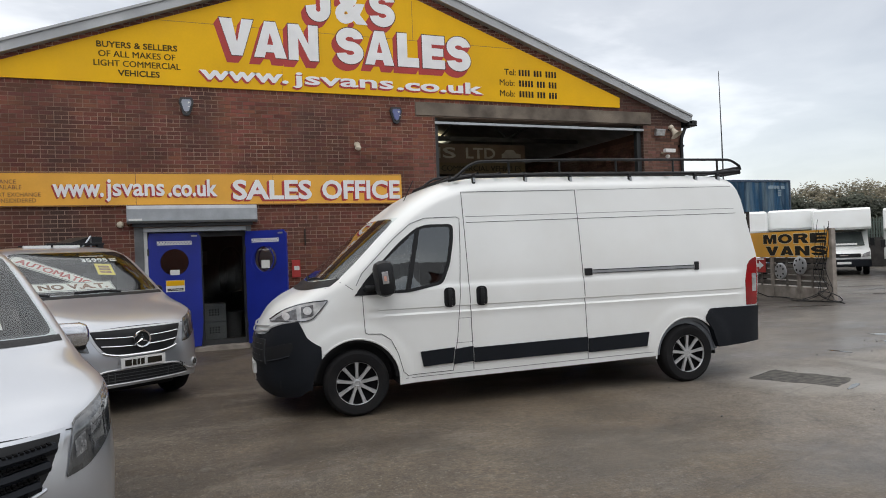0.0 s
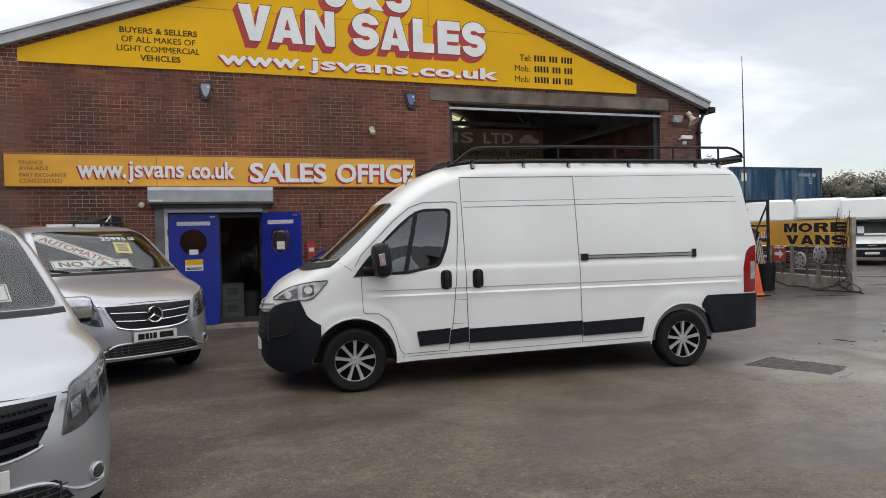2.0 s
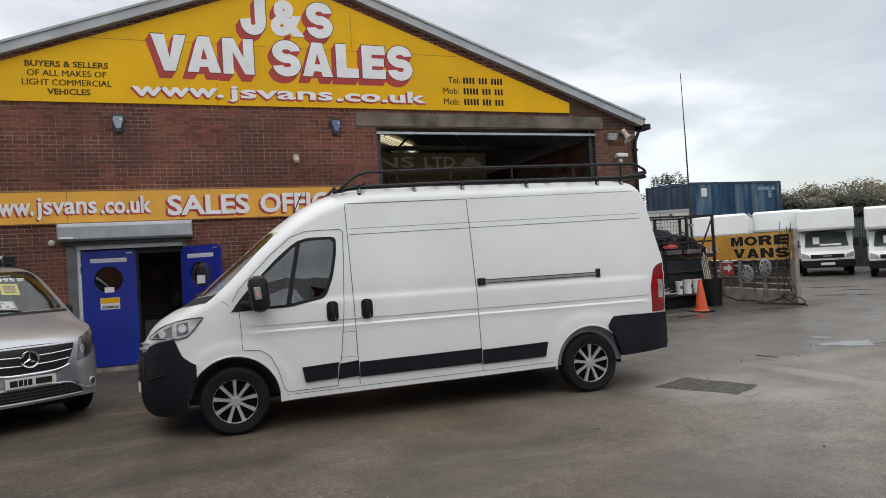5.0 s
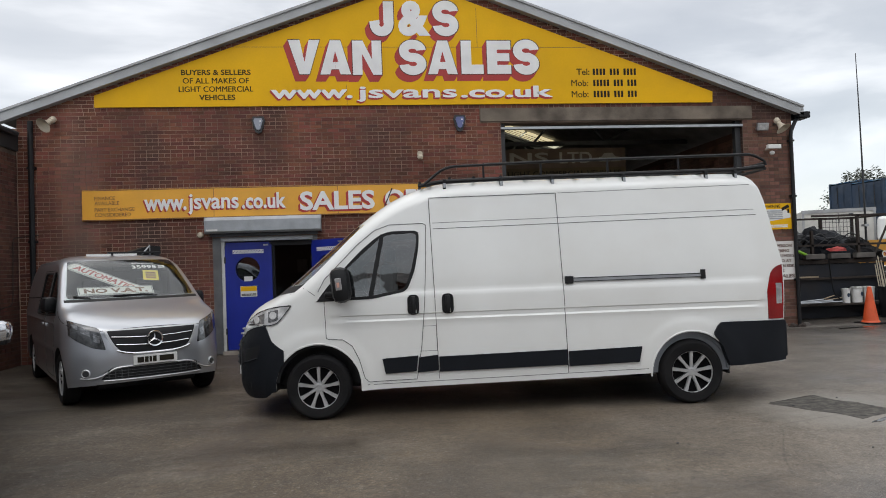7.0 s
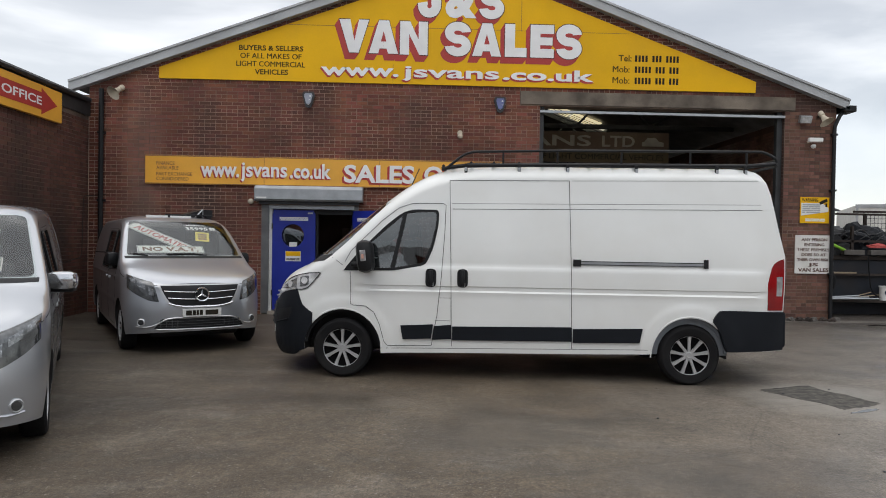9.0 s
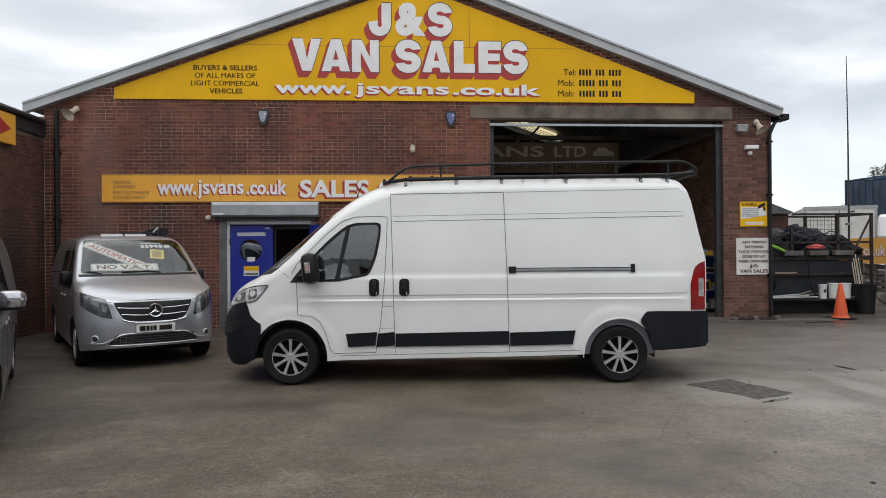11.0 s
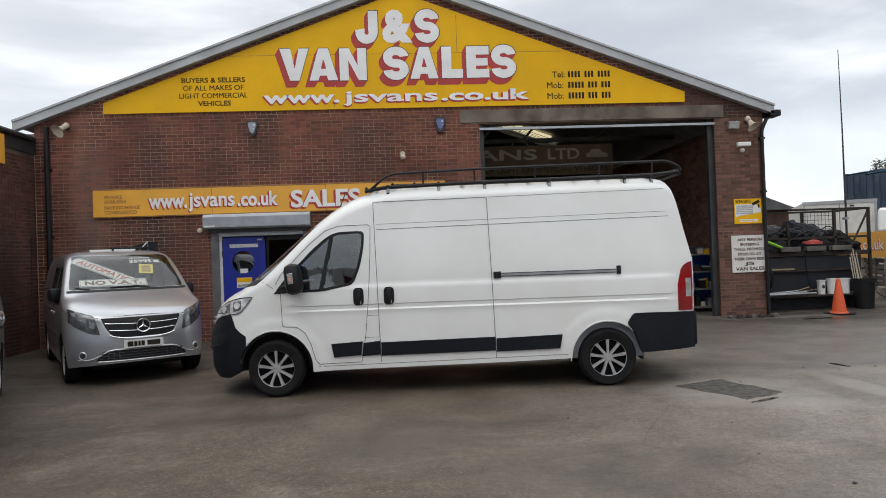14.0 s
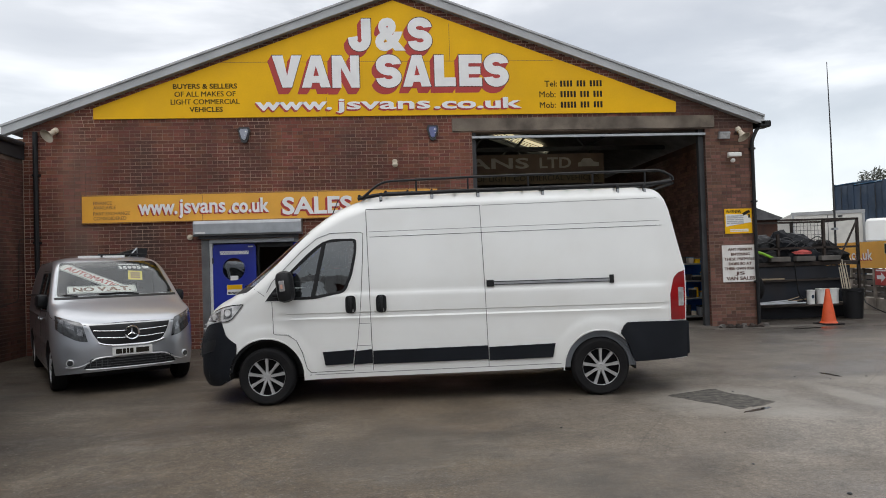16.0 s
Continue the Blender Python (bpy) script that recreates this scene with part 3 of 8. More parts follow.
simple("wall_right", bbox(X1 - 0.33, X1, 0.33, 24, 0, 4.55), m_inner, "brick side wall of the hall", "wall")
simple("wall_left", bbox(X0, X0 + 0.33, 0.33, 24, 0, 4.6), m_inner, "brick side wall of the hall", "wall")
simple("wall_back", prism(bmesh.new(), [(X0, 0), (X1, 0), (X1, 4.55), (APEX_X, 7.5), (X0, 4.6)], 24, 24.3), m_inner, "plain back wall of the hall", "wall")
simple("wall_partition", bbox(2.9, 3.05, 0.33, 24, 0.05, 6.9), m_inner, "plain partition between office and workshop", "wall")
simple("floor_workshop", bbox(3.05, X1 - 0.33, -0.02, 24, -0.1, 0.05), m_slab, "oily grey concrete workshop floor", "floor")
simple("floor_office", bbox(X0 + 0.33, 2.9, 0.33, 8.0, -0.1, 0.05), m_slab, "dark office floor", "floor")
simple("wall_office_back", bbox(X0 + 0.33, 2.9, 5.0, 5.12, 0.05, 2.7), mat("office_wall_paint", (0.16, 0.15, 0.14), 0.8), "dim painted office back wall", "wall")
simple("ceiling_office", bbox(X0 + 0.33, 2.9, 0.33, 5.12, 2.7, 2.8), mat("office_ceiling_paint", (0.4, 0.4, 0.39), 0.8), "plain office ceiling", "ceiling")


def roof():
    root = tagged(empty("roof"), "low pitched sheet roof with translucent strips, the front one added for light", "roof", kind="structure")
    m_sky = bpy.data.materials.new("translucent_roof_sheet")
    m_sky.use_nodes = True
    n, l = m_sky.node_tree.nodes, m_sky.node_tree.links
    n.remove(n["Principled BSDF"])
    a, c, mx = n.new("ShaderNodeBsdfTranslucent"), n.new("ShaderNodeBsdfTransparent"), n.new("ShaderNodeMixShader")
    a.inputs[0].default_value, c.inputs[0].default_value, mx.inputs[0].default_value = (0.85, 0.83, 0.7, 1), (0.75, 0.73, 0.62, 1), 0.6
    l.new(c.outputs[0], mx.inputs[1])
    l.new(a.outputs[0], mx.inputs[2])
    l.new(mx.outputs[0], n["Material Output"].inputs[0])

    def sheet(name, xa, xb, ya, yb, material, thick=0.1):
        bm = bmesh.new()
        prism(bm, [(xa, roof_z(xa) - thick), (xb, roof_z(xb) - thick), (xb, roof_z(xb) - 0.005), (xa, roof_z(xa) - 0.005)], ya, yb)
        part(name, bm, material, root)

    L, R = -6.27, 10.02
    for lo, hi in ((L, APEX_X), (APEX_X, R)):
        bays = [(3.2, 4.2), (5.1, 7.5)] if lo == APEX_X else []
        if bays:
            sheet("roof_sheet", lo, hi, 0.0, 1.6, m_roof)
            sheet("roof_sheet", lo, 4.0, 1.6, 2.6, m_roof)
            # this strip is out of view, added to bring daylight into the workshop
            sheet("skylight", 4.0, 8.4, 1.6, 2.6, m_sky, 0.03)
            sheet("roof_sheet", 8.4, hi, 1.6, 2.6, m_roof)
            sheet("roof_sheet", lo, hi, 2.6, 9.0, m_roof)
        else:
            sheet("roof_sheet", lo, hi, 0.0, 9.0, m_roof)
        sheet("roof_sheet", lo, hi, 10.0, 24.4, m_roof)
        x = lo
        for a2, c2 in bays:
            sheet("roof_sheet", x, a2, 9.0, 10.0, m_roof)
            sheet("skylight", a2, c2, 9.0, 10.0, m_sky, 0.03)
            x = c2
        sheet("roof_sheet", x, hi, 9.0, 10.0, m_roof)
    # grey capping along the gable
    for s in (-1, 1):
        xe = L - 0.04 if s < 0 else R + 0.04
        bm = bmesh.new()
        prism(bm, [(xe, roof_z(xe) - 0.17), (xe, roof_z(xe) + 0.03), (APEX_X, APEX_Z + 0.03), (APEX_X, APEX_Z - 0.17)], -0.16, -0.002)
        prism(bm, [(xe, roof_z(xe) + 0.0), (xe, roof_z(xe) + 0.045), (APEX_X, APEX_Z + 0.045), (APEX_X, APEX_Z + 0.0)], -0.19, 0.25)
        part("verge", bm, m_verge, root, "grey metal verge capping")
    return root


roof()


def lintel():
    bm = bbox(3.0, 8.95, -0.03, 0.012, 4.52, 4.80, 0.008)
    return simple("lintel", bm, m_lintel, "stained concrete lintel over the workshop opening", "lintel")


lintel()


def door_rail_frame():
    root = tagged(empty("workshop_door_frame"), "dark steel frame and head rail of the workshop opening", "door frame", kind="structure")
    part("jamb", bbox(8.62, 8.74, 0.10, 0.22, 0.05, 4.52), m_dark_metal, root)
    part("jamb", bbox(3.43, 3.53, 0.10, 0.22, 0.05, 4.52), m_dark_metal, root)
    part("head_rail", bbox(3.43, 8.74, -0.01, 0.08, 4.36, 4.41), m_steel, root, "grey steel head rail")
    return root


door_rail_frame()


def wing():
    """The lower brick wing that runs forward from the hall."""
    root = simple("wall_wing", bbox(X0 - 0.35, X0 - 0.014, -15, 0.0, 0, 4.06), m_mortar_dark, "lower red brick wing wall", "wall")
    g = tagged(empty("wing_roof_edge"), "dark grey fascia and gutter of the brick wing", "gutter", kind="structure")
    part("fascia", bbox(X0 - 0.35, X0 + 0.03, -15, -0.01, 4.06, 4.36), m_dark_metal, g)
    part("gutter", tube(bmesh.new(), [(X0 + 0.08, -15, 4.36), (X0 + 0.08, -0.2, 4.36)], 0.055, 8), m_dark_metal, g, smooth=True)
    part("roof_sheet", bbox(X0 - 6, X0 + 0.05, -15, -0.01, 4.365, 4.42), m_roof, g)
    simple("wall_wing_back", bbox(X0 - 6, X0 - 0.35, -15, -14.7, 0, 4.02), m_mortar, "plain end wall of the brick wing", "wall")
    return root


wing()


def opposite_building():
    """The low brick workshop across the yard, behind the walk; it shows in the panes and paint."""
    root = tagged(empty("opposite_workshop"), "low red brick workshop across the yard with a grey pitched roof", "building", kind="structure")
    part("wall", bbox(-22, 34, -34.4, -34, 0, 3.6), m_brick_far, root)
    bm = prism(bmesh.new(), [(-33.6, 3.55), (-33.6, 3.72), (-38.5, 5.9), (-38.5, 5.73)], -22.4, 34.4, "x")
    part("roof", bm, m_roof, root)
    return root


m_brick_far = mat("plain_brick", (0.17, 0.062, 0.042), 0.88, vary=0.3, scale=1.4, fine=9, bump=0.3, bump_scale=12, dirt=(0.06, 0.03, 0.022), dirt_amount=0.6)
opposite_building()


# ---- signs on the front ----
m_sign_text = mat("dark_sign_lettering", (0.085, 0.062, 0.015), 0.6, spec=0.1, vary=0.15)


def gable_sign():
    root = tagged(empty("gable_sign"), "large yellow gable sign with white red-edged lettering", "sign")
    poly = [(-4.53, 4.88), (8.06, 4.88), (8.07, 5.11), (1.78, 7.40), (-4.53, 5.11)]
    bm = prism(bmesh.new(), poly, -0.035, -0.002)
    part("board", bm, m_yellow, root)
    m = Matrix.Translation((0, -0.036, 0))
    bm = bmesh.new()
    for x0, x1, z0, z1 in ((2.99, 2.998, 6.06, 6.88), (-2.4, 5.3, 6.056, 6.063), (0.3, 0.306, 4.90, 5.3)):
        box(bm, x0, x1, -0.002, 0.0, z0, z1)
    bm.transform(m)
    part("board_joint", bm, m_brown_text, root)
    for k, (shape, x0, x1, z0, z1) in enumerate((("V", -0.83, -0.21, 5.475, 6.165), ("A", -0.21, 0.40, 5.47, 6.16), ("N", 0.44, 1.02, 5.46, 6.155), ("S", 1.38, 1.93, 5.45, 6.175), ("A", 1.96, 2.57, 5.47, 6.16),
                                                ("L", 2.65, 3.11, 5.47, 6.16), ("E", 3.19, 3.69, 5.47, 6.16), ("S", 3.74, 4.285, 5.45, 6.185), ("hook", 0.80, 1.29, 6.25, 6.96), ("S", 2.09, 2.62, 6.25, 6.985))):
        block_letter(shape, x0, x1, z0 + 0.035, z1 + 0.035, root, m)
    shaded("ampersand", "&", 1.38, 2.04, 6.285, 7.015, root, m, (-0.085, -0.13), 0.055, 8)
    shaded("lettering_www", "www.", -1.20, 0.42, 5.02, 5.20, root, m, (-0.025, -0.035), 0.03, 3)
    shaded("lettering_web", "jsvans", 0.50, 2.54, 4.945, 5.255, root, m, (-0.025, -0.035), 0.02, 3)
    shaded("lettering_ending", ".co.uk", 2.62, 4.56, 5.015, 5.255, root, m, (-0.025, -0.035), 0.03, 3)
    for i, (s, a, c) in enumerate((("BUYERS & SELLERS", -2.90, -1.57), ("OF ALL MAKES OF", -2.87, -1.61), ("LIGHT COMMERCIAL", -2.95, -1.53), ("VEHICLES", -2.57, -1.88))):
        letters("lettering_trade", s, a, c, 5.50 - i * 0.165, 5.61 - i * 0.165, m_sign_text, root, m, 0.003, 0.025)
    for i in range(3):
        letters("lettering_phone", "Tel:" if i == 0 else "Mob:", 5.08 if i == 0 else 4.96, 5.36 if i == 0 else 5.32, 5.475 - i * 0.235, 5.61 - i * 0.235, m_sign_text, root, m, 0.003, 0.015)
        glyph_blocks("phone_bar", 5.42, 6.39, 5.475 - i * 0.235, 5.61 - i * 0.235, "XXXX XXX XXXX" if i == 0 else "XXXXX XXX XXX", m_black_text, root, m, 0.003, 0.62)
    return root


def stroke_shape(path, across, along):
    """The outline of a broad brush stroke; its breadth is across where it runs upright and along where it runs level."""
    left, right = [], []
    for i, (x, z) in enumerate(path):
        a, c = path[max(i - 1, 0)], path[min(i + 1, len(path) - 1)]
        dx, dz = c[0] - a[0], c[1] - a[1]
        k = math.hypot(dx, dz)
        nx, nz = -dz / k, dx / k
        w = math.hypot(across * nx, along * nz) / 2
        left.append((x + nx * w, z + nz * w))
        right.append((x - nx * w, z - nz * w))
    return left + right[::-1]


def ellipse_at(cz, rx, rz, a):
    return 0.5 + rx * math.cos(radians(a)), cz + rz * math.sin(radians(a))


# the two sides of an S: an upper bowl and a lower bowl, each between a large and a small ellipse
S_UP, S_DOWN = range(6, 271, 12), range(78, -175, -12)
S_STROKE = ([ellipse_at(0.685, 0.5, 0.315, a) for a in S_UP] + [ellipse_at(0.315, 0.15, 0.062, a) for a in S_DOWN],
            [ellipse_at(0.685, 0.15, 0.062, a) for a in S_UP] + [ellipse_at(0.315, 0.5, 0.315, a) for a in S_DOWN])


def ribbon(left, right, depth, at):
    """A raised band between two rows of points."""
    bm = bmesh.new()
    rows = []
    for p, q in zip(left, right):
        rows.append([bm.verts.new((x, y, z)) for (x, z) in (at(*p), at(*q)) for y in (-depth, 0.0)])
    for a, c in zip(rows, rows[1:]):
        for i, j in ((0, 2), (2, 3), (3, 1), (1, 0)):
            bm.faces.new((a[i], a[j], c[j], c[i]))
    for r in (rows[0], rows[-1]):
        bm.faces.new((r[0], r[2], r[3], r[1]))
    return bm


BLOCK_LETTERS = {
    "V": [(0, 1), (0.37, 1), (0.51, 0.36), (0.66, 1), (1, 1), (0.66, 0), (0.34, 0)],
    "A": [(0, 0), (0.34, 1), (0.68, 1), (1, 0), (0.66, 0), (0.61, 0.15), (0.5, 0.15), (0.5, 0.36), (0.60, 0.36), (0.5, 0.68), (0.41, 0.36), (0.498, 0.36), (0.498, 0.15), (0.37, 0.15), (0.32, 0)],
    "N": [(0, 0), (0, 1), (0.36, 1), (0.67, 0.46), (0.67, 1), (1, 1), (1, 0), (0.70, 0), (0.33, 0.62), (0.33, 0)],
    "L": [(0, 0), (0, 1), (0.46, 1), (0.46, 0.28), (1, 0.28), (1, 0)],
    "E": [(0, 0), (0, 1), (1, 1), (1, 0.73), (0.42, 0.73), (0.42, 0.62), (0.94, 0.62), (0.94, 0.38), (0.42, 0.38), (0.42, 0.27), (1, 0.27), (1, 0)],
    "M": [(0, 0), (0, 1), (0.34, 1), (0.5, 0.45), (0.66, 1), (1, 1), (1, 0), (0.73, 0), (0.73, 0.62), (0.58, 0), (0.42, 0), (0.27, 0.62), (0.27, 0)],
    "O": [(0.5 + 0.5 * math.cos(a), 0.5 + 0.5 * math.sin(a)) for a in np.linspace(0, 2 * math.pi, 25)] + [(0.5 + 0.24 * math.cos(a), 0.5 + 0.27 * math.sin(a)) for a in np.linspace(2 * math.pi - 0.002, 0.002, 25)],
    "R": [(0, 0), (0, 1), (0.72, 1), (0.9, 0.92), (0.97, 0.74), (0.92, 0.56), (0.78, 0.45), (1, 0), (0.66, 0), (0.49, 0.4), (0.34, 0.4), (0.34, 0.6), (0.6, 0.62), (0.64, 0.72), (0.58, 0.79), (0.335, 0.79), (0.335, 0.4), (0.33, 0)],
    "hook": stroke_shape([(0.79, 1.0), (0.79, 0.7), (0.79, 0.42)] + [(0.5 + 0.29 * math.cos(radians(a)), 0.38 + 0.25 * math.sin(radians(a))) for a in range(0, -176, -16)] + [(0.21, 0.44)], 0.42, 0.27),
}


def block_letter(shape, x0, x1, z0, z1, root, m, face=None, edge=None, shadow=True):
    """One broad letter with a narrow edge, and a red block shadow to the lower left."""
    w, h = x1 - x0, z1 - z0

    def layer(name, grow, dx, dz, depth, material, label=""):
        if shape == "S":
            bm = ribbon(*S_STROKE, depth, lambda a, c: (x0 + a * w + grow * (a - 0.5) * 2 + dx, z0 + c * h + grow * (c - 0.5) * 2 + dz))
            bm.transform(m)
            return part(name, bm, material, root, label)
        bm = prism(bmesh.new(), [(x0 + a * w + grow * (a - 0.5) * 2 + dx, z0 + c * h + grow * (c - 0.5) * 2 + dz) for a, c in BLOCK_LETTERS[shape]], -depth, 0.0)
        bm.transform(m)
        return part(name, bm, material, root, label)
    if shadow:
        for k in range(12, 0, -1):
            layer("letter_shadow", 0.012, -0.085 * k / 12, -0.13 * k / 12, 0.002 + 0.0004 * (12 - k), m_red_text)
    layer("letter_edge", 0.016, 0, 0, 0.0075, edge or m_letter_edge)
    return layer("letter", 0.0, 0, 0, 0.009, face or m_white_text, "" if face else "broad white letter")


m_letter_edge = mat("dark_letter_edge", (0.09, 0.035, 0.03), 0.6, vary=0.2)


gable_sign()


def office_sign():
    root = tagged(empty("office_sign"), "long amber sales office sign over the door", "sign")
    part("board", bbox(-4.79, 2.63, -0.05, -0.001, 2.69, 3.285, 0.004), m_yellow2, root)
    m = Matrix.Translation((0, -0.051, 0))
    bm = bmesh.new()
    for z0, z1 in ((2.695, 2.71), (3.265, 3.28)):
        box(bm, -4.785, 2.625, -0.003, 0, z0, z1)
    bm.transform(m)
    part("border", bm, m_brown_text, root)
    bm = bmesh.new()
    for x in (-2.35, 0.05):
        box(bm, x, x + 0.008, -0.002, 0, 2.712, 3.262)
    bm.transform(m)
    part("board_joint", bm, m_brown_text, root)
    for i, (s, w) in enumerate((("FINANCE", 0.37), ("AVAILABLE", 0.45), ("PART EXCHANGE", 0.73), ("CONSIDIDERED", 0.66))):
        letters("lettering_finance", s, -4.56, -4.56 + w, (3.085, 2.99, 2.865, 2.765)[i], (3.155, 3.06, 2.935, 2.835)[i], m_brown_text, root, m, 0.003, 0.0)
    shaded("lettering_www", "www.", -3.65, -2.86, 2.85, 3.075, root, m, (-0.025, -0.025), 0.03, 3)
    shaded("lettering_web", "jsvans", -2.83, -1.87, 2.765, 3.165, root, m, (-0.025, -0.025), 0.02, 3)
    shaded("lettering_ending", ".co.uk", -1.81, -0.96, 2.85, 3.165, root, m, (-0.025, -0.025), 0.03, 3)
    shaded("lettering_sale", "SALES", -0.69, 0.79, 2.785, 3.165, root, m, (-0.04, -0.035), 0.03, 3)
    shaded("lettering_office", "OFFICE", 0.99, 2.59, 2.785, 3.165, root, m, (-0.04, -0.035), 0.03, 3)
    return root


office_sign()


# ---- office door ----
m_guide = mat("dull_shutter_guide", (0.17, 0.175, 0.18), 0.5, 0.5, vary=0.2, scale=3, rough_vary=0.1)
m_glass_inner = glass("inner_door_glass", (0.8, 0.82, 0.82), gloss=0.014)


def office_door():
    fr = tagged(empty("door_1"), "double blue office door with a grey steel frame", "door", kind="structure")
    part("jamb", bbox(-2.40, -2.25, 0.0, 0.16, 0.02, 2.30), m_guide, fr, "dull steel shutter guide")
    part("jamb", bbox(-0.47, -0.38, 0.0, 0.16, 0.02, 2.30), m_guide, fr, "dull steel shutter guide")
    part("head", bbox(-2.25, -0.47, 0.02, 0.16, 2.22, 2.30), m_steel, fr)
    part("frame_strip", bbox(-2.25, -2.19, 0.05, 0.15, 0.02, 2.22), mat("white_door_frame", (0.7, 0.7, 0.68), 0.5), fr, "white painted door frame")
    part("threshold", bbox(-2.25, -0.47, -0.05, 0.33, 0.0, 0.07), m_concrete, fr)

    def leaf(m, sticker, label):
        d = tagged(empty("door_leaf", m), label, "door", group="office door leaves")
        w, h, cx, cz, r = 0.90, 2.10, 0.44, 1.57, 0.245
        bm = bmesh.new()
        outer, inner = [], []
        for k in range(48):
            a = 2 * math.pi * k / 48
            c, s = math.cos(a), math.sin(a)
            f = min((w - cx if c > 0 else cx) / max(abs(c), 1e-6), (h - cz if s > 0 else cz) / max(abs(s), 1e-6))
            outer.append((cx + c * f, cz + s * f))
            inner.append((cx + c * r, cz + s * r))
        for y, flip in ((-0.045, 0), (0.0, 1)):
            vo, vi = [bm.verts.new((a, y, c)) for a, c in outer], [bm.verts.new((a, y, c)) for a, c in inner]
            for k in range(48):
                j = (k + 1) % 48
                bm.faces.new((vo[k], vo[j], vi[j], vi[k]))
        bm.verts.ensure_lookup_table()
        for base in (0, 48):
            for k in range(48):
                j = (k + 1) % 48
                bm.faces.new((bm.verts[base + k], bm.verts[base + j], bm.verts[96 + base + j], bm.verts[96 + base + k]))
        part("panel", bm, m_blue, d)
        bm = bmesh.new()
        for x, z in ((0, 0), (w, 0), (w, h), (0, h)):
            pass
        box(bm, 0.0, w, -0.044, -0.001, h - 0.001, h + 0.004)
        part("top_edge", bm, m_blue, d)
        bm = bmesh.new()
        lathe(bm, [(r - 0.004, -0.052), (r + 0.016, -0.052), (r + 0.016, -0.046), (r - 0.004, -0.046)], 40, Matrix.Rotation(radians(-90), 4, "X"), close=True)
        bm.transform(Matrix.Translation((cx, -0.0985, cz)))
        part("porthole_ring", bm, m_blue, d, smooth=True)
        bm = bmesh.new()
        lathe(bm, [(0.0, -0.003), (r, -0.003), (r, 0.003), (0, 0.003)], 40, Matrix.Rotation(radians(90), 4, "X"))
        bm.transform(Matrix.Translation((cx, -0.022, cz)))
        pane = part("porthole_glass", bm, m_glass_door, d)
        pane.visible_shadow = False
        bm = bmesh.new()
        for k in range(11):
            for r2 in range(2):
                box(bm, 0.160 + k * 0.053 + r2 * 0.026, 0.176 + k * 0.053 + r2 * 0.026, -0.051, -0.046, 1.900 + r2 * 0.026, 1.916 + r2 * 0.026)
        part("checker_tape", bm, m_blue, d, "blue and white checked tape")
        part("tape_backing", bbox(0.15, 0.745, -0.0475, -0.0455, 1.885, 1.957), m_plate, d)
        part("closer_plate", bbox(0.74, 0.84, -0.06, -0.046, 2.03, 2.06), m_steel, d)
        part("hinge", bbox(-0.015, 0.015, -0.055, -0.03, 0.3, 0.42), m_dark_metal, d)
        part("hinge", bbox(-0.015, 0.015, -0.055, -0.03, 1.7, 1.82), m_dark_metal, d)
        if sticker:
            part("paper_note", bbox(0.36, 0.52, -0.0575, -0.0535, 1.335, 1.43), m_plate, d, "small white notice")
            st = part("sticker", bbox(0.28, 0.60, -0.05, -0.046, 1.03, 1.24), m_plate, d, "yellow and white sticker")
            part("sticker_band", bbox(0.285, 0.595, -0.0525, -0.0505, 1.14, 1.236), m_yellow, st)
            bars("sticker_print", 0.30, 0.58, 1.05, 1.09, m_black_text, st, Matrix.Translation((0, -0.0505, 0)), 2, depth=0.002)
        else:
            part("paper_note", bbox(0.36, 0.54, -0.0575, -0.0535, 1.40, 1.55), m_plate, d, "small white notice")
        return d

    # glazed inner door behind the open leaf
    gd = part("inner_frame", bbox(-1.30, -1.25, 0.26, 0.31, 0.07, 2.22), m_dark_metal, fr)
    part("inner_frame", bbox(-0.52, -0.47, 0.26, 0.31, 0.07, 2.22), m_dark_metal, fr)
    part("inner_rail", bbox(-1.25, -0.52, 0.26, 0.31, 2.12, 2.22), m_dark_metal, fr)
    part("inner_rail", bbox(-1.25, -0.52, 0.26, 0.31, 0.07, 0.17), m_dark_metal, fr)
    pane = part("inner_glass", bbox(-1.25, -0.52, 0.282, 0.288, 0.17, 2.12), m_glass_inner, fr, "clear inner door glass")
    pane.visible_shadow = False

    leaf(pose(-2.185, 0.10, 0.09), True, "closed blue office door leaf with round porthole")
    leaf(pose(-0.47, 0.0, 0.09, 0, 0, -42), False, "open blue office door leaf with round porthole")
    sh = tagged(empty("roller_shutter_box"), "dented galvanised roller shutter box above the office door", "shutter box")
    bm = prism(bmesh.new(), [(0.0, 2.37), (-0.22, 2.37), (-0.25, 2.41), (-0.25, 2.62), (-0.19, 2.685), (0.0, 2.685)], -2.49, -0.29, "x")
    part("casing", bm, m_steel, sh)
    part("end_plate", prism(bmesh.new(), [(0.0, 2.36), (-0.23, 2.36), (-0.26, 2.40), (-0.26, 2.63), (-0.2, 2.69), (0.0, 2.69)], -2.50, -2.492, "x"), m_steel, sh)
    part("end_plate", prism(bmesh.new(), [(0.0, 2.36), (-0.23, 2.36), (-0.26, 2.40), (-0.26, 2.63), (-0.2, 2.69), (0.0, 2.69)], -0.288, -0.28, "x"), m_steel, sh)
    part("bottom_rail", bbox(-2.42, -0.36, -0.14, -0.06, 2.31, 2.37), m_dark_metal, sh)
    part("maker_label", bbox(-2.47, -2.25, -0.253, -0.2505, 2.415, 2.45), m_plate, sh)


office_door()


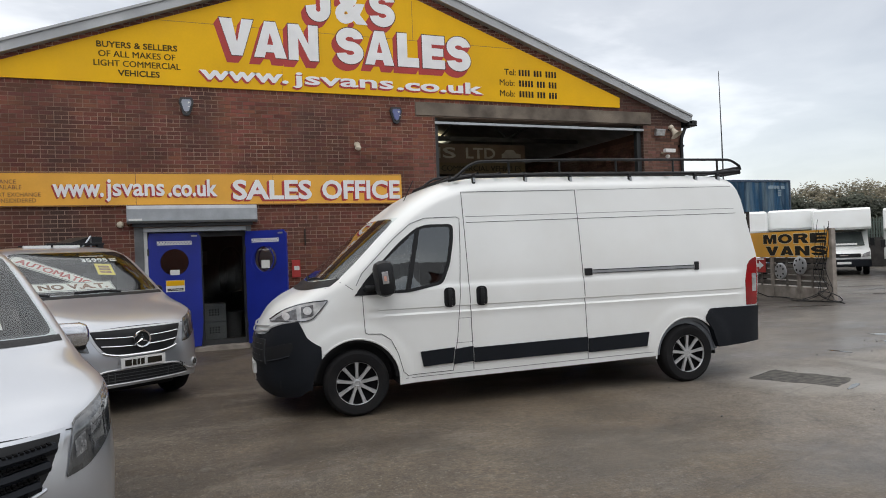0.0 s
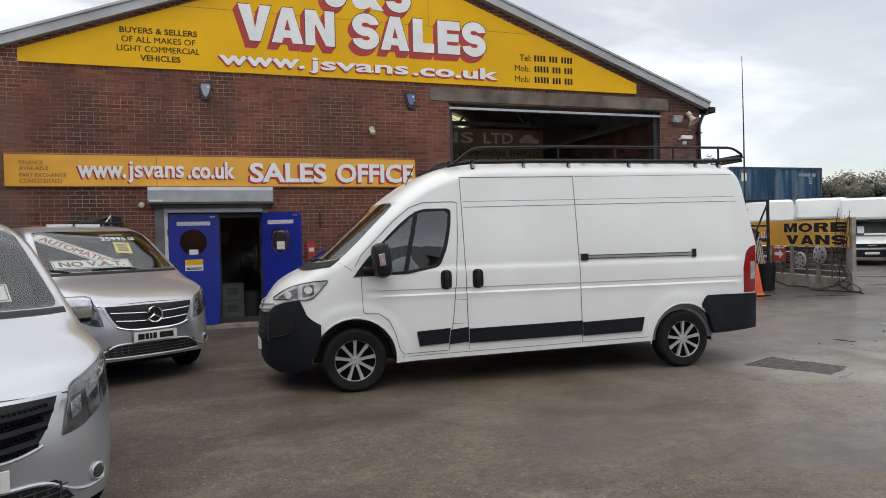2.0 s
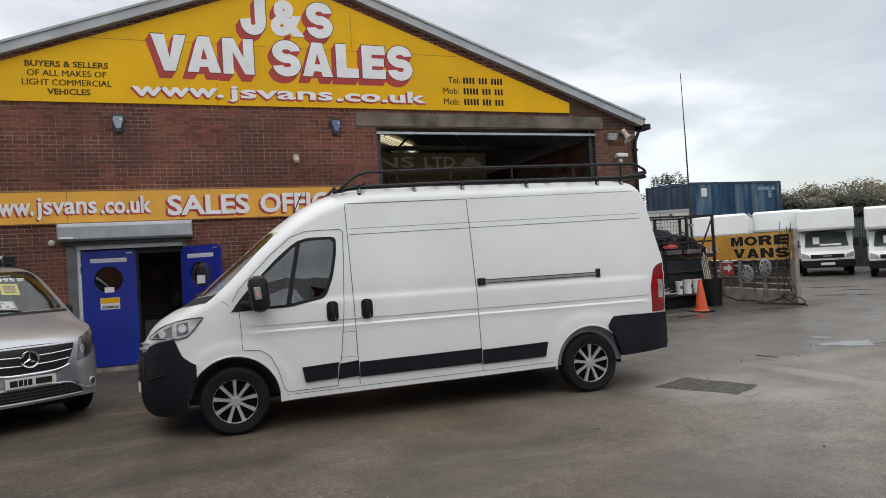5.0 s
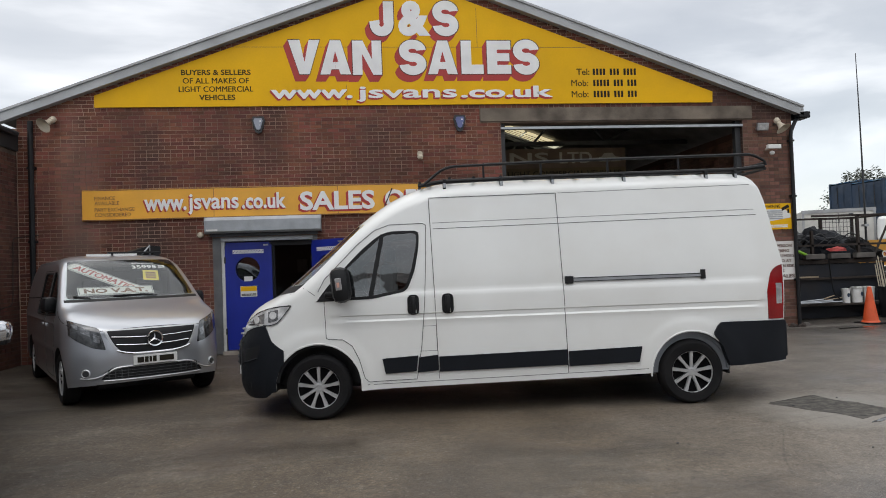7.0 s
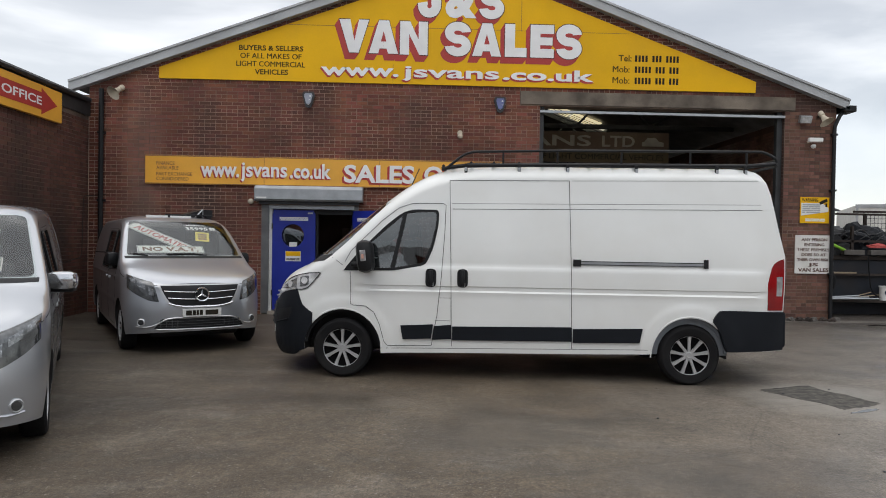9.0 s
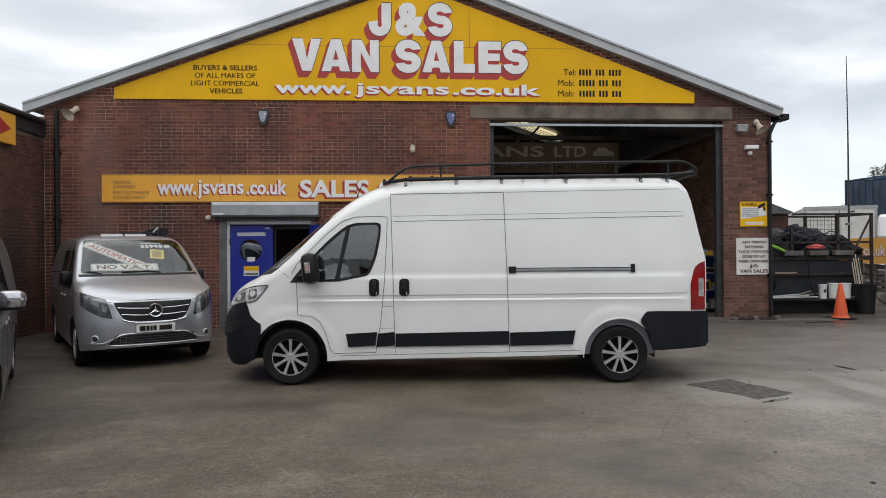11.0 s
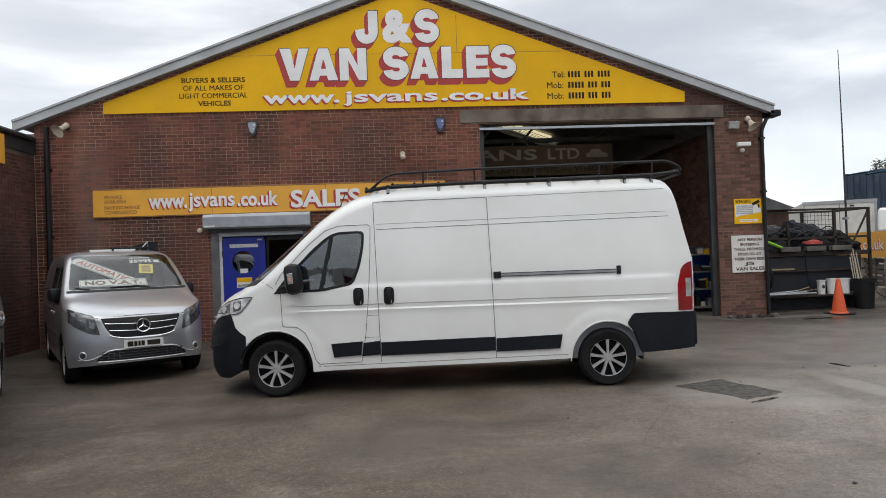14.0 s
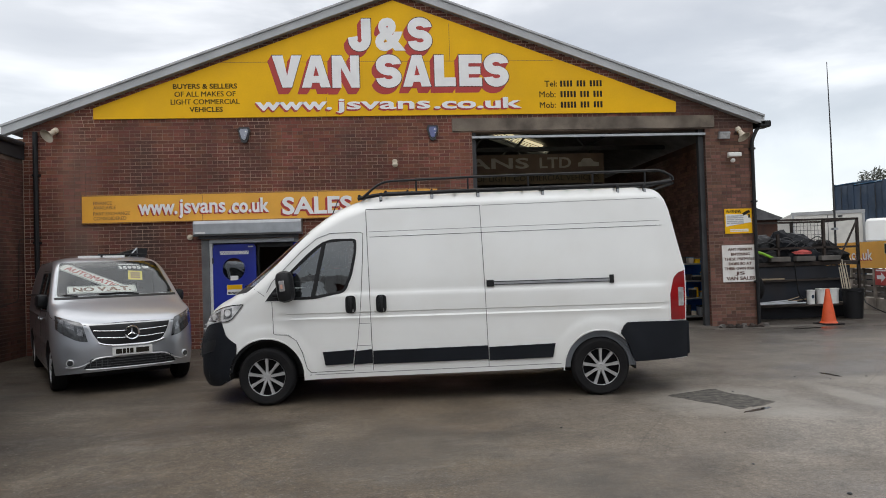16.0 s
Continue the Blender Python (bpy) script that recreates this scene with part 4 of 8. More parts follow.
def alarm_box(x, z, blue):
    root = tagged(empty("alarm_box", pose(x, 0, z)), "grey and blue hexagonal alarm box" if blue else "white and dark hexagonal alarm box", "alarm box", group="alarm boxes")
    hexa = [(-0.13, 0.10), (-0.10, 0.17), (0.10, 0.17), (0.13, 0.10), (0.06, -0.14), (0.0, -0.17), (-0.06, -0.14)]
    part("back_plate", prism(bmesh.new(), hexa, -0.06, -0.001), m_dark_metal, root)
    bm = prism(bmesh.new(), [(a * 0.68, c * 0.68 + 0.012) for a, c in hexa], -0.09, -0.06)
    part("cover", bm, mat("alarm_cover_blue", (0.12, 0.14, 0.3), 0.4) if blue else mat("alarm_cover_grey", (0.30, 0.32, 0.38), 0.4), root)
    bm = bmesh.new()
    for k in range(3):
        lathe(bm, [(0.0, -0.003), (0.018, -0.003), (0.018, 0.003), (0.0, 0.003)], 12, Matrix.Translation(((k - 1) * 0.042, -0.093, 0.07)) @ Matrix.Rotation(radians(90), 4, "X"))
    part("badge", bm, m_plate, root)


alarm_box(-1.45, 4.50, False)
alarm_box(2.57, 4.49, True)


def horn(x, z, way):
    root = tagged(empty("horn_speaker", pose(x, 0, z)), "cream horn loudspeaker on a wall bracket", "loudspeaker", group="horn speakers")
    bm = lathe(bmesh.new(), [(0.04, 0.0), (0.05, 0.04), (0.062, 0.10), (0.09, 0.15), (0.145, 0.19), (0.15, 0.195), (0.137, 0.187), (0.08, 0.14), (0.025, 0.10)], 28)
    bm.transform(Matrix.Translation((0, -0.14, 0.03)) @ Vector(way).to_track_quat("Z", "Y").to_matrix().to_4x4())
    part("horn", bm, m_cream, root, smooth=True)
    bm = lathe(bmesh.new(), [(0.0, -0.09), (0.055, -0.09), (0.06, -0.07), (0.06, 0.0), (0.045, 0.01)], 20)
    bm.transform(Matrix.Translation((0, -0.14, 0.03)) @ Vector(way).to_track_quat("Z", "Y").to_matrix().to_4x4())
    part("driver", bm, m_cream, root, smooth=True)
    part("bracket", bbox(-0.02, 0.02, -0.14, -0.001, 0.0, 0.05), m_dark_metal, root)


horn(-5.28, 4.58, (-0.35, -0.62, -0.52))
horn(9.47, 4.38, (0.25, -0.45, -0.75))


def wall_fittings():
    b = tagged(empty("bell_push_dome", pose(-2.62, 0, 2.36)), "small beige round alarm sounder", "sounder")
    part("dome", lathe(bmesh.new(), [(0.06, 0), (0.06, 0.03), (0.05, 0.06), (0.02, 0.075), (0, 0.078)], 20, Matrix.Rotation(radians(90), 4, "X")), m_cream, b, smooth=True)
    c = tagged(empty("security_camera", pose(1.73, 0, 3.82)), "small white security camera on the brick wall", "camera")
    part("arm", bbox(-0.02, 0.02, -0.10, -0.001, 0.0, 0.04), m_cream, c)
    part("base", lathe(bmesh.new(), [(0.055, 0), (0.055, 0.05), (0.0, 0.055)], 16, pose(0, -0.002, 0.06, 90)), m_cream, c, smooth=True)
    part("ball", lathe(bmesh.new(), [(0.0, -0.06), (0.045, -0.045), (0.065, 0), (0.045, 0.045), (0, 0.06)], 16, pose(0, -0.12, -0.02)), m_cream, c, smooth=True)
    c = tagged(empty("security_camera", pose(9.26, 0, 3.80)), "white bullet security camera with bracket", "camera")
    part("housing", bbox(-0.14, 0.16, -0.30, -0.21, 0.02, 0.11, 0.015), m_plate, c)
    part("arm", bbox(-0.03, 0.01, -0.22, -0.001, 0.03, 0.07), m_cream, c)
    part("ball", lathe(bmesh.new(), [(0.0, -0.05), (0.04, -0.035), (0.055, 0), (0.04, 0.035), (0, 0.05)], 16, pose(0.0, -0.2, -0.06)), m_plate, c, smooth=True)
    c = tagged(empty("floodlight", pose(9.12, 0, 4.36)), "small grey floodlight on the brick pillar", "floodlight")
    part("housing", bbox(-0.13, 0.13, -0.16, -0.08, -0.08, 0.08, 0.01, Matrix.Rotation(radians(18), 4, "X")), m_steel, c)
    part("glass", bbox(-0.11, 0.11, -0.168, -0.163, -0.06, 0.06, 0, Matrix.Rotation(radians(18), 4, "X")), m_lamp_clear, c)
    part("bracket", bbox(-0.02, 0.02, -0.09, -0.001, -0.03, 0.02), m_dark_metal, c)
    # drainpipes
    p = tagged(empty("drainpipe"), "black drainpipe in the wall corner", "drainpipe")
    part("pipe", tube(bmesh.new(), arc_path([(-5.68, -0.08, 0.05), (-5.68, -0.08, 2.4), (-5.68, -0.08, 4.62)]), 0.05, 10), m_black, p, smooth=True)
    for z in (0.9, 2.3, 3.7):
        part("clip", bbox(-5.75, -5.61, -0.10, -0.002, z, z + 0.05), m_black, p)
    p = tagged(empty("drainpipe"), "black drainpipe and gutter end at the hall corner", "drainpipe")
    part("pipe", tube(bmesh.new(), arc_path([(9.80, -0.06, 0.03), (9.80, -0.06, 4.2), (9.92, -0.06, 4.45), (10.06, 0.02, 4.55)]), 0.04, 10), m_black, p, smooth=True)
    part("hopper", bbox(9.96, 10.22, -0.16, 0.2, 4.50, 4.64, 0.02), m_black, p)
    part("gutter", bbox(10.02, 10.16, 0.2, 24, 4.56, 4.66), m_black, p)
    for z in (1.0, 2.8, 4.0):
        part("clip", bbox(9.74, 9.86, -0.09, -0.002, z, z + 0.04), m_black, p)
    # thin cable down the wing corner
    c = tagged(empty("wall_cable"), "thin grey cable clipped to the brickwork", "cable")
    part("run", tube(bmesh.new(), arc_path([(-5.6, -0.012, 2.45), (-5.945, -0.012, 2.42), (-5.945, -0.25, 2.40), (-5.945, -0.3, 1.15), (-5.945, -1.2, 1.05), (-5.945, -4.0, 1.1)], 0.15), 0.009, 6), m_rust, c)
    c = tagged(empty("wall_bolt"), "rusty iron bar fixed to the wall", "bar")
    part("bar", bbox(0.62, 0.645, -0.03, -0.001, 1.9, 2.22), m_rust, c)
    # red hose box beside the door
    h = tagged(empty("fire_point"), "small red and white fire point notice on the wall", "notice")
    part("board", bbox(0.36, 0.52, -0.03, -0.001, 1.28, 1.62), m_red_text, h)
    part("panel", bbox(0.40, 0.50, -0.033, -0.0305, 1.42, 1.5), m_plate, h)


wall_fittings()


def notices():
    r = tagged(empty("warning_sign"), "yellow camera warning sign on the brick pillar", "sign")
    part("board", bbox(9.112, 9.748, -0.022, -0.001, 2.11, 2.67), m_yellow, r)
    m = Matrix.Translation((0, -0.023, 0))
    part("panel", prism(bmesh.new(), [(9.13, 2.27), (9.73, 2.36), (9.73, 2.44), (9.60, 2.545), (9.13, 2.545)], -0.025, -0.0225), m_plate, r)
    letters("lettering_warning", "WARNING", 9.14, 9.50, 2.575, 2.645, m_black_text, r, m, 0.003, 0.01)
    bars("small_print", 9.15, 9.55, 2.33, 2.52, m_verge, r, m @ Matrix.Translation((0, -0.003, 0)), 5, depth=0.002)
    bars("small_print", 9.22, 9.66, 2.15, 2.21, m_plate, r, m, 2, depth=0.002)
    part("camera_symbol", bbox(9.53, 9.71, -0.028, -0.0255, 2.535, 2.60, 0, Matrix.Translation((9.6, 0, 2.56)) @ Matrix.Rotation(radians(-25), 4, "Y") @ Matrix.Translation((-9.6, 0, -2.56))), m_black_text, r)
    part("camera_symbol_foot", bbox(9.66, 9.70, -0.028, -0.0255, 2.46, 2.54), m_black_text, r)
    m_notice_text = mat("dark_brown_lettering", (0.10, 0.045, 0.03), 0.6, vary=0.2)
    r = tagged(empty("notice_board"), "white own-risk notice with brown lettering on the pillar", "sign")
    part("board", bbox(9.02, 9.80, -0.022, -0.001, 1.02, 1.85), m_board_white, r)
    for i, (s, a, c) in enumerate((("ANY PERSON", 9.15, 9.72), ("ENTERING", 9.22, 9.66), ("THESE PREMISES", 9.06, 9.77), ("DOES SO AT", 9.16, 9.70), ("THEIR OWN RISK", 9.06, 9.77))):
        letters("lettering_notice", s, a, c, 1.72 - i * 0.108, 1.785 - i * 0.108, m_notice_text, r, m, 0.003, 0.035)
    letters("lettering_initials", "JS", 9.30, 9.53, 1.16, 1.25, m_notice_text, r, m, 0.003, 0.03)
    letters("lettering_van_sales", "VAN SALES", 9.09, 9.76, 1.06, 1.14, m_notice_text, r, m, 0.003, 0.03)
    r = tagged(empty("wing_sign"), "amber sign with red arrow to the sales office", "sign")
    k = Matrix.Translation((X0 + 0.06, -4.82, 0)) @ Matrix.Rotation(radians(90), 4, "Z")
    bm = bbox(0.0, 3.55, -0.03, 0.055, 3.70, 4.27)
    bm.transform(k)
    part("board", bm, m_yellow2, r)
    bm = prism(bmesh.new(), [(0.3, 3.83), (2.85, 3.83), (2.85, 3.75), (3.38, 3.985), (2.85, 4.22), (2.85, 4.14), (0.3, 4.14)], -0.034, -0.031)
    bm.transform(k)
    part("arrow", bm, m_red_text, r, "faded red arrow")
    letters("lettering_wing", "SALES OFFICE", 0.6, 2.85, 3.91, 4.06, m_white_text, r, k @ Matrix.Translation((0, -0.034, 0)), 0.003, 0.015)


notices()


# ---- vehicles ----
def smooth_curve(pts):
    """A curve through the points that does not overshoot."""
    xs, ys = np.array([p[0] for p in pts], float), np.array([p[1] for p in pts], float)
    h = np.diff(xs)
    d = np.diff(ys) / h
    s = np.zeros(len(xs))
    s[0], s[-1] = d[0], d[-1]
    for i in range(1, len(xs) - 1):
        s[i] = 0 if d[i - 1] * d[i] <= 0 else 2 * d[i - 1] * d[i] / (d[i - 1] + d[i])

    def at(x):
        x = min(max(x, xs[0]), xs[-1])
        i = min(max(int(np.searchsorted(xs, x)) - 1, 0), len(h) - 1)
        t = (x - xs[i]) / h[i]
        return float((1 + 2 * t) * (1 - t) ** 2 * ys[i] + t * (1 - t) ** 2 * h[i] * s[i] + t * t * (3 - 2 * t) * ys[i + 1] + t * t * (t - 1) * h[i] * s[i + 1])
    return at


class Hull:
    """A van body: x runs from the front axle to the rear, y across, z up."""

    def __init__(self, front, rear, nose, width, top, shoulder, belt, tumble, tumble_h, low, arches, lean, p=4.0, n=2.0, creases=(), flare=0.0, tuck=0.035):
        self.front, self.rear, self.nose, self.width = front, rear, nose, width
        self.top, self.shoulder, self.low_curve = smooth_curve(top), smooth_curve(shoulder), smooth_curve(low)
        self.belt, self.tumble, self.tumble_h, self.arches, self.lean_k, self.p, self.n = belt, tumble, tumble_h, arches, lean, p, n
        self.flare, self.tuck = flare, tuck
        self.crease = smooth_curve(creases) if creases else None

    def lean(self, z):
        a, zf, zl = self.lean_k
        return a * (max(z - zf, 0) / 0.4) ** 1.5 + 0.07 * (max(zl - z, 0) / 0.2) ** 2

    def plan(self, x):
        s = (x - self.front) / self.nose
        if s <= 0:
            return 0.0
        w = self.width * ((1 - max(0.0, 1 - s) ** 2.4) ** (1 / 2.6) if s < 1 else 1.0)
        if x > self.rear - 0.3:
            w *= 1 - self.tuck * ((x - self.rear + 0.3) / 0.3) ** 2.5
        return w

    def side(self, x, z):
        k = 1.0
        if z > self.belt:
            k = 1 - self.tumble * ((z - self.belt) / self.tumble_h) ** 1.25
        elif z < 0.6:
            k = 1 - 0.03 * ((0.6 - z) / 0.4) ** 2
        w = self.plan(x - self.lean(z)) * k
        if w > 0 and self.flare:
            for cx, cz, r in self.arches:
                q = min(1.0, max(0.0, (r + 0.19 - math.hypot(x - cx, z - cz)) / 0.09))
                w += self.flare * q * q * (3 - 2 * q)
        if self.crease and w > 0:
            f = min(1, max(0, (x - 0.1) / 0.3)) * min(1, max(0, (self.rear - 0.2 - x) / 0.15))
            w += self.crease(z) * f
        return w

    def half(self, x, z):
        """Half the width of the body at x and z."""
        zs, zt = self.shoulder(x), self.top(x)
        if z <= zs:
            return self.side(x, z)
        q = min(1.0, (z - zs) / max(zt - zs, 1e-4))
        return self.side(x, zs) * max(0.0, 1 - q ** self.n) ** (1 / self.p)

    def low(self, x):
        z = self.low_curve(x)
        for cx, cz, r in self.arches:
            if abs(x - cx) < r:
                z = max(z, cz + math.sqrt(r * r - (x - cx) ** 2))
        return z

    def face(self, y, z):
        """Where the front of the body lies at y and z."""
        lo, hi = self.front, self.front + 2.6
        for k in range(261):
            x = lo + (hi - lo) * k / 260
            if z <= self.top(x) and self.half(x, z) >= abs(y):
                a, c = max(lo, x - (hi - lo) / 260), x
                for _ in range(9):
                    mid = (a + c) / 2
                    if z <= self.top(mid) and self.half(mid, z) >= abs(y):
                        c = mid
                    else:
                        a = mid
                return c
        return hi

    def stations(self):
        xs = [self.front + self.nose * (k / 16) ** 2.4 for k in range(17)]
        xs[0] = self.front + 1e-4
        for cx, cz, r in self.arches:
            xs += [cx + r * 1.0001 * math.cos(math.pi * k / 20) for k in range(21)]
        xs += list(np.arange(self.front + self.nose, self.rear - 0.3, 0.09))
        for cx, cz, r in self.arches if self.flare else ():
            xs += [cx + sg * (r + 0.04 * k) for k in range(1, 5) for sg in (-1, 1)]
        xs += [self.rear - 0.3 * (1 - k / 8) for k in range(9)]
        xs = sorted(x for x in xs if self.front < x <= self.rear)
        out = [xs[0]]
        for x in xs[1:]:
            if x - out[-1] > 1e-3:
                out.append(x)
        return out

    def build(self, rows, corner=12):
        bm = bmesh.new()
        prev = None
        ring0 = None
        for x in self.stations():
            zl, zs, zt = self.low(x), self.shoulder(x), self.top(x)
            zs = max(zs, zl + 0.01)
            zt = max(zt, zs + 0.01)
            prof = [(self.side(x, z), z) for z in (min(max(r, zl), zs) for r in rows)]
            ys = self.side(x, zs)
            for k in range(1, corner + 1):
                a = (math.pi / 2) * k / corner
                q = math.sin(a) ** (2 / self.n)
                prof.append((ys * max(0.0, math.cos(a)) ** (2 / self.p), zs + (zt - zs) * q))
            ring = [bm.verts.new((x, -y, z)) for y, z in prof] + [bm.verts.new((x, y, z)) for y, z in reversed(prof[:-1])]
            if prev:
                n = len(ring)
                for i in range(n):
                    j = (i + 1) % n
                    f = bm.faces.new((prev[i], prev[j], ring[j], ring[i]))
                    f.material_index = 1 if i == n - 1 else 0
            else:
                ring0 = ring
            prev = ring
        bm.faces.new(ring0)
        bm.faces.new(prev)
        bmesh.ops.remove_doubles(bm, verts=bm.verts, dist=2e-4)
        bmesh.ops.dissolve_degenerate(bm, edges=bm.edges, dist=1e-4)
        return bm

    def skin(self, x0, x1, lo, hi, off=0.01, back=0.03, nx=24, nz=8, sides=(-1, 1), xs=None):
        """A shell that follows the body's sides between two curves of height."""
        bm = bmesh.new()
        xs = xs or [x0 + (x1 - x0) * k / nx for k in range(nx + 1)]
        for s in sides:
            grids = []
            for o in (off, -back):
                g = []
                for x in xs:
                    a, c = lo(x), hi(x)
                    a = min(a, c - 0.002)
                    g.append([bm.verts.new((x, s * max(0.0, self.half(x, a + (c - a) * j / nz) + o), a + (c - a) * j / nz)) for j in range(nz + 1)])
                grids.append(g)
                for i in range(len(xs) - 1):
                    for j in range(nz):
                        bm.faces.new((g[i][j], g[i + 1][j], g[i + 1][j + 1], g[i][j + 1]))
            a, c = grids
            m = len(xs) - 1
            for i in range(m):
                for j in (0, nz):
                    bm.faces.new((a[i][j], a[i + 1][j], c[i + 1][j], c[i][j]))
            for j in range(nz):
                for i in (0, m):
                    bm.faces.new((a[i][j], a[i][j + 1], c[i][j + 1], c[i][j]))
        bmesh.ops.remove_doubles(bm, verts=bm.verts, dist=2e-4)
        return bm

    def patch(self, poly, off=0.006, back=0.02, s=-1, bm=None):
        """A flat-ish panel of the given outline in x and z, laid on one side."""
        bm = bm or bmesh.new()
        a = [bm.verts.new((x, s * (self.half(x, z) + off), z)) for x, z in poly]
        c = [bm.verts.new((x, s * (self.half(x, z) - back), z)) for x, z in poly]
        bm.faces.new(a)
        bm.faces.new(c)
        for i in range(len(poly)):
            j = (i + 1) % len(poly)
            bm.faces.new((a[i], a[j], c[j], c[i]))
        return bm

    def pane(self, poly, off, s):
        """One sheet of glass of the given outline, curved with the side."""
        bm = bmesh.new()
        cx, cz = sum(q[0] for q in poly) / len(poly), sum(q[1] for q in poly) / len(poly)
        rings = []
        for f in (1.0, 0.66, 0.33):
            rings.append([bm.verts.new((cx + (x - cx) * f, s * (self.half(cx + (x - cx) * f, cz + (z - cz) * f) + off), cz + (z - cz) * f)) for x, z in poly])
        mid = bm.verts.new((cx, s * (self.half(cx, cz) + off), cz))
        n = len(poly)
        for a, c in zip(rings, rings[1:]):
            for i in range(n):
                bm.faces.new((a[i], a[(i + 1) % n], c[(i + 1) % n], c[i]))
        for i in range(n):
            bm.faces.new((rings[-1][i], rings[-1][(i + 1) % n], mid))
        return bm

    def ring(self, outer, inner, off=0.006, back=0.02, s=-1):
        bm = bmesh.new()
        def row(poly, o):
            return [bm.verts.new((x, s * (self.half(x, z) + o), z)) for x, z in poly]
        oa, ia, ob, ib = row(outer, off), row(inner, off), row(outer, -back), row(inner, -back)
        for i in range(len(outer)):
            j = (i + 1) % len(outer)
            for q in ((oa[i], oa[j], ia[j], ia[i]), (ob[i], ob[j], ib[j], ib[i]), (oa[i], oa[j], ob[j], ob[i]), (ia[i], ia[j], ib[j], ib[i])):
                bm.faces.new(q)
        return bm

    def nose_skin(self, s, y0, y1, lo, hi, off, back, ny=12, nz=5):
        """A shell on the nose between two curves of height over y, on the side s."""
        def outline(v):
            return s * y0, s * y1, 0.0, 0.0
        def drop(y, v):
            a, c = lo(abs(y)), hi(abs(y))
            return -(a + (max(c, a + 0.002) - a) * v)
        return self.front_patch(outline, off, back, ny=ny, nz=nz, sag=drop)

    def line(self, pts, w=0.008, off=0.0015, s=-1, bm=None, step=0.08):
        """A narrow strip along a line on one side."""
        bm = bm or bmesh.new()
        dense = []
        for (xa, za), (xb, zb) in zip(pts, pts[1:]):
            n = max(1, int(math.hypot(xb - xa, zb - za) / step))
            dense += [(xa + (xb - xa) * k / n, za + (zb - za) * k / n) for k in range(n)]
        dense.append(pts[-1])
        rows = []
        for i, (x, z) in enumerate(dense):
            a, c = dense[max(i - 1, 0)], dense[min(i + 1, len(dense) - 1)]
            dx, dz = c[0] - a[0], c[1] - a[1]
            m = math.hypot(dx, dz) or 1
            nx, nz = -dz / m * w / 2, dx / m * w / 2
            q = []
            for sg, o in ((1, off), (-1, off), (-1, -0.004), (1, -0.004)):
                q.append(bm.verts.new((x + nx * sg, s * (self.half(x + nx * sg, z + nz * sg) + o), z + nz * sg)))
            rows.append(q)
        for a, c in zip(rows, rows[1:]):
            for i in range(4):
                j = (i + 1) % 4
                bm.faces.new((a[i], a[j], c[j], c[i]))
        return bm

    def front_patch(self, outline, off=0.006, back=0.03, bm=None, ny=10, nz=5, sag=None, single=False):
        """A panel on the nose: outline(v) gives the left and right y and the height for v from 0 to 1."""
        bm = bm or bmesh.new()
        ga, gb = [], []
        for j in range(nz + 1):
            ya, yb, z0, z1 = outline(j / nz)
            ra, rb = [], []
            for i in range(ny + 1):
                y, z = ya + (yb - ya) * i / ny, z0 + (z1 - z0) * i / ny
                if sag:
                    z -= sag(y, j / nz)
                x = self.face(y, z)
                ra.append(bm.verts.new((x - off, y, z)))
                if not single:
                    rb.append(bm.verts.new((x + back, y, z)))
            ga.append(ra)
            gb.append(rb)
        for g in (ga,) if single else (ga, gb):
            for j in range(nz):
                for i in range(ny):
                    bm.faces.new((g[j][i], g[j][i + 1], g[j + 1][i + 1], g[j + 1][i]))
        if single:
            return bm
        for j in (0, nz):
            for i in range(ny):
                bm.faces.new((ga[j][i], ga[j][i + 1], gb[j][i + 1], gb[j][i]))
        for i in (0, ny):
            for j in range(nz):
                bm.faces.new((ga[j][i], ga[j + 1][i], gb[j + 1][i], gb[j][i]))
        return bm


def carve(name, bm, cutters, materials, parent, smooth_angle=32):
    """The hull with its cabin, windows and other hollows cut out; the hollows take the last material."""
    me = bpy.data.meshes.new(name)
    bmesh.ops.recalc_face_normals(bm, faces=bm.faces)
    bm.to_mesh(me)
    bm.free()
    for mm in materials:
        me.materials.append(mm)
    for cut in cutters:
        ob = new(name, me)
        cme = bpy.data.meshes.new("hollow")
        bmesh.ops.recalc_face_normals(cut, faces=cut.faces)
        for f in cut.faces:
            f.material_index = 1
        cut.to_mesh(cme)
        cut.free()
        for mm in materials:
            cme.materials.append(mm)
        tool = new("hollow", cme)
        mod = ob.modifiers.new("cut", "BOOLEAN")
        mod.operation, mod.object, mod.solver = "DIFFERENCE", tool, "EXACT"
        deps = bpy.context.evaluated_depsgraph_get()
        deps.update()
        me = bpy.data.meshes.new_from_object(ob.evaluated_get(deps))
        bpy.data.objects.remove(ob)
        bpy.data.objects.remove(tool)
    smooth_mesh(me, smooth_angle)
    ob = new(name, me)
    ob.parent = parent
    return ob


def shrink(poly, f):
    cx, cz = sum(p[0] for p in poly) / len(poly), sum(p[1] for p in poly) / len(poly)
    out = []
    for x, z in poly:
        d = math.hypot(x - cx, z - cz)
        out.append((cx + (x - cx) * (d - f) / d, cz + (z - cz) * (d - f) / d))
    return out


def rounded(poly, r=0.05, steps=3):
    return [(p.x, p.z) for p in arc_path([(a, 0, c) for a, c in [poly[-1], *poly, poly[0]]], r, steps)[1:-1]]


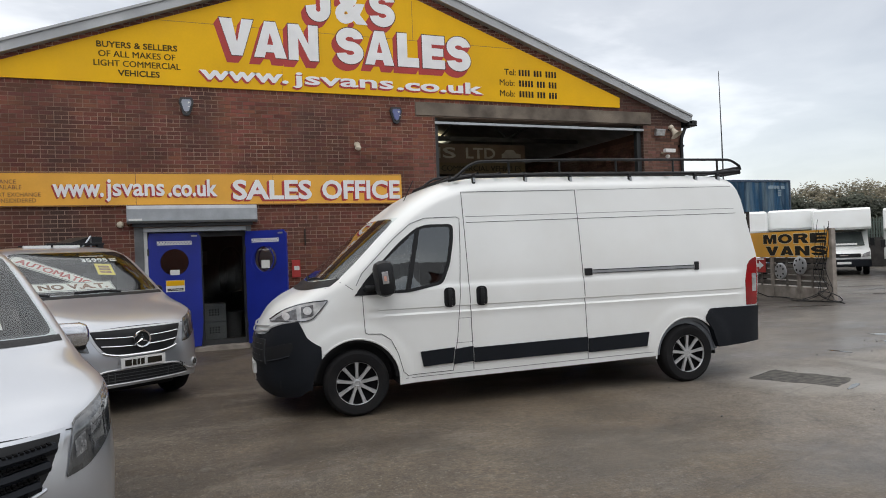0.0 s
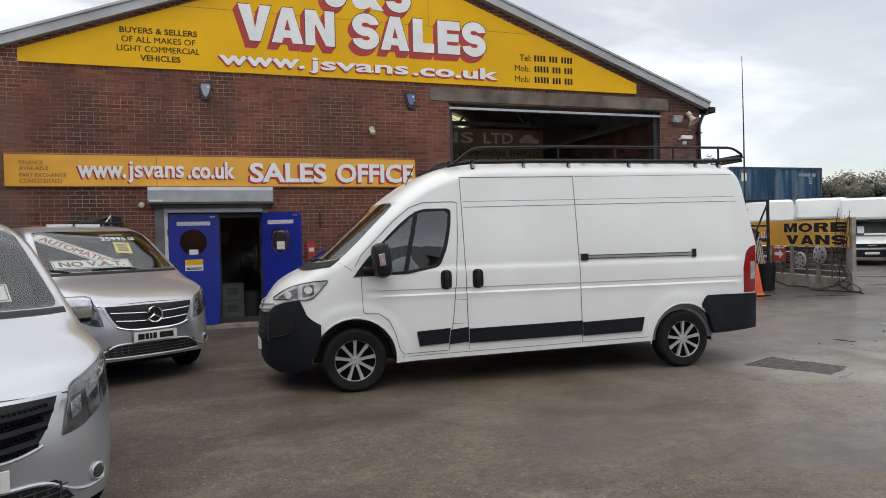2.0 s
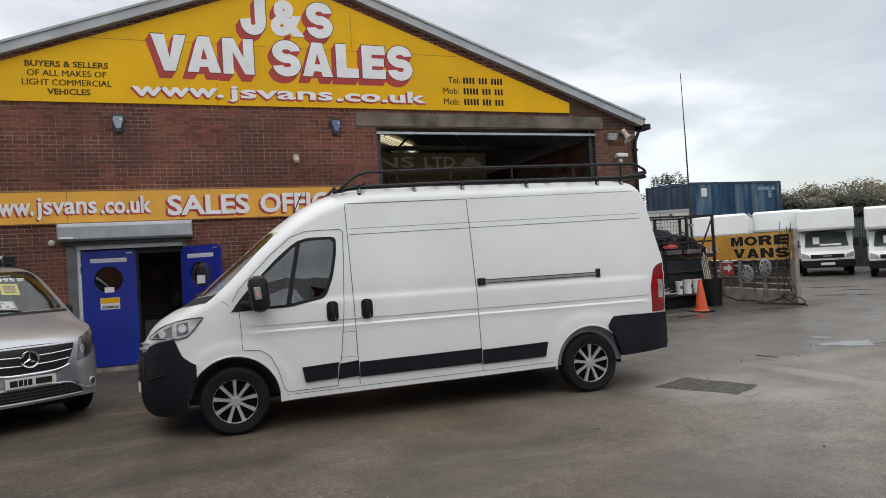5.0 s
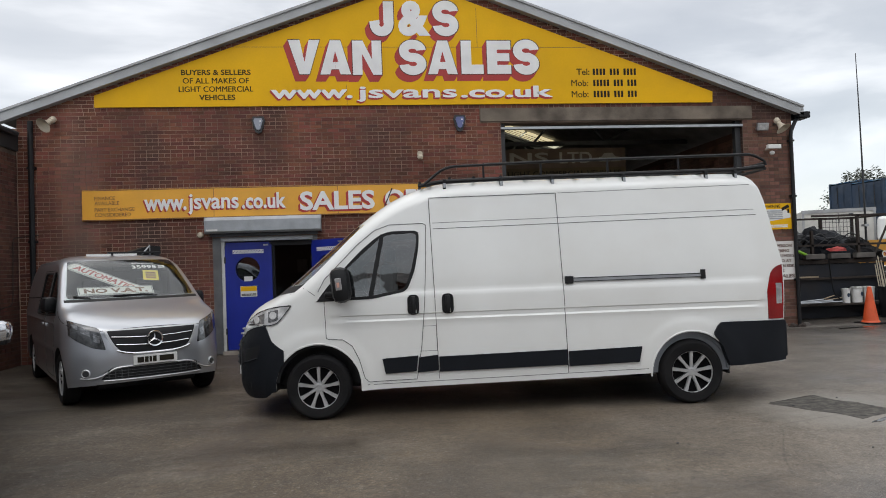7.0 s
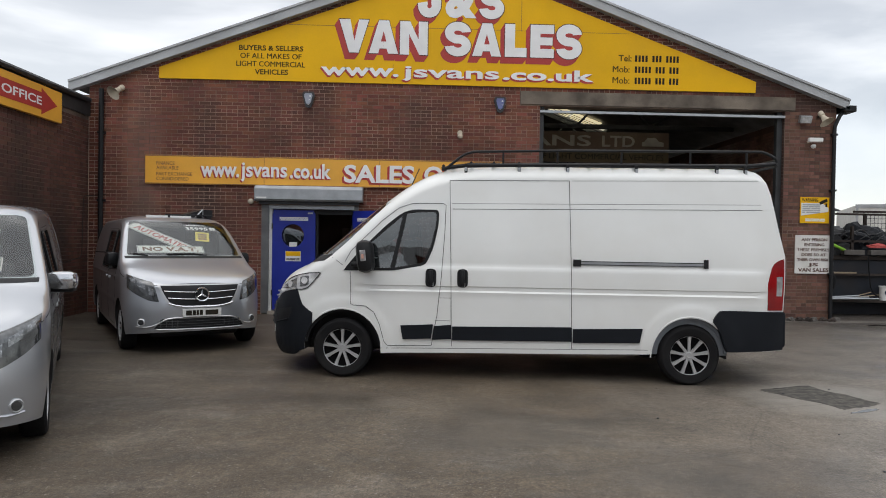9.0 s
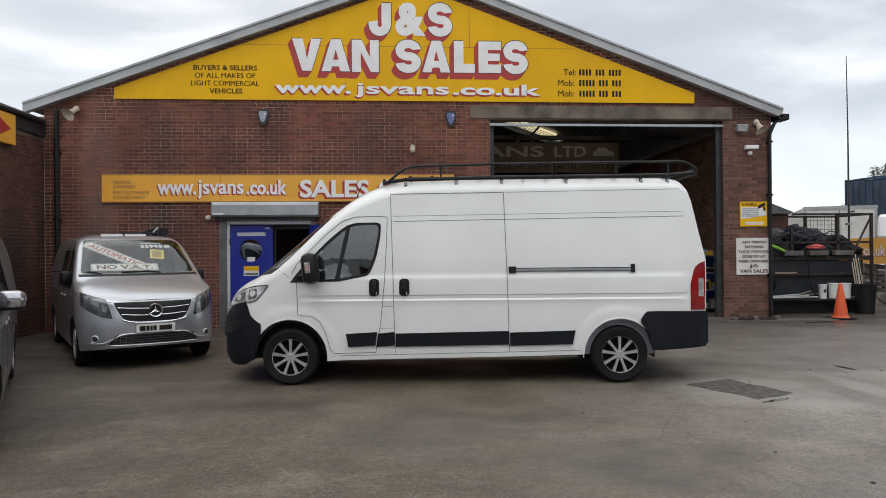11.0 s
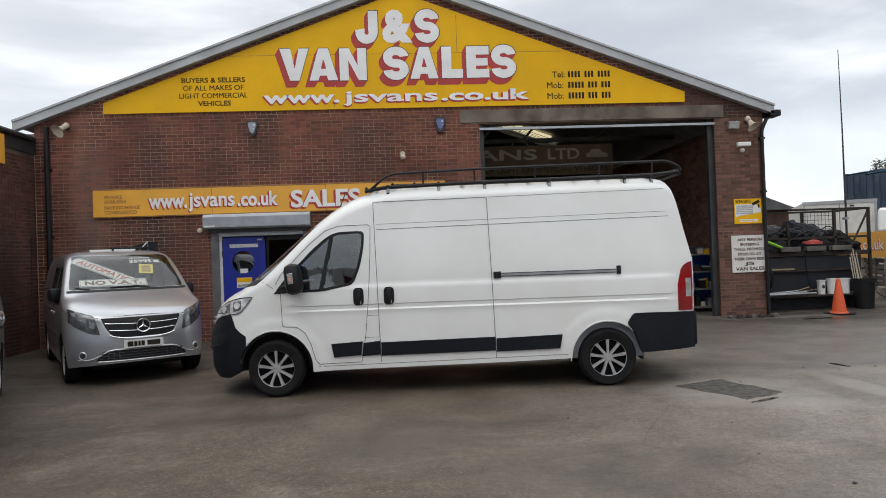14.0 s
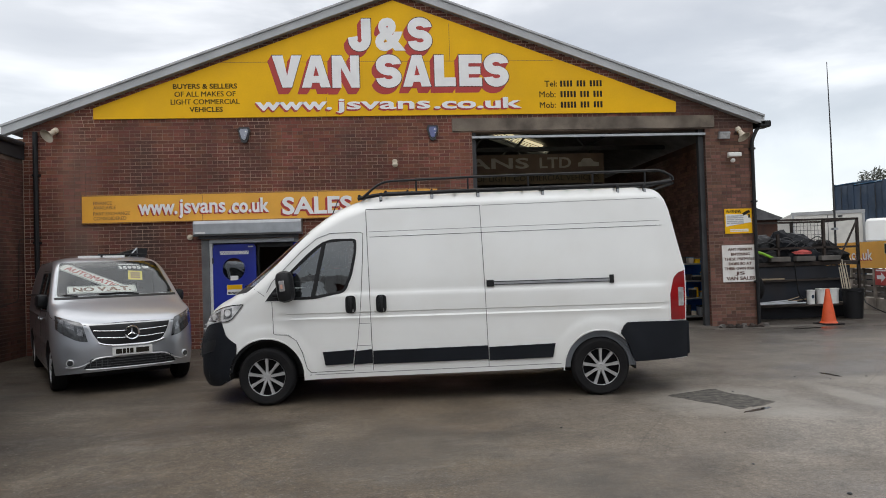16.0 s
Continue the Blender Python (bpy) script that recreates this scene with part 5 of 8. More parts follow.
def wheel(parent, x, y, r, s, spokes=9, width=0.21, rim_f=0.63):
    """A wheel with a tyre and a spoked trim; s is the side that its face looks to."""
    turn = Matrix.Translation((x, y, r)) @ Matrix.Rotation(radians(90 * s), 4, "X").inverted()
    rr = r * rim_f
    h = width / 2
    bm = lathe(bmesh.new(), [(rr * 0.98, h * 0.55), (rr, h * 0.9), (rr * 1.06, h * 0.97), (r * 0.90, h), (r * 0.97, h * 0.82), (r, h * 0.5), (r, -h * 0.5), (r * 0.97, -h * 0.85), (r * 0.9, -h),
                             (rr, -h * 0.9), (rr * 0.97, -h * 0.5)], 48, turn, close=True)
    w = part("wheel", lathe(bmesh.new(), [(0.0, h * 0.42), (rr * 0.5, h * 0.40), (rr * 0.93, h * 0.52), (rr * 0.985, h * 0.75), (rr * 0.985, -h * 0.6), (0, -h * 0.6)], 48, turn), m_pit, parent, smooth=True)
    part("tyre", bm, m_rubber, w, smooth=True)
    part("rim_edge", lathe(bmesh.new(), [(rr * 0.97, h * 0.70), (rr * 0.97, h * 0.86), (rr * 0.99, h * 0.92), (rr * 0.99, h * 0.70)], 48, turn, close=True), m_trim_silver, w, smooth=True)
    part("hub_cap", lathe(bmesh.new(), [(0, h * 0.72), (rr * 0.11, h * 0.72), (rr * 0.125, h * 0.77), (rr * 0.2, h * 0.74), (rr * 0.22, h * 0.5), (0, h * 0.5)], 24, turn), m_trim_silver, w, smooth=True)
    for k in range(spokes):
        a = 2 * math.pi * (k + 0.25) / spokes
        bm = bmesh.new()
        q = []
        for rad, wd, zz in ((rr * 0.16, 0.070, h * 0.72), (rr * 0.55, 0.060, h * 0.76), (rr * 0.965, 0.082, h * 0.82)):
            for sg in (-1, 1):
                for dz in (0, -0.022):
                    q.append(bm.verts.new((rad, sg * wd * rr * (1 if dz == 0 else 1.25), zz + dz)))
        for b0 in (0, 4):
            i = [b0, b0 + 1, b0 + 3, b0 + 2]
            for e in range(4):
                f = (e + 1) % 4
                bm.faces.new((q[i[e]], q[i[f]], q[i[f] + 4], q[i[e] + 4]))
        bm.faces.new((q[0], q[1], q[3], q[2]))
        bm.faces.new((q[8], q[9], q[11], q[10]))
        bm.transform(turn @ Matrix.Rotation(a, 4, "Z"))
        part("spoke", bm, m_trim_silver, w)
    return w


def white_van(m):
    root = tagged(empty("panel_van", m), "white high-roof panel van with black lower trims, doors shut", "van")
    hull = Hull(-1.0, 5.09, 0.88, 1.02,
                [(-1.0, 0.6), (-0.98, 0.86), (-0.9, 1.03), (-0.8, 1.155), (-0.65, 1.255), (-0.5, 1.325), (-0.40, 1.395), (0.05, 1.77), (0.48, 2.12), (0.85, 2.37), (1.1, 2.475), (1.4, 2.54), (2, 2.555),
                 (4.6, 2.555), (4.81, 2.535), (4.885, 2.48), (4.93, 2.36), (4.965, 2.18), (5.0, 1.98), (5.04, 1.78), (5.075, 1.61), (5.09, 1.53)],
                [(-1.0, 0.5), (-0.92, 0.86), (-0.8, 0.99), (-0.6, 1.11), (-0.4, 1.20), (-0.2, 1.27), (-0.05, 1.34), (0.45, 1.84), (0.75, 2.08), (1.0, 2.21), (1.3, 2.30), (1.6, 2.345), (4.6, 2.37), (4.81, 2.35), (4.885, 2.31), (4.93, 2.22), (4.965, 2.08), (5.0, 1.90), (5.04, 1.72), (5.075, 1.57), (5.09, 1.50)],
                1.15, 0.105, 1.3, [(-1.0, 0.30), (-0.78, 0.22), (-0.6, 0.235), (-0.47, 0.31), (0.4, 0.29), (0.6, 0.30), (3.4, 0.345), (4.5, 0.40), (5.09, 0.42)], [(0, 0.345, 0.455), (4.03, 0.345, 0.435)], (0.1, 0.65, 0.4),
                creases=[(0.3, 0.004), (0.98, 0.004), (1.025, 0.012), (1.045, -0.006), (1.085, -0.006), (1.095, 0.008), (1.30, 0.008), (1.335, -0.004), (1.45, 0.0), (1.95, 0.0), (2.5, 0.0)], flare=0.013, tuck=0.06)
    rows = [0.22, 0.3, 0.38, 0.46, 0.54, 0.62, 0.66, 0.7, 0.74, 0.78, 0.82, 0.86, 0.90, 0.94, 0.98, 1.005, 1.025, 1.045, 1.066, 1.085, 1.096, 1.13, 1.2, 1.27, 1.30, 1.32, 1.335, 1.37, 1.45, 1.55, 1.65, 1.75, 1.85, 1.95, 2.05, 2.15, 2.25, 2.4]
    side = [(0.0, 1.255), (0.12, 1.41), (0.30, 1.60), (0.49, 1.79), (0.67, 1.935), (0.80, 1.985), (1.12, 1.985), (1.11, 1.80), (1.06, 1.55), (0.97, 1.335), (0.60, 1.265)]
    side = rounded(side, 0.06, 3)
    inner = shrink(side, 0.035)
    cab = prism(bmesh.new(), [(-0.24, 1.36), (0.46, 1.98), (1.2, 2.05), (1.2, 0.75), (0.35, 0.85), (-0.02, 1.1)], -0.85, 0.85)
    foot = [(y, 1.40 + 0.045 * (y / 0.93) ** 2) for y in np.linspace(-0.935, 0.935, 15)]
    screen = prism(bmesh.new(), [*foot, (0.865, 1.96), (0.83, 2.03), (0.75, 2.06), (-0.75, 2.06), (-0.83, 2.03), (-0.865, 1.96)], -0.9, 0.60, "x")
    wins = prism(bmesh.new(), inner, -1.3, 1.3)
    carve("body", hull.build(rows), [cab, screen, wins], [m_white, m_interior], root)
    g = part("windscreen", hull.front_patch(lambda v: (-(0.945 - 0.095 * v), 0.945 - 0.095 * v, 1.39 + 0.68 * v, 1.39 + 0.68 * v), 0.004, 0.001, ny=26, nz=12, sag=lambda y, v: -0.045 * (1 - v) * (y / 0.93) ** 2, single=True), m_glass, root, "sloping windscreen", True)
    g.visible_shadow = False
    part("windscreen_cowl", hull.front_patch(lambda v: (-0.94, 0.94, 1.315 + 0.085 * v, 1.315 + 0.085 * v), 0.006, 0.02, ny=28, nz=3, sag=lambda y, v: -0.045 * (y / 0.93) ** 4), m_black, root, "black plastic scuttle", True)
    for s in (-1, 1):
        part("wiper", tube(bmesh.new(), [(hull.face(y, z) - 0.02, y, z) for y, z in ((s * 0.10 - 0.1, 1.42), (s * 0.3 - 0.15, 1.445), (s * 0.5 - 0.25, 1.44))], 0.009, 6), m_black, root)
        part("window_surround", hull.ring(side, inner, 0.006, 0.02, s), m_black, root, "black window surround")
        pane = part("side_window", hull.pane(shrink(side, 0.03), -0.012, s), m_glass_dark, root, "tinted cab door glass", True)
        pane.visible_shadow = False
        part("window_bar", hull.patch([(0.55, 1.27), (0.60, 1.27), (0.745, 1.96), (0.70, 1.955)], 0.003, 0.02, s), m_black, root)
        part("mirror_mount", hull.patch([(0.0, 1.255), (0.14, 1.41), (0.28, 1.57), (0.30, 1.275)], 0.009, 0.02, s), m_black, root)
        mir = part("wing_mirror", bbox(0.19, 0.385, -0.125, 0.125, -0.185, 0.185, 0.075), m_black, root, "large black door mirror", True)
        mir.matrix_basis = Matrix.Translation((0.0, s * 1.18, 1.40)) @ Matrix.Rotation(radians(-6), 4, "Y") @ Matrix.Diagonal((1, 1, 1, 1))
        part("indicator", bbox(0.245, 0.31, s * 0.131 - 0.004, s * 0.131 + 0.004, -0.05, 0.075, 0.004), m_lamp_clear, mir, "clear indicator lens")
        part("indicator_bulb", bbox(0.262, 0.288, s * 0.137 - 0.003, s * 0.137 + 0.003, -0.02, 0.03), m_lamp_orange, mir)
        part("mirror_arm", bbox(0.10, 0.30, min(s * 0.93, s * 1.1), max(s * 0.93, s * 1.1), 1.30, 1.36, 0.02), m_black, root)
        # doors and seams
        door_gap = hull.line([(0.083, 1.25), (0.098, 0.866), (0.13, 0.852), (0.27, 0.845), (0.37, 0.775), (0.44, 0.63), (0.495, 0.43), (0.54, 0.385), (1.05, 0.395)], 0.006, 0.004, s=s, step=0.03)
        hull.line([(1.05, 0.40), (1.11, 0.75), (1.155, 1.2), (1.185, 1.7), (1.195, 2.04), (1.16, 2.06), (0.80, 2.055), (0.64, 2.0), (0.44, 1.84), (0.26, 1.66), (0.09, 1.49), (0.02, 1.36)], 0.006, 0.004, s=s, bm=door_gap, step=0.03)
        part("door_gap", door_gap, m_seam, root)
        gap = hull.line([(1.285, 0.39), (1.265, 1.3), (1.235, 2.335), (2.63, 2.345), (2.66, 1.3), (2.68, 0.39)], 0.006, 0.004, s=s, step=0.03)
        part("sliding_door_gap", gap, m_seam, root)
        gap = hull.line([(1.275, 1.996), (4.84, 2.032)], 0.0055, 0.002, s=s)
        part("panel_crease", gap, m_gap, root)
        gap = hull.line([(1.27, 2.06), (4.82, 2.092)], 0.005, s=s)
        hull.line([(2.66, 2.345), (4.80, 2.37)], 0.005, s=s, bm=gap)
        hull.line([(1.13, 0.955), (1.27, 0.955), (1.275, 0.69), (1.09, 0.69)], 0.005, s=s, bm=gap)
        hull.line([(0.52, 0.355), (3.55, 0.40)], 0.006, s=s, bm=gap)
        part("panel_crease", gap, m_gap_soft, root)
        bn = hull.line([(-0.286, 1.35), (-0.306, 1.225)], 0.007, s=s)
        hull.line([(-0.142, 1.405), (-0.08, 1.37), (-0.011, 1.32)], 0.006, s=s, bm=bn)
        part("bonnet_gap", bn, m_seam, root)
        # raised lips round the wheel arches
        for cx, cz, r in hull.arches:
            bm = bmesh.new()
            a0, a1 = (10, 150) if cx < 1 else (30, 178)
            pts = [(cx + (r + 0.012) * math.cos(radians(a)), cz + (r + 0.012) * math.sin(radians(a))) for a in range(a0 - 8, a1 + 9, 6)]
            tube(bm, [(x, s * (hull.half(x, z) - 0.002), z) for x, z in pts], 0.008, 6)
            part("arch_lip", bm, m_white, root, smooth=True)
            bm = bmesh.new()
            rim = [(cx + q * math.cos(radians(a)), cz + q * math.sin(radians(a))) for q, seq in ((r + 0.004, range(4, 177, 8)), (r - 0.03, range(172, 3, -8))) for a in seq]
            prism(bm, rim, s * 0.66, s * 0.985)
            part("arch_liner", bm, m_black if cx < 1 else m_liner, root, "moulded wheel arch liner", True)
            wall = [(cx + q * math.cos(radians(a)), cz + q * math.sin(radians(a))) for q, seq in ((r - 0.002, range(0, 181, 9)), (r - 0.2 if cx < 1 else 0.356, range(180, -1, -9))) for a in seq]
            part("arch_wall", prism(bmesh.new(), wall, s * (0.70 if cx < 1 else 0.93), s * (0.73 if cx < 1 else 0.955)), m_black if cx < 1 else m_liner, root)
        for x in (1.033, 1.403):
            oval = rounded([(x - 0.062, 1.08), (x + 0.062, 1.08), (x + 0.062, 1.295), (x - 0.062, 1.295)], 0.055, 5)
            h = part("door_handle", hull.patch(oval, 0.012, 0.02, s), m_black, root, "black door handle", True)
            part("handle_bar", bbox(x - 0.026, x + 0.026, s * 1.045 - 0.014, s * 1.045 + 0.014, 1.095, 1.28, 0.012), m_black, h, smooth=True)
        # sliding rail
        rail = part("slide_rail", hull.patch([(2.70, 1.365), (4.2, 1.365), (4.2, 1.415), (2.70, 1.415)], 0.012, 0.03, s), m_steel, root, "metal sliding door rail")
        for z in (1.372, 1.408):
            part("rail_groove", hull.line([(2.72, z), (4.18, z)], 0.008, 0.0135, s), m_gap, rail)
        part("rail_end", hull.patch([(2.68, 1.35), (2.77, 1.35), (2.77, 1.43), (2.68, 1.43)], 0.022, 0.03, s), m_black, rail)
        part("rail_end", hull.patch([(4.17, 1.35), (4.22, 1.35), (4.22, 1.45), (4.17, 1.45)], 0.022, 0.03, s), m_black, rail)
        # black side mouldings
        for xa, xb, cut_a, cut_b in ((0.685, 1.067, 0.03, 0.022), (1.077, 1.279, -0.022, 0.0), (1.291, 2.674, 0.0, 0.0), (2.688, 3.485, 0.0, 0.035)):
            part("side_moulding", hull.patch([(xa + cut_a, 0.465), (xb - cut_b, 0.48), (xb, 0.645), (xa, 0.625)], 0.022, 0.02, s), m_navy_plastic, root, "black side moulding")
        lamp_hi = smooth_curve([(-0.845, 1.03), (-0.76, 1.097), (-0.67, 1.149), (-0.523, 1.196), (-0.386, 1.217), (-0.275, 1.223)])
        lamp_lo = smooth_curve([(-0.845, 1.012), (-0.727, 1.020), (-0.533, 1.017), (-0.44, 1.037), (-0.366, 1.11), (-0.275, 1.219)])
        lamp = part("headlight", hull.skin(-0.845, -0.275, lamp_lo, lamp_hi, 0.010, 0.03, 22, 6, (s,)), m_lamp_bright, root, "clear swept headlight", True)
        rim = hull.line([(x, lamp_hi(x)) for x in np.linspace(-0.845, -0.275, 16)], 0.012, 0.013, s, step=0.2)
        hull.line([(x, lamp_lo(x)) for x in np.linspace(-0.845, -0.275, 16)], 0.010, 0.013, s, bm=rim, step=0.2)
        part("lamp_rim", rim, m_lamp_dark, lamp)
        part("lamp_bezel", hull.skin(-0.79, -0.585, lambda x: lamp_lo(x) + 0.012, lambda x: lamp_hi(x) - 0.035, 0.0125, 0.0, 8, 4, (s,)), m_lamp_busy, lamp, smooth=True)
        part("lamp_bezel", hull.skin(-0.54, -0.42, lambda x: lamp_lo(x) + 0.03, lambda x: lamp_hi(x) - 0.03, 0.0125, 0.0, 6, 4, (s,)), m_lamp_busy, lamp, smooth=True)
        for cx, cz, rr in ((-0.69, 1.07, 0.038), (-0.48, 1.125, 0.042)):
            part("lamp_bulb", hull.patch([(cx + rr * math.cos(a), cz + rr * math.sin(a)) for a in np.linspace(0, 2 * math.pi, 16, endpoint=False)], 0.024, 0.01, s), m_lamp_bright, lamp)
        tail_hi = smooth_curve([(4.895, 1.19), (4.91, 1.25), (4.935, 1.361), (4.97, 1.42), (5.02, 1.457), (5.075, 1.475)])
        tail = part("tail_light", hull.skin(4.895, 5.075, lambda x: 0.885, tail_hi, 0.010, 0.03, 8, 8, (s,)), m_lamp_red, root, "red tail light", True)
        part("reverse_lens", hull.skin(4.99, 5.055, lambda x: 1.05, lambda x: 1.272, 0.0135, 0.0, 3, 4, (s,)), m_lamp_clear, tail)
    # bumpers
    fb = smooth_curve([(-1.0, 0.855), (-0.907, 0.868), (-0.838, 0.936), (-0.70, 0.992), (-0.575, 1.012), (-0.57, 1.012), (-0.537, 0.942), (-0.494, 0.847), (-0.423, 0.79), (-0.355, 0.75)])
    xs = sorted([hull.front + 1e-3 + 0.64 * (k / 26) ** 2.0 for k in range(27)] + [-0.4556, -0.4549, -0.452, -0.447, -0.44, -0.43, -0.575, -0.57, -0.537, -0.515, -0.494])
    bump = part("front_bumper", hull.skin(0, 0, hull.low, lambda x: min(fb(x), hull.top(x) - 0.004), 0.014, 0.02, nz=14, xs=xs), m_navy_plastic, root, "dark unpainted front bumper", True)
    part("grille_lip", hull.skin(-0.93, -0.60, lambda x: min(fb(x) + 0.002, hull.top(x) - 0.03), lambda x: min(fb(x) + 0.016, hull.top(x) - 0.012), 0.016, 0.01, 14, 2), m_trim_silver, bump, "silver lip under the headlights", True)
    part("lower_grille", hull.front_patch(lambda v: (-0.62 + 0.05 * v, 0.62 - 0.05 * v, 0.56 + 0.26 * v, 0.56 + 0.26 * v), 0.022, 0.02, ny=14), m_black, bump)
    bm = bmesh.new()
    for i in range(13):
        for j in range(4):
            y, z = -0.54 + i * 0.09 + (j % 2) * 0.04, 0.59 + j * 0.06
            x = hull.face(y, z) - 0.03
            box(bm, x, x + 0.02, y - 0.03, y + 0.03, z - 0.004, z + 0.004)
    tagged(part("grille_mesh", bm, m_dark_metal, bump), kind="stuff")
    for k, z in enumerate((0.875, 0.93)):
        part("chrome_strip", tube(bmesh.new(), [(hull.face(y, z + abs(y) * 0.06) - 0.02, y, z + abs(y) * 0.06) for y in np.linspace(-0.60, 0.60, 25)], 0.010, 6), m_trim_silver, bump, "silver grille bar", True)
    for s in (-1, 1):
        part("fog_recess", hull.skin(-0.945, -0.64, smooth_curve([(-0.945, 0.58), (-0.80, 0.62), (-0.68, 0.665), (-0.64, 0.74)]), smooth_curve([(-0.945, 0.72), (-0.80, 0.765), (-0.64, 0.805)]), 0.0165, 0.01, 10, 4, (s,)), m_black, bump, smooth=True)
        part("bumper_blade", tube(bmesh.new(), [(x, s * (hull.half(x, z) + 0.014), z) for x, z in ((-0.945, 0.57), (-0.87, 0.60), (-0.80, 0.622), (-0.73, 0.645), (-0.67, 0.665))], 0.011, 6), m_navy_plastic, bump, smooth=True)
        part("bumper_slot", hull.patch([(-0.86, 0.33), (-0.76, 0.33), (-0.76, 0.40), (-0.86, 0.39)], 0.017, 0.02, s), m_black, bump)
    part("number_plate", hull.front_patch(lambda v: (-0.26, 0.26, 0.42 + 0.11 * v, 0.42 + 0.11 * v), 0.03, 0.0, ny=6, nz=1), m_plate, bump)
    rb = smooth_curve([(4.28, 0.77), (4.355, 0.868), (4.47, 0.872), (5.10, 0.868)])
    rl = smooth_curve([(4.28, 0.735), (4.37, 0.60), (4.44, 0.40), (5.10, 0.435)])
    rear = part("rear_bumper", bbox(5.04, 5.145, -0.945, 0.945, 0.45, 0.86, 0.03), m_navy_plastic, root, "dark unpainted rear bumper", True)
    for s in (-1, 1):
        part("bumper_corner", hull.skin(4.28, 5.09, rl, rb, 0.03, 0.05, nx=20, nz=8, sides=(s,)), m_navy_plastic, rear, smooth=True)
    part("rear_door_seam", bbox(5.088, 5.096, -0.006, 0.006, 0.9, 1.5), m_gap, root)
    # mud flaps and chassis
    for s in (-1, 1):
        part("mud_flap", bbox(4.455, 4.475, s * 0.85 - 0.09, s * 0.85 + 0.09, 0.30, 0.5), m_black, root)
    part("underbody", bbox(-0.6, 4.3, -0.62, 0.62, 0.27, 0.42, 0.04), m_black, root)
    for x, y in ((0, -0.925), (0, 0.925), (4.03, -0.925), (4.03, 0.925)):
        wheel(root, x, y, 0.345, -1 if y < 0 else 1, rim_f=0.65)
    part("axle", tube(bmesh.new(), [(4.03, -0.8, 0.345), (4.03, 0.8, 0.345)], 0.05, 10), m_black, root)
    part("axle", tube(bmesh.new(), [(0, -0.8, 0.345), (0, 0.8, 0.345)], 0.05, 10), m_black, root)
    part("aerial", tube(bmesh.new(), [(0.70, -0.35, 2.24), (0.83, -0.40, 2.52)], 0.006, 6), m_black, root)
    # cab inside
    for y in (-0.45, 0.0, 0.45):
        sb = part("seat", bbox(0.66, 0.82, y - 0.20, y + 0.20, 0.95, 1.62, 0.05, None), m_seat, root, "dark cloth cab seat", True)
        part("headrest", bbox(0.72, 0.81, y - 0.12, y + 0.12, 1.66, 1.84, 0.035), m_seat, sb, smooth=True)
    part("dashboard", bbox(-0.1, 0.22, -0.82, 0.82, 1.1, 1.36, 0.06), m_interior, root, smooth=True)
    part("steering_wheel", lathe(bmesh.new(), [(0.18, -0.015), (0.205, -0.015), (0.205, 0.015), (0.18, 0.015)], 28, pose(0.33, 0.42, 1.42, 0, 60, 0), close=True), m_black, root, smooth=True)
    part("paperwork", bbox(-0.02, 0.2, 0.0, 0.5, 1.362, 1.372, 0.0), m_plate, root, "white papers on the dashboard")
    return root, hull


VAN_AT = pose(0.079, -5.393, 0, 0, 0, -4.65)
van_root, van_hull = white_van(VAN_AT)


def roof_rack(m):
    root = tagged(empty("roof_rack", m), "black tubular roof rack with crossbars and side rails", "roof rack")
    y = 0.82
    for s in (-1, 1):
        part("top_rail", tube(bmesh.new(), arc_path([(1.19, s * y, 2.49), (1.43, s * y, 2.685), (2.6, s * y, 2.71), (4.90, s * y, 2.72), (5.04, s * y, 2.64), (5.05, s * y, 2.59)], 0.12), 0.016, 8), m_black, root, "black top rail", True)
        part("side_rail", tube(bmesh.new(), arc_path([(1.13, s * 0.80, 2.48), (1.36, s * y, 2.52), (2.4, s * y, 2.54), (4.72, s * y, 2.55), (5.03, s * y, 2.58)], 0.1), 0.024, 8), m_black, root, "black lower rail", True)
        for x in (1.86, 2.50, 3.25, 4.05, 4.7):
            part("upright", tube(bmesh.new(), [(x, s * y, 2.54), (x, s * y, 2.71)], 0.013, 6), m_black, root)
        for x in (1.42, 2.05, 2.62, 3.42, 4.35, 4.68):
            foot = part("foot", bbox(x - 0.018, x + 0.018, s * 0.84 - 0.02, s * 0.84 + 0.02, 2.40, 2.545, 0.006), m_black, root)
            part("clamp", bbox(x - 0.014, x + 0.014, s * 0.865 - 0.006, s * 0.865 + 0.006, 2.45, 2.50, 0.003), m_steel, foot, "small bright clamp")
    for x in (1.15, 1.48, 1.75, 2.05, 2.34, 2.62, 2.9, 3.18, 3.42, 3.75, 4.05, 4.35, 4.68, 5.04):
        dz = 0.0 if x > 1.3 else -0.04
        part("crossbar", tube(bmesh.new(), [(x, -y, 2.555 + dz), (x, y, 2.555 + dz)], 0.018, 8), m_black, root, smooth=True)
    part("rear_bar", tube(bmesh.new(), [(5.045, -y, 2.62), (5.045, y, 2.62)], 0.018, 8), m_black, root, smooth=True)
    for yy in (-0.4, 0.0, 0.4):
        part("runner", tube(bmesh.new(), [(1.42, yy, 2.59), (4.7, yy, 2.59)], 0.012, 6), m_black, root)
    bm = tube(bmesh.new(), [(1.25, -y, 2.53), (1.25, y, 2.53)], 0.02, 8)
    part("wind_deflector", bm, m_black, root, smooth=True)
    return root


roof_rack(VAN_AT)


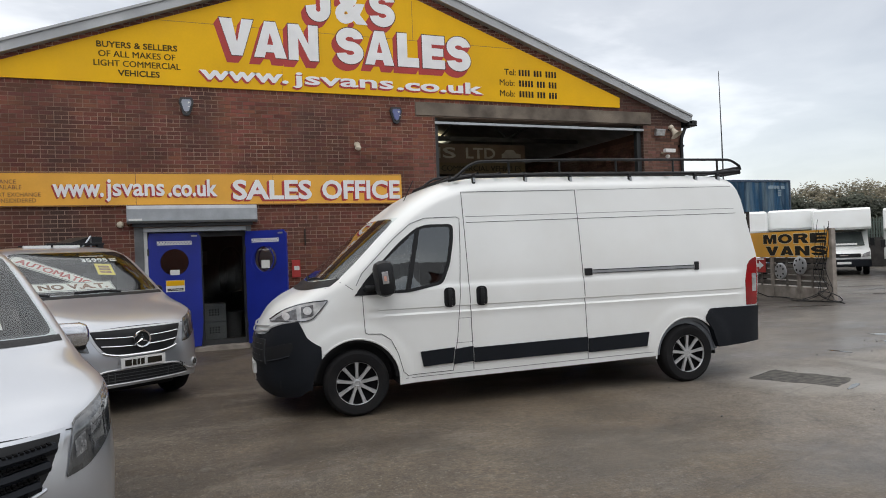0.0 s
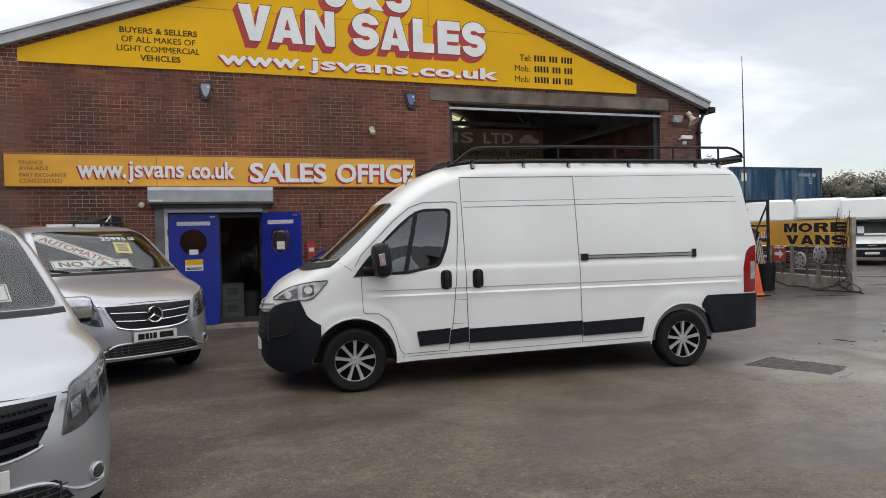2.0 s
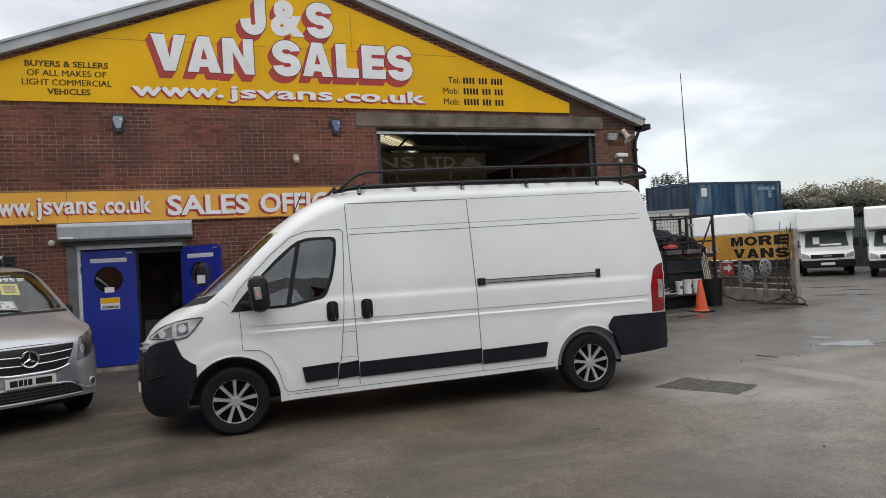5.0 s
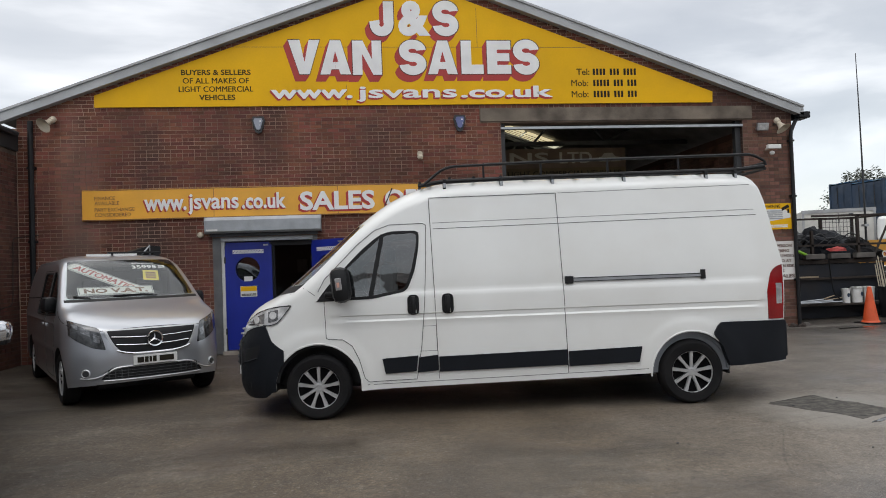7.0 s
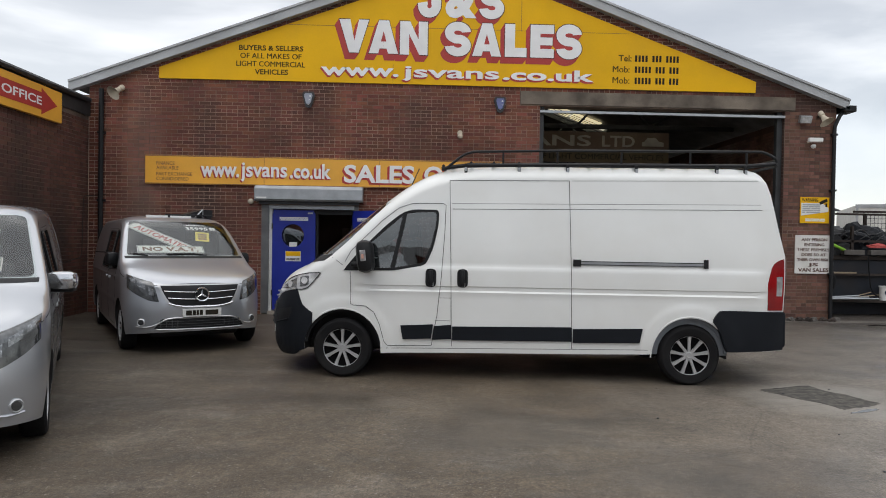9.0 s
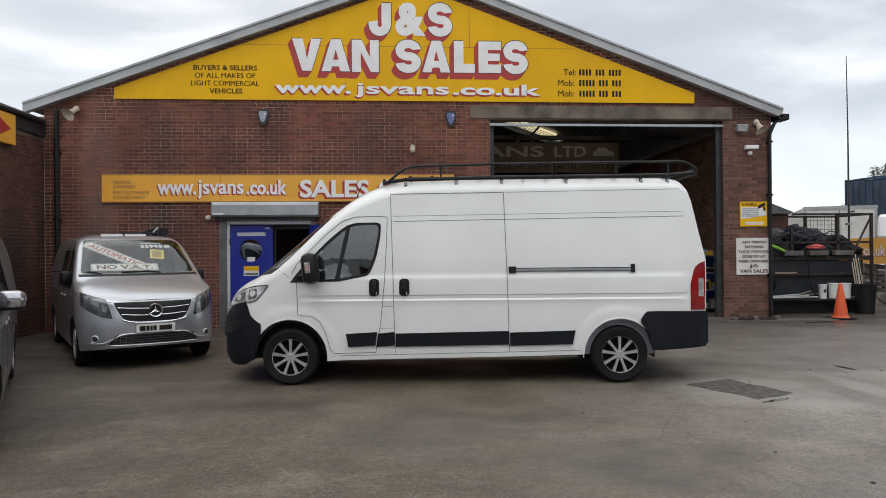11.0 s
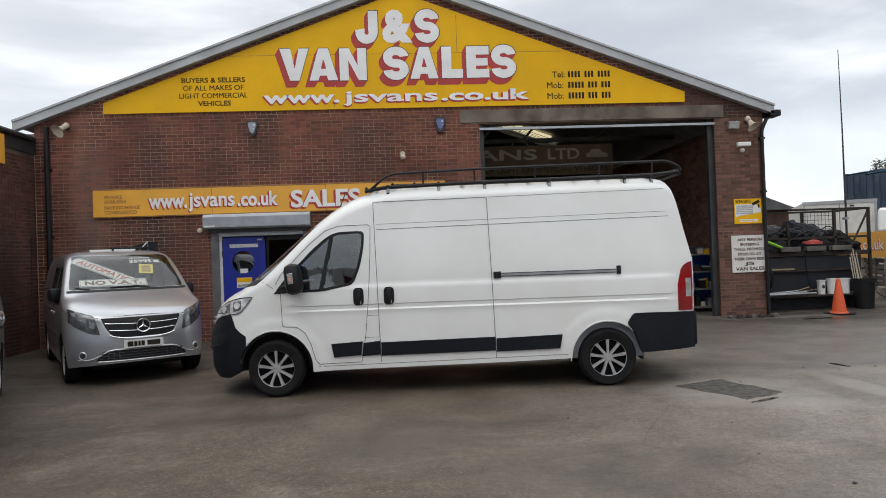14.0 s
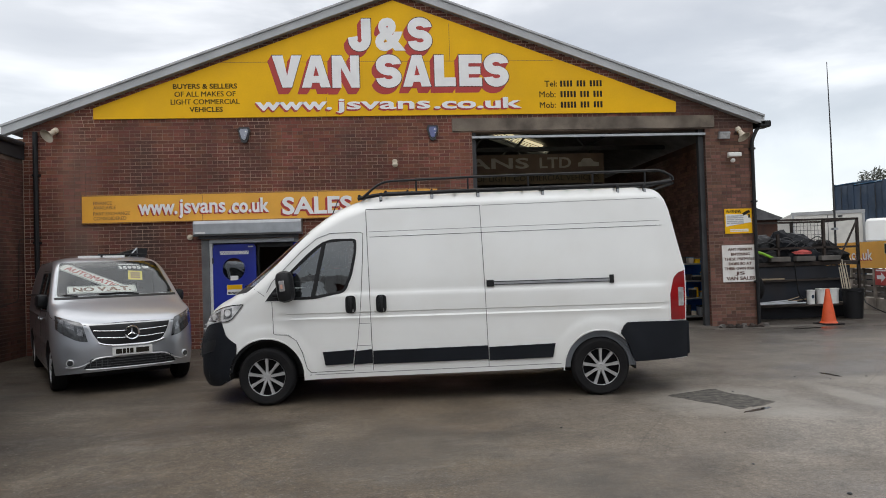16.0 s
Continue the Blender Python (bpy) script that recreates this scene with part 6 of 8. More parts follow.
def silver_van(m, chrome_grille, plate_text_seed, label):
    root = tagged(empty("silver_van", m), label, "van", group="silver vans")
    hull = Hull(-0.89, 3.95, 0.72, 0.955,
                [(-0.89, 0.62), (-0.875, 0.80), (-0.84, 0.925), (-0.72, 1.01), (-0.5, 1.10), (-0.25, 1.18), (0.0, 1.25), (0.12, 1.29), (0.2, 1.335), (0.55, 1.585), (0.95, 1.84), (1.15, 1.905), (1.5, 1.94), (3.5, 1.93), (3.82, 1.82),
                 (3.95, 1.5)],
                [(-0.89, 0.5), (-0.84, 0.84), (-0.7, 0.92), (-0.5, 1.0), (-0.25, 1.07), (0.0, 1.13), (0.2, 1.22), (0.6, 1.50), (0.95, 1.72), (1.3, 1.79), (3.5, 1.79), (3.82, 1.65), (3.95, 1.3)],
                1.02, 0.17, 0.75, [(-0.89, 0.315), (-0.6, 0.28), (-0.3, 0.25), (0.6, 0.24), (2.6, 0.26), (3.95, 0.32)], [(0, 0.335, 0.395), (3.1, 0.335, 0.385)], (0.07, 0.6, 0.36), p=5.5,
                creases=[(0.2, 0.0), (0.6, 0.0), (0.66, 0.008), (0.72, 0.0), (0.98, 0.0), (1.02, 0.01), (1.06, 0.0), (2.2, 0.0)])
    rows = [0.2, 0.27, 0.34, 0.41, 0.48, 0.55, 0.6, 0.63, 0.66, 0.69, 0.72, 0.78, 0.84, 0.9, 0.96, 0.99, 1.02, 1.04, 1.06, 1.12, 1.2, 1.28, 1.36, 1.44, 1.52, 1.6, 1.7, 1.8]
    side1 = rounded([(0.26, 1.12), (0.37, 1.30), (0.50, 1.42), (0.64, 1.52), (0.78, 1.615), (0.92, 1.68), (1.08, 1.71), (1.22, 1.71), (1.22, 1.09)], 0.03)
    side2 = rounded([(1.32, 1.09), (1.32, 1.69), (2.2, 1.70), (2.2, 1.09)], 0.08)
    cab = prism(bmesh.new(), [(0.12, 1.16), (0.50, 1.46), (0.95, 1.76), (1.3, 1.84), (3.0, 1.84), (3.0, 0.7), (0.5, 0.7), (0.42, 0.95)], -0.74, 0.74)
    screen = prism(bmesh.new(), rounded([(-0.82, 1.325), (0.82, 1.325), (0.70, 1.845), (-0.70, 1.845)], 0.06), -0.7, 1.0, "x")
    w1, w2 = prism(bmesh.new(), shrink(side1, 0.03), -1.2, 1.2), prism(bmesh.new(), shrink(side2, 0.03), -1.2, 1.2)
    carve("body", hull.build(rows), [cab, screen, w1, w2], [m_silver, m_interior], root)
    g = part("windscreen", hull.front_patch(lambda v: (-(0.834 - 0.119 * v), 0.834 - 0.119 * v, 1.315 + 0.54 * v, 1.315 + 0.54 * v), 0.003, 0.001, ny=18, nz=10, single=True), m_glass, root, "raked windscreen", True)
    g.visible_shadow = False
    part("scuttle", hull.front_patch(lambda v: (-0.85, 0.85, 1.285 + 0.035 * v, 1.285 + 0.035 * v), 0.006, 0.02, ny=16, nz=2), m_black, root, "black scuttle panel", True)
    for s in (-1, 1):
        part("wiper", tube(bmesh.new(), [(hull.face(y, z) - 0.02, y, z) for y, z in ((0.12 - s * 0.42, 1.33), (0.3 - s * 0.42, 1.355), (0.68 - s * 0.42, 1.345))], 0.010, 6), m_black, root)
        for poly in (side1, side2):
            part("window_surround", hull.ring(poly, shrink(poly, 0.03), 0.005, 0.02, s), m_black, root)
            p = part("side_window", hull.pane(shrink(poly, 0.026), -0.01, s), m_glass_privacy, root, "", True)
            p.visible_shadow = False
        low, high, wide = (-0.09, 0.11, 0.085) if chrome_grille else (-0.085, 0.085, 0.125)
        mir = part("wing_mirror", bbox(-0.10, 0.08, -wide, wide, low, high, 0.055), m_black if chrome_grille else m_mirror_cap, root,
                   "black door mirror" if chrome_grille else "bright capped door mirror", True)
        mir.matrix_basis = Matrix.Translation((0.60, s * (0.985 if chrome_grille else 1.02), 1.255)) @ Matrix.Rotation(radians(s * 14), 4, "Z")
        if not chrome_grille:
            part("mirror_base", bbox(-0.06, 0.085, -wide + 0.02, wide - 0.02, low - 0.02, low + 0.05, 0.02), m_black, mir, "black lower mirror shell", True)
        part("mirror_arm", bbox(0.57, 0.66, min(s * 0.86, s * 0.98), max(s * 0.86, s * 0.98), 1.15, 1.21, 0.015), m_black, root)
        gap = hull.line([(0.36, 1.1), (0.40, 0.75), (0.48, 0.55), (0.55, 0.30), (1.2, 0.30), (1.27, 0.6), (1.27, 1.7)], 0.008, s=s)
        hull.line([(1.29, 0.3), (1.29, 1.7)], 0.008, s=s, bm=gap)
        hull.line([(2.3, 0.3), (2.3, 1.72), (1.29, 1.72)], 0.008, s=s, bm=gap)
        part("door_gap", gap, m_gap, root)
        part("bonnet_gap", hull.line([(-0.60, 0.975), (-0.3, 1.052), (0.0, 1.122), (0.16, 1.18)], 0.007, s=s), m_gap, root)
        for x in (1.12, 1.45):
            part("door_handle", bbox(x - 0.09, x + 0.09, s * 0.955 - 0.015, s * 0.955 + 0.025, 0.955, 0.995, 0.012), m_silver, root, smooth=True)
        # lamps: a swept leaf with a slanting inner edge
        lamp_lo = smooth_curve([(0.545, 0.72), (0.65, 0.737), (0.745, 0.782), (0.83, 0.835), (0.90, 0.90)])
        lamp_hi = smooth_curve([(0.545, 0.728), (0.575, 0.86), (0.606, 0.975), (0.70, 1.01), (0.80, 1.045), (0.90, 1.085)])
        hl = part("headlight", hull.nose_skin(s, 0.545, 0.90, lamp_lo, lamp_hi, 0.008, 0.03, 14, 7), m_lamp_dark, root, "smoked clear headlight", True)
        part("lamp_inner", hull.nose_skin(s, 0.575, 0.89, lambda y: max(lamp_lo(y) + 0.02, lamp_hi(y) - 0.075 - 0.06 * (y - 0.57)), lambda y: lamp_hi(y) - 0.008, 0.0095, 0.0, 14, 4), m_lamp_mid, hl, smooth=True)
        part("reflector", hull.nose_skin(s, 0.60, 0.665, lambda y: 0.80 + 0.35 * (y - 0.60), lambda y: 0.885 + 0.5 * (y - 0.60), 0.0125, 0.0, 6, 4), m_lamp_busy, hl, "bright lamp reflector", True)
        part("reflector", hull.nose_skin(s, 0.70, 0.79, lambda y: 0.885 + 0.55 * (y - 0.70), lambda y: 0.955 + 0.5 * (y - 0.70), 0.0125, 0.0, 6, 4), m_lamp_busy, hl, "bright lamp reflector", True)
        part("lamp_facet", hull.nose_skin(s, 0.815, 0.872, lambda y: 0.965 + 0.5 * (y - 0.80), lambda y: 1.02 + 0.45 * (y - 0.80), 0.0125, 0.0, 5, 2), m_lamp_busy, hl, smooth=True)
        part("lamp_edge", hull.nose_skin(s, 0.60, 0.898, lambda y: lamp_hi(y) - 0.006, lambda y: lamp_hi(y) + 0.004, 0.006, 0.0, 14, 1), m_gap_soft, hl)
        fx = hull.face(s * 0.75, 0.44) - 0.008
        fog = part("fog_recess", hull.front_patch(lambda v, s=s: ((0.66 if s > 0 else -0.86), (0.86 if s > 0 else -0.66), 0.375 + 0.13 * v, 0.375 + 0.13 * v), -0.004, 0.02, ny=8, nz=3), m_silver, root, smooth=True)
        part("fog_light", lathe(bmesh.new(), [(0, 0.012), (0.035, 0.012), (0.045, 0.02), (0.055, 0.012), (0.055, 0.0), (0, 0)], 24, pose(fx + 0.004, s * 0.75, 0.44, 0, -90, s * -28)), m_trim_silver, fog, "round fog light", True)
        part("fog_lens", lathe(bmesh.new(), [(0, 0.016), (0.036, 0.016), (0.036, 0.0), (0, 0)], 20, pose(fx - 0.001, s * 0.75, 0.44, 0, -90, s * -28)), m_lamp_dark, fog)
    # grille between the lamps
    def grille(v):
        w = 0.29 + 0.235 * v ** 0.4
        return (-w, w, 0.668 + 0.275 * v, 0.668 + 0.275 * v)
    surround = part("grille_surround", hull.front_patch(lambda v: (-(0.31 + 0.25 * v ** 0.4), 0.31 + 0.25 * v ** 0.4, 0.645 + 0.315 * v, 0.645 + 0.315 * v), 0.010, 0.03, ny=18, nz=10), m_trim_silver if chrome_grille else m_silver, root, smooth=True)
    gr = part("grille", hull.front_patch(grille, 0.016, 0.0, ny=18, nz=10), m_black, root, "dark slatted grille", True)
    for k, z in enumerate((0.775, 0.87) if chrome_grille else (0.73, 0.81, 0.89)):
        w = 0.29 + 0.235 * ((z - 0.668) / 0.275) ** 0.4 - 0.02
        slat = part("slat", tube(bmesh.new(), [(hull.face(y, z) - 0.022, y, z - 0.05 * (1 - (y / w) ** 2) * 0.4) for y in np.linspace(-w, w, 21)], 0.008 if chrome_grille else 0.03, 6), m_chrome if chrome_grille else m_navy_plastic, gr,
                    "chrome slat" if chrome_grille else "broad dark slat", True)
    if not chrome_grille:
        bm = bmesh.new()
        for row, z in enumerate((0.70, 0.715, 0.77, 0.785, 0.85, 0.865, 0.915)):
            w = 0.29 + 0.235 * ((z - 0.668) / 0.275) ** 0.4 - 0.06
            for y in np.arange(-w, w, 0.026):
                yy = y + 0.013 * (row % 2)
                if abs(yy) > 0.11:
                    x = hull.face(yy, z) - 0.05
                    box(bm, x, x + 0.03, yy - 0.008, yy + 0.008, z - 0.005 - 0.02 * (1 - (yy / w) ** 2), z + 0.005 - 0.02 * (1 - (yy / w) ** 2))
        tagged(part("pierced_mesh", bm, m_pit, gr), kind="stuff")
    w = 0.43
    part("slat", tube(bmesh.new(), [(hull.face(y, 0.665) - 0.02, y, 0.655 + 0.05 * abs(y / w) ** 4) for y in np.linspace(-w, w, 21)], 0.012, 6), m_chrome if chrome_grille else m_silver, gr, smooth=True)
    part("bonnet_edge", tube(bmesh.new(), [(hull.face(y, 0.965 - 0.02 * (y / 0.6) ** 2) - 0.001, y, 0.965 - 0.02 * (y / 0.6) ** 2) for y in np.linspace(-0.6, 0.6, 21)], 0.004, 5), m_gap, root)
    sx = hull.face(0, 0.82) - 0.055
    em = part("round_emblem", lathe(bmesh.new(), [(0.078, 0.0), (0.078, 0.02), (0.095, 0.024), (0.10, 0.012), (0.10, 0.0)], 36, pose(sx + 0.02, 0, 0.82, 0, -90, 0), close=True), m_chrome, gr, "round chrome emblem", True)
    part("emblem_disc", lathe(bmesh.new(), [(0, 0.0), (0.08, 0.0), (0.08, 0.008), (0, 0.008)], 30, pose(sx + 0.02, 0, 0.82, 0, -90, 0)), m_black, em)
    for k in range(3):
        a = radians(90 + 120 * k)
        bm = bmesh.new()
        v = [bm.verts.new(p) for p in ((0.08, 0, 0.012), (0.0, 0.016, 0.012), (-0.012, 0, 0.012), (0.0, -0.016, 0.012), (0.0, 0, 0.026))]
        for q in ((0, 1, 4), (1, 2, 4), (2, 3, 4), (3, 0, 4), (3, 2, 1, 0)):
            bm.faces.new([v[i] for i in q])
        bm.transform(pose(sx + 0.02, 0, 0.82) @ Matrix(((0, 0, -1, 0), (0, 1, 0, 0), (1, 0, 0, 0), (0, 0, 0, 1))) @ Matrix.Rotation(a - radians(90), 4, "Z"))
        part("emblem_ray", bm, m_chrome, em)
    # lower intake and plate
    lower = part("lower_intake", hull.front_patch(lambda v: (-(0.60 - 0.10 * v), 0.60 - 0.10 * v, 0.36 + 0.13 * v, 0.36 + 0.13 * v), 0.012, 0.01, ny=16, nz=4), m_black, root, smooth=True)
    for z in (0.385, 0.42, 0.455):
        part("intake_bar", tube(bmesh.new(), [(hull.face(y, z) - 0.016, y, z) for y in np.linspace(-0.56, 0.56, 17)], 0.004, 6), m_dark_metal, lower)
    bm = bmesh.new()
    for y in np.linspace(-0.52, 0.52, 16):
        if abs(y) > 0.28:
            x = hull.face(y, 0.42) - 0.018
            box(bm, x, x + 0.02, y - 0.006, y + 0.006, 0.365, 0.475)
    tagged(part("intake_web", bm, m_dark_metal, lower), kind="stuff")
    sweep = smooth_curve([(0, 0.505), (0.35, 0.50), (0.45, 0.485), (0.53, 0.44), (0.60, 0.40), (0.70, 0.375), (0.80, 0.378), (0.86, 0.41)])
    part("lip", tube(bmesh.new(), [(hull.face(y, sweep(abs(y))) - 0.006, y, sweep(abs(y))) for y in np.linspace(-0.80, 0.80, 45)], 0.012, 6), m_trim_silver if chrome_grille else m_silver, lower, "bright lip over the intake", True)
    part("lip", tube(bmesh.new(), [(hull.face(y, 0.345) - 0.010, y, 0.345) for y in np.linspace(-0.57, 0.57, 21)], 0.010, 6), m_trim_silver if chrome_grille else m_silver, lower, smooth=True)
    px = hull.face(0, 0.57) - 0.04
    plate = part("number_plate", bbox(px, px + 0.012, -0.26, 0.26, 0.515, 0.628, 0.003), m_plate, root, "white number plate")
    mt = Matrix(((0, 1, 0, px - 0.001), (-1, 0, 0, 0), (0, 0, 1, 0), (0, 0, 0, 1)))
    bars("plate_bars", -0.22, 0.22, 0.538, 0.606, m_black_text, plate, mt, 1, depth=0.003, seed=plate_text_seed, words=7)
    # roof bits and wheels
    for x, y in ((0, -0.835), (0, 0.835), (3.1, -0.835), (3.1, 0.835)):
        wheel(root, x, y, 0.335, -1 if y < 0 else 1, 10, 0.2, 0.66)
    part("underbody", bbox(-0.5, 3.6, -0.6, 0.6, 0.2, 0.36, 0.03), m_black, root)
    for x in (0.0, 3.1):
        part("axle", tube(bmesh.new(), [(x, -0.78, 0.335), (x, 0.78, 0.335)], 0.045, 10), m_black, root)
    for y in (-0.36, 0.36):
        st = part("seat", bbox(1.05, 1.22, y - 0.23, y + 0.23, 0.75, 1.38, 0.05), m_seat, root, "dark cloth seat", True)
        part("headrest", bbox(1.1, 1.19, y - 0.13, y + 0.13, 1.41, 1.57, 0.035), m_seat, st, smooth=True)
    part("dashboard", bbox(0.30, 0.55, -0.69, 0.69, 0.9, 1.18, 0.04), m_interior, root, smooth=True)
    part("inside_mirror", bbox(0.86, 0.89, -0.13, 0.13, 1.68, 1.755, 0.01), m_black, root)
    return root, hull


def screen_plane(m, lift=0.0):
    """A plane just inside the windscreen, seen from in front: x to the viewer's right, z up the glass."""
    dx, dz = 0.80, 0.535
    k = math.hypot(dx, dz)
    ux, uz = dx / k, dz / k
    return m @ Matrix(((0, uz, ux, 0.20 + lift), (-1, 0, 0, 0), (0, -ux, uz, 1.325), (0, 0, 0, 1)))


def banner(m, x0, x1, z0, z1, turn, text, material, label):
    r = tagged(empty("window_banner"), label, "banner")
    cx, cz = (x0 + x1) / 2, (z0 + z1) / 2
    k = m @ Matrix.Translation((cx, 0, cz)) @ Matrix.Rotation(radians(turn), 4, "Y")
    w, h = (x1 - x0) / 2, (z1 - z0) / 2
    bm = bbox(-w, w, 0, 0.004, -h, h)
    bm.transform(k)
    part("card", bm, m_board_white, r)
    bm = bmesh.new()
    t = 0.01
    for a in ((-w + t, w - t, -h + t, -h + 1.8 * t), (-w + t, w - t, h - 1.8 * t, h - t), (-w + t, -w + 1.8 * t, -h + 2 * t, h - 2 * t), (w - 1.8 * t, w - t, -h + 2 * t, h - 2 * t)):
        box(bm, a[0], a[1], -0.002, 0, a[2], a[3])
    bm.transform(k)
    part("border", bm, mat("banner_border_grey", (0.10, 0.12, 0.11), 0.6) if "border" not in MATS else MATS["border"], r)
    letters("lettering", text, -w * 0.84, w * 0.84, -h * 0.56, h * 0.56, material, r, k, 0.003, 0.035)
    return r


def price_tag(m, x, z, digits):
    r = tagged(empty("price_display"), "white price figures and yellow tag inside the windscreen", "price tag")
    if digits:
        letters("figures", digits, x - 0.17 * (1 if len(digits) > 1 else 0.25), x + 0.17 * (1 if len(digits) > 1 else 0.25), z, z + 0.085, m_white_text, r, m, 0.003, 0.015)
    bars("small_figures", x + 0.2, x + 0.29, z + 0.01, z + 0.07, m_white_text, r, m, 2, depth=0.002, words=1)
    bars("heading", x - 0.16, x + 0.16, z + 0.13, z + 0.15, m_plate, r, m, 1, depth=0.002, words=3)
    bm = bbox(-0.105, 0.105, 0, 0.004, -0.13, 0.13)
    k = m @ Matrix.Translation((x + 0.05, 0, z - 0.18)) @ Matrix.Rotation(radians(8), 4, "Y")
    bm.transform(k)
    part("tag", bm, mat("yellow_tag", (0.72, 0.58, 0.08), 0.6), r, "yellow paper tag")
    bars("tag_print", -0.07, 0.07, -0.09, 0.08, m_brown_text, r, k, 3, depth=0.002)
    return r


S1 = pose(-2.558, -4.085, 0, 0, 0, 119.7)
silver_van(S1, True, 3, "silver van with chrome slatted grille and window banners")
SP = screen_plane(S1, 0.075)
banner(screen_plane(S1, 0.05), -0.66, 0.30, 0.07, 0.26, 1, "NO V.A.T.", m_brown_text, "white no-VAT banner along the windscreen base")
banner(SP, -0.80, 0.24, 0.40, 0.60, 41, "AUTOMATIC", m_red_text, "white automatic banner laid slantwise inside the windscreen")
price_tag(SP, 0.30, 0.70, "35995")

S2 = pose(-3.118, -8.911, -0.075, 0, -2, 115.4)
silver_van(S2, False, 8, "silver van with plain dark grille and chrome mirrors")
SP2 = screen_plane(S2, 0.075)
banner(SP2, -0.60, 0.56, 0.08, 0.27, 0, "AUTOMATIC", m_red_text, "white automatic banner along the windscreen base")
price_tag(SP2, 0.22, 0.62, "5")


def ladder_bits():
    """Roof bars and a ladder stand carried on the chrome-grilled van."""
    r = tagged(empty("roof_bars", S1), "dark roof bars with white end caps on the silver van", "roof bars")
    for x in (1.35, 2.3):
        part("bar", bbox(x, x + 0.07, -0.66, 0.10, 1.955, 1.985, 0.01), m_black, r)
        for y in (-0.6, 0.05):
            part("foot", bbox(x, x + 0.07, y - 0.04, y + 0.04, 1.87, 1.957), m_black, r)
    for y0, y1 in ((-0.30, 0.03), (0.07, 0.40)):
        strip = part("white_strip", bbox(1.31, 1.345, y0, y1, 1.925, 1.955), m_plate, r, "white strip lamp along the roof")
        part("strip_foot", bbox(1.32, 1.34, y0 + 0.02, y0 + 0.06, 1.87, 1.945), m_black, strip)
    part("ladder_arm", tube(bmesh.new(), [(1.4, -0.36, 1.90), (1.5, -0.53, 2.08), (1.52, -0.54, 1.92)], 0.013, 6), m_steel, r)
    part("roller", prism(bmesh.new(), [(-0.70, 1.95), (-0.70, 2.07), (-0.54, 2.08), (-0.25, 1.985), (-0.25, 1.95)], 1.52, 2.2, "x"), m_black, r)


ladder_bits()


# ---- inside the hall ----
m_dull_text = mat("dusty_lettering", (0.42, 0.39, 0.35), 0.8, vary=0.2)


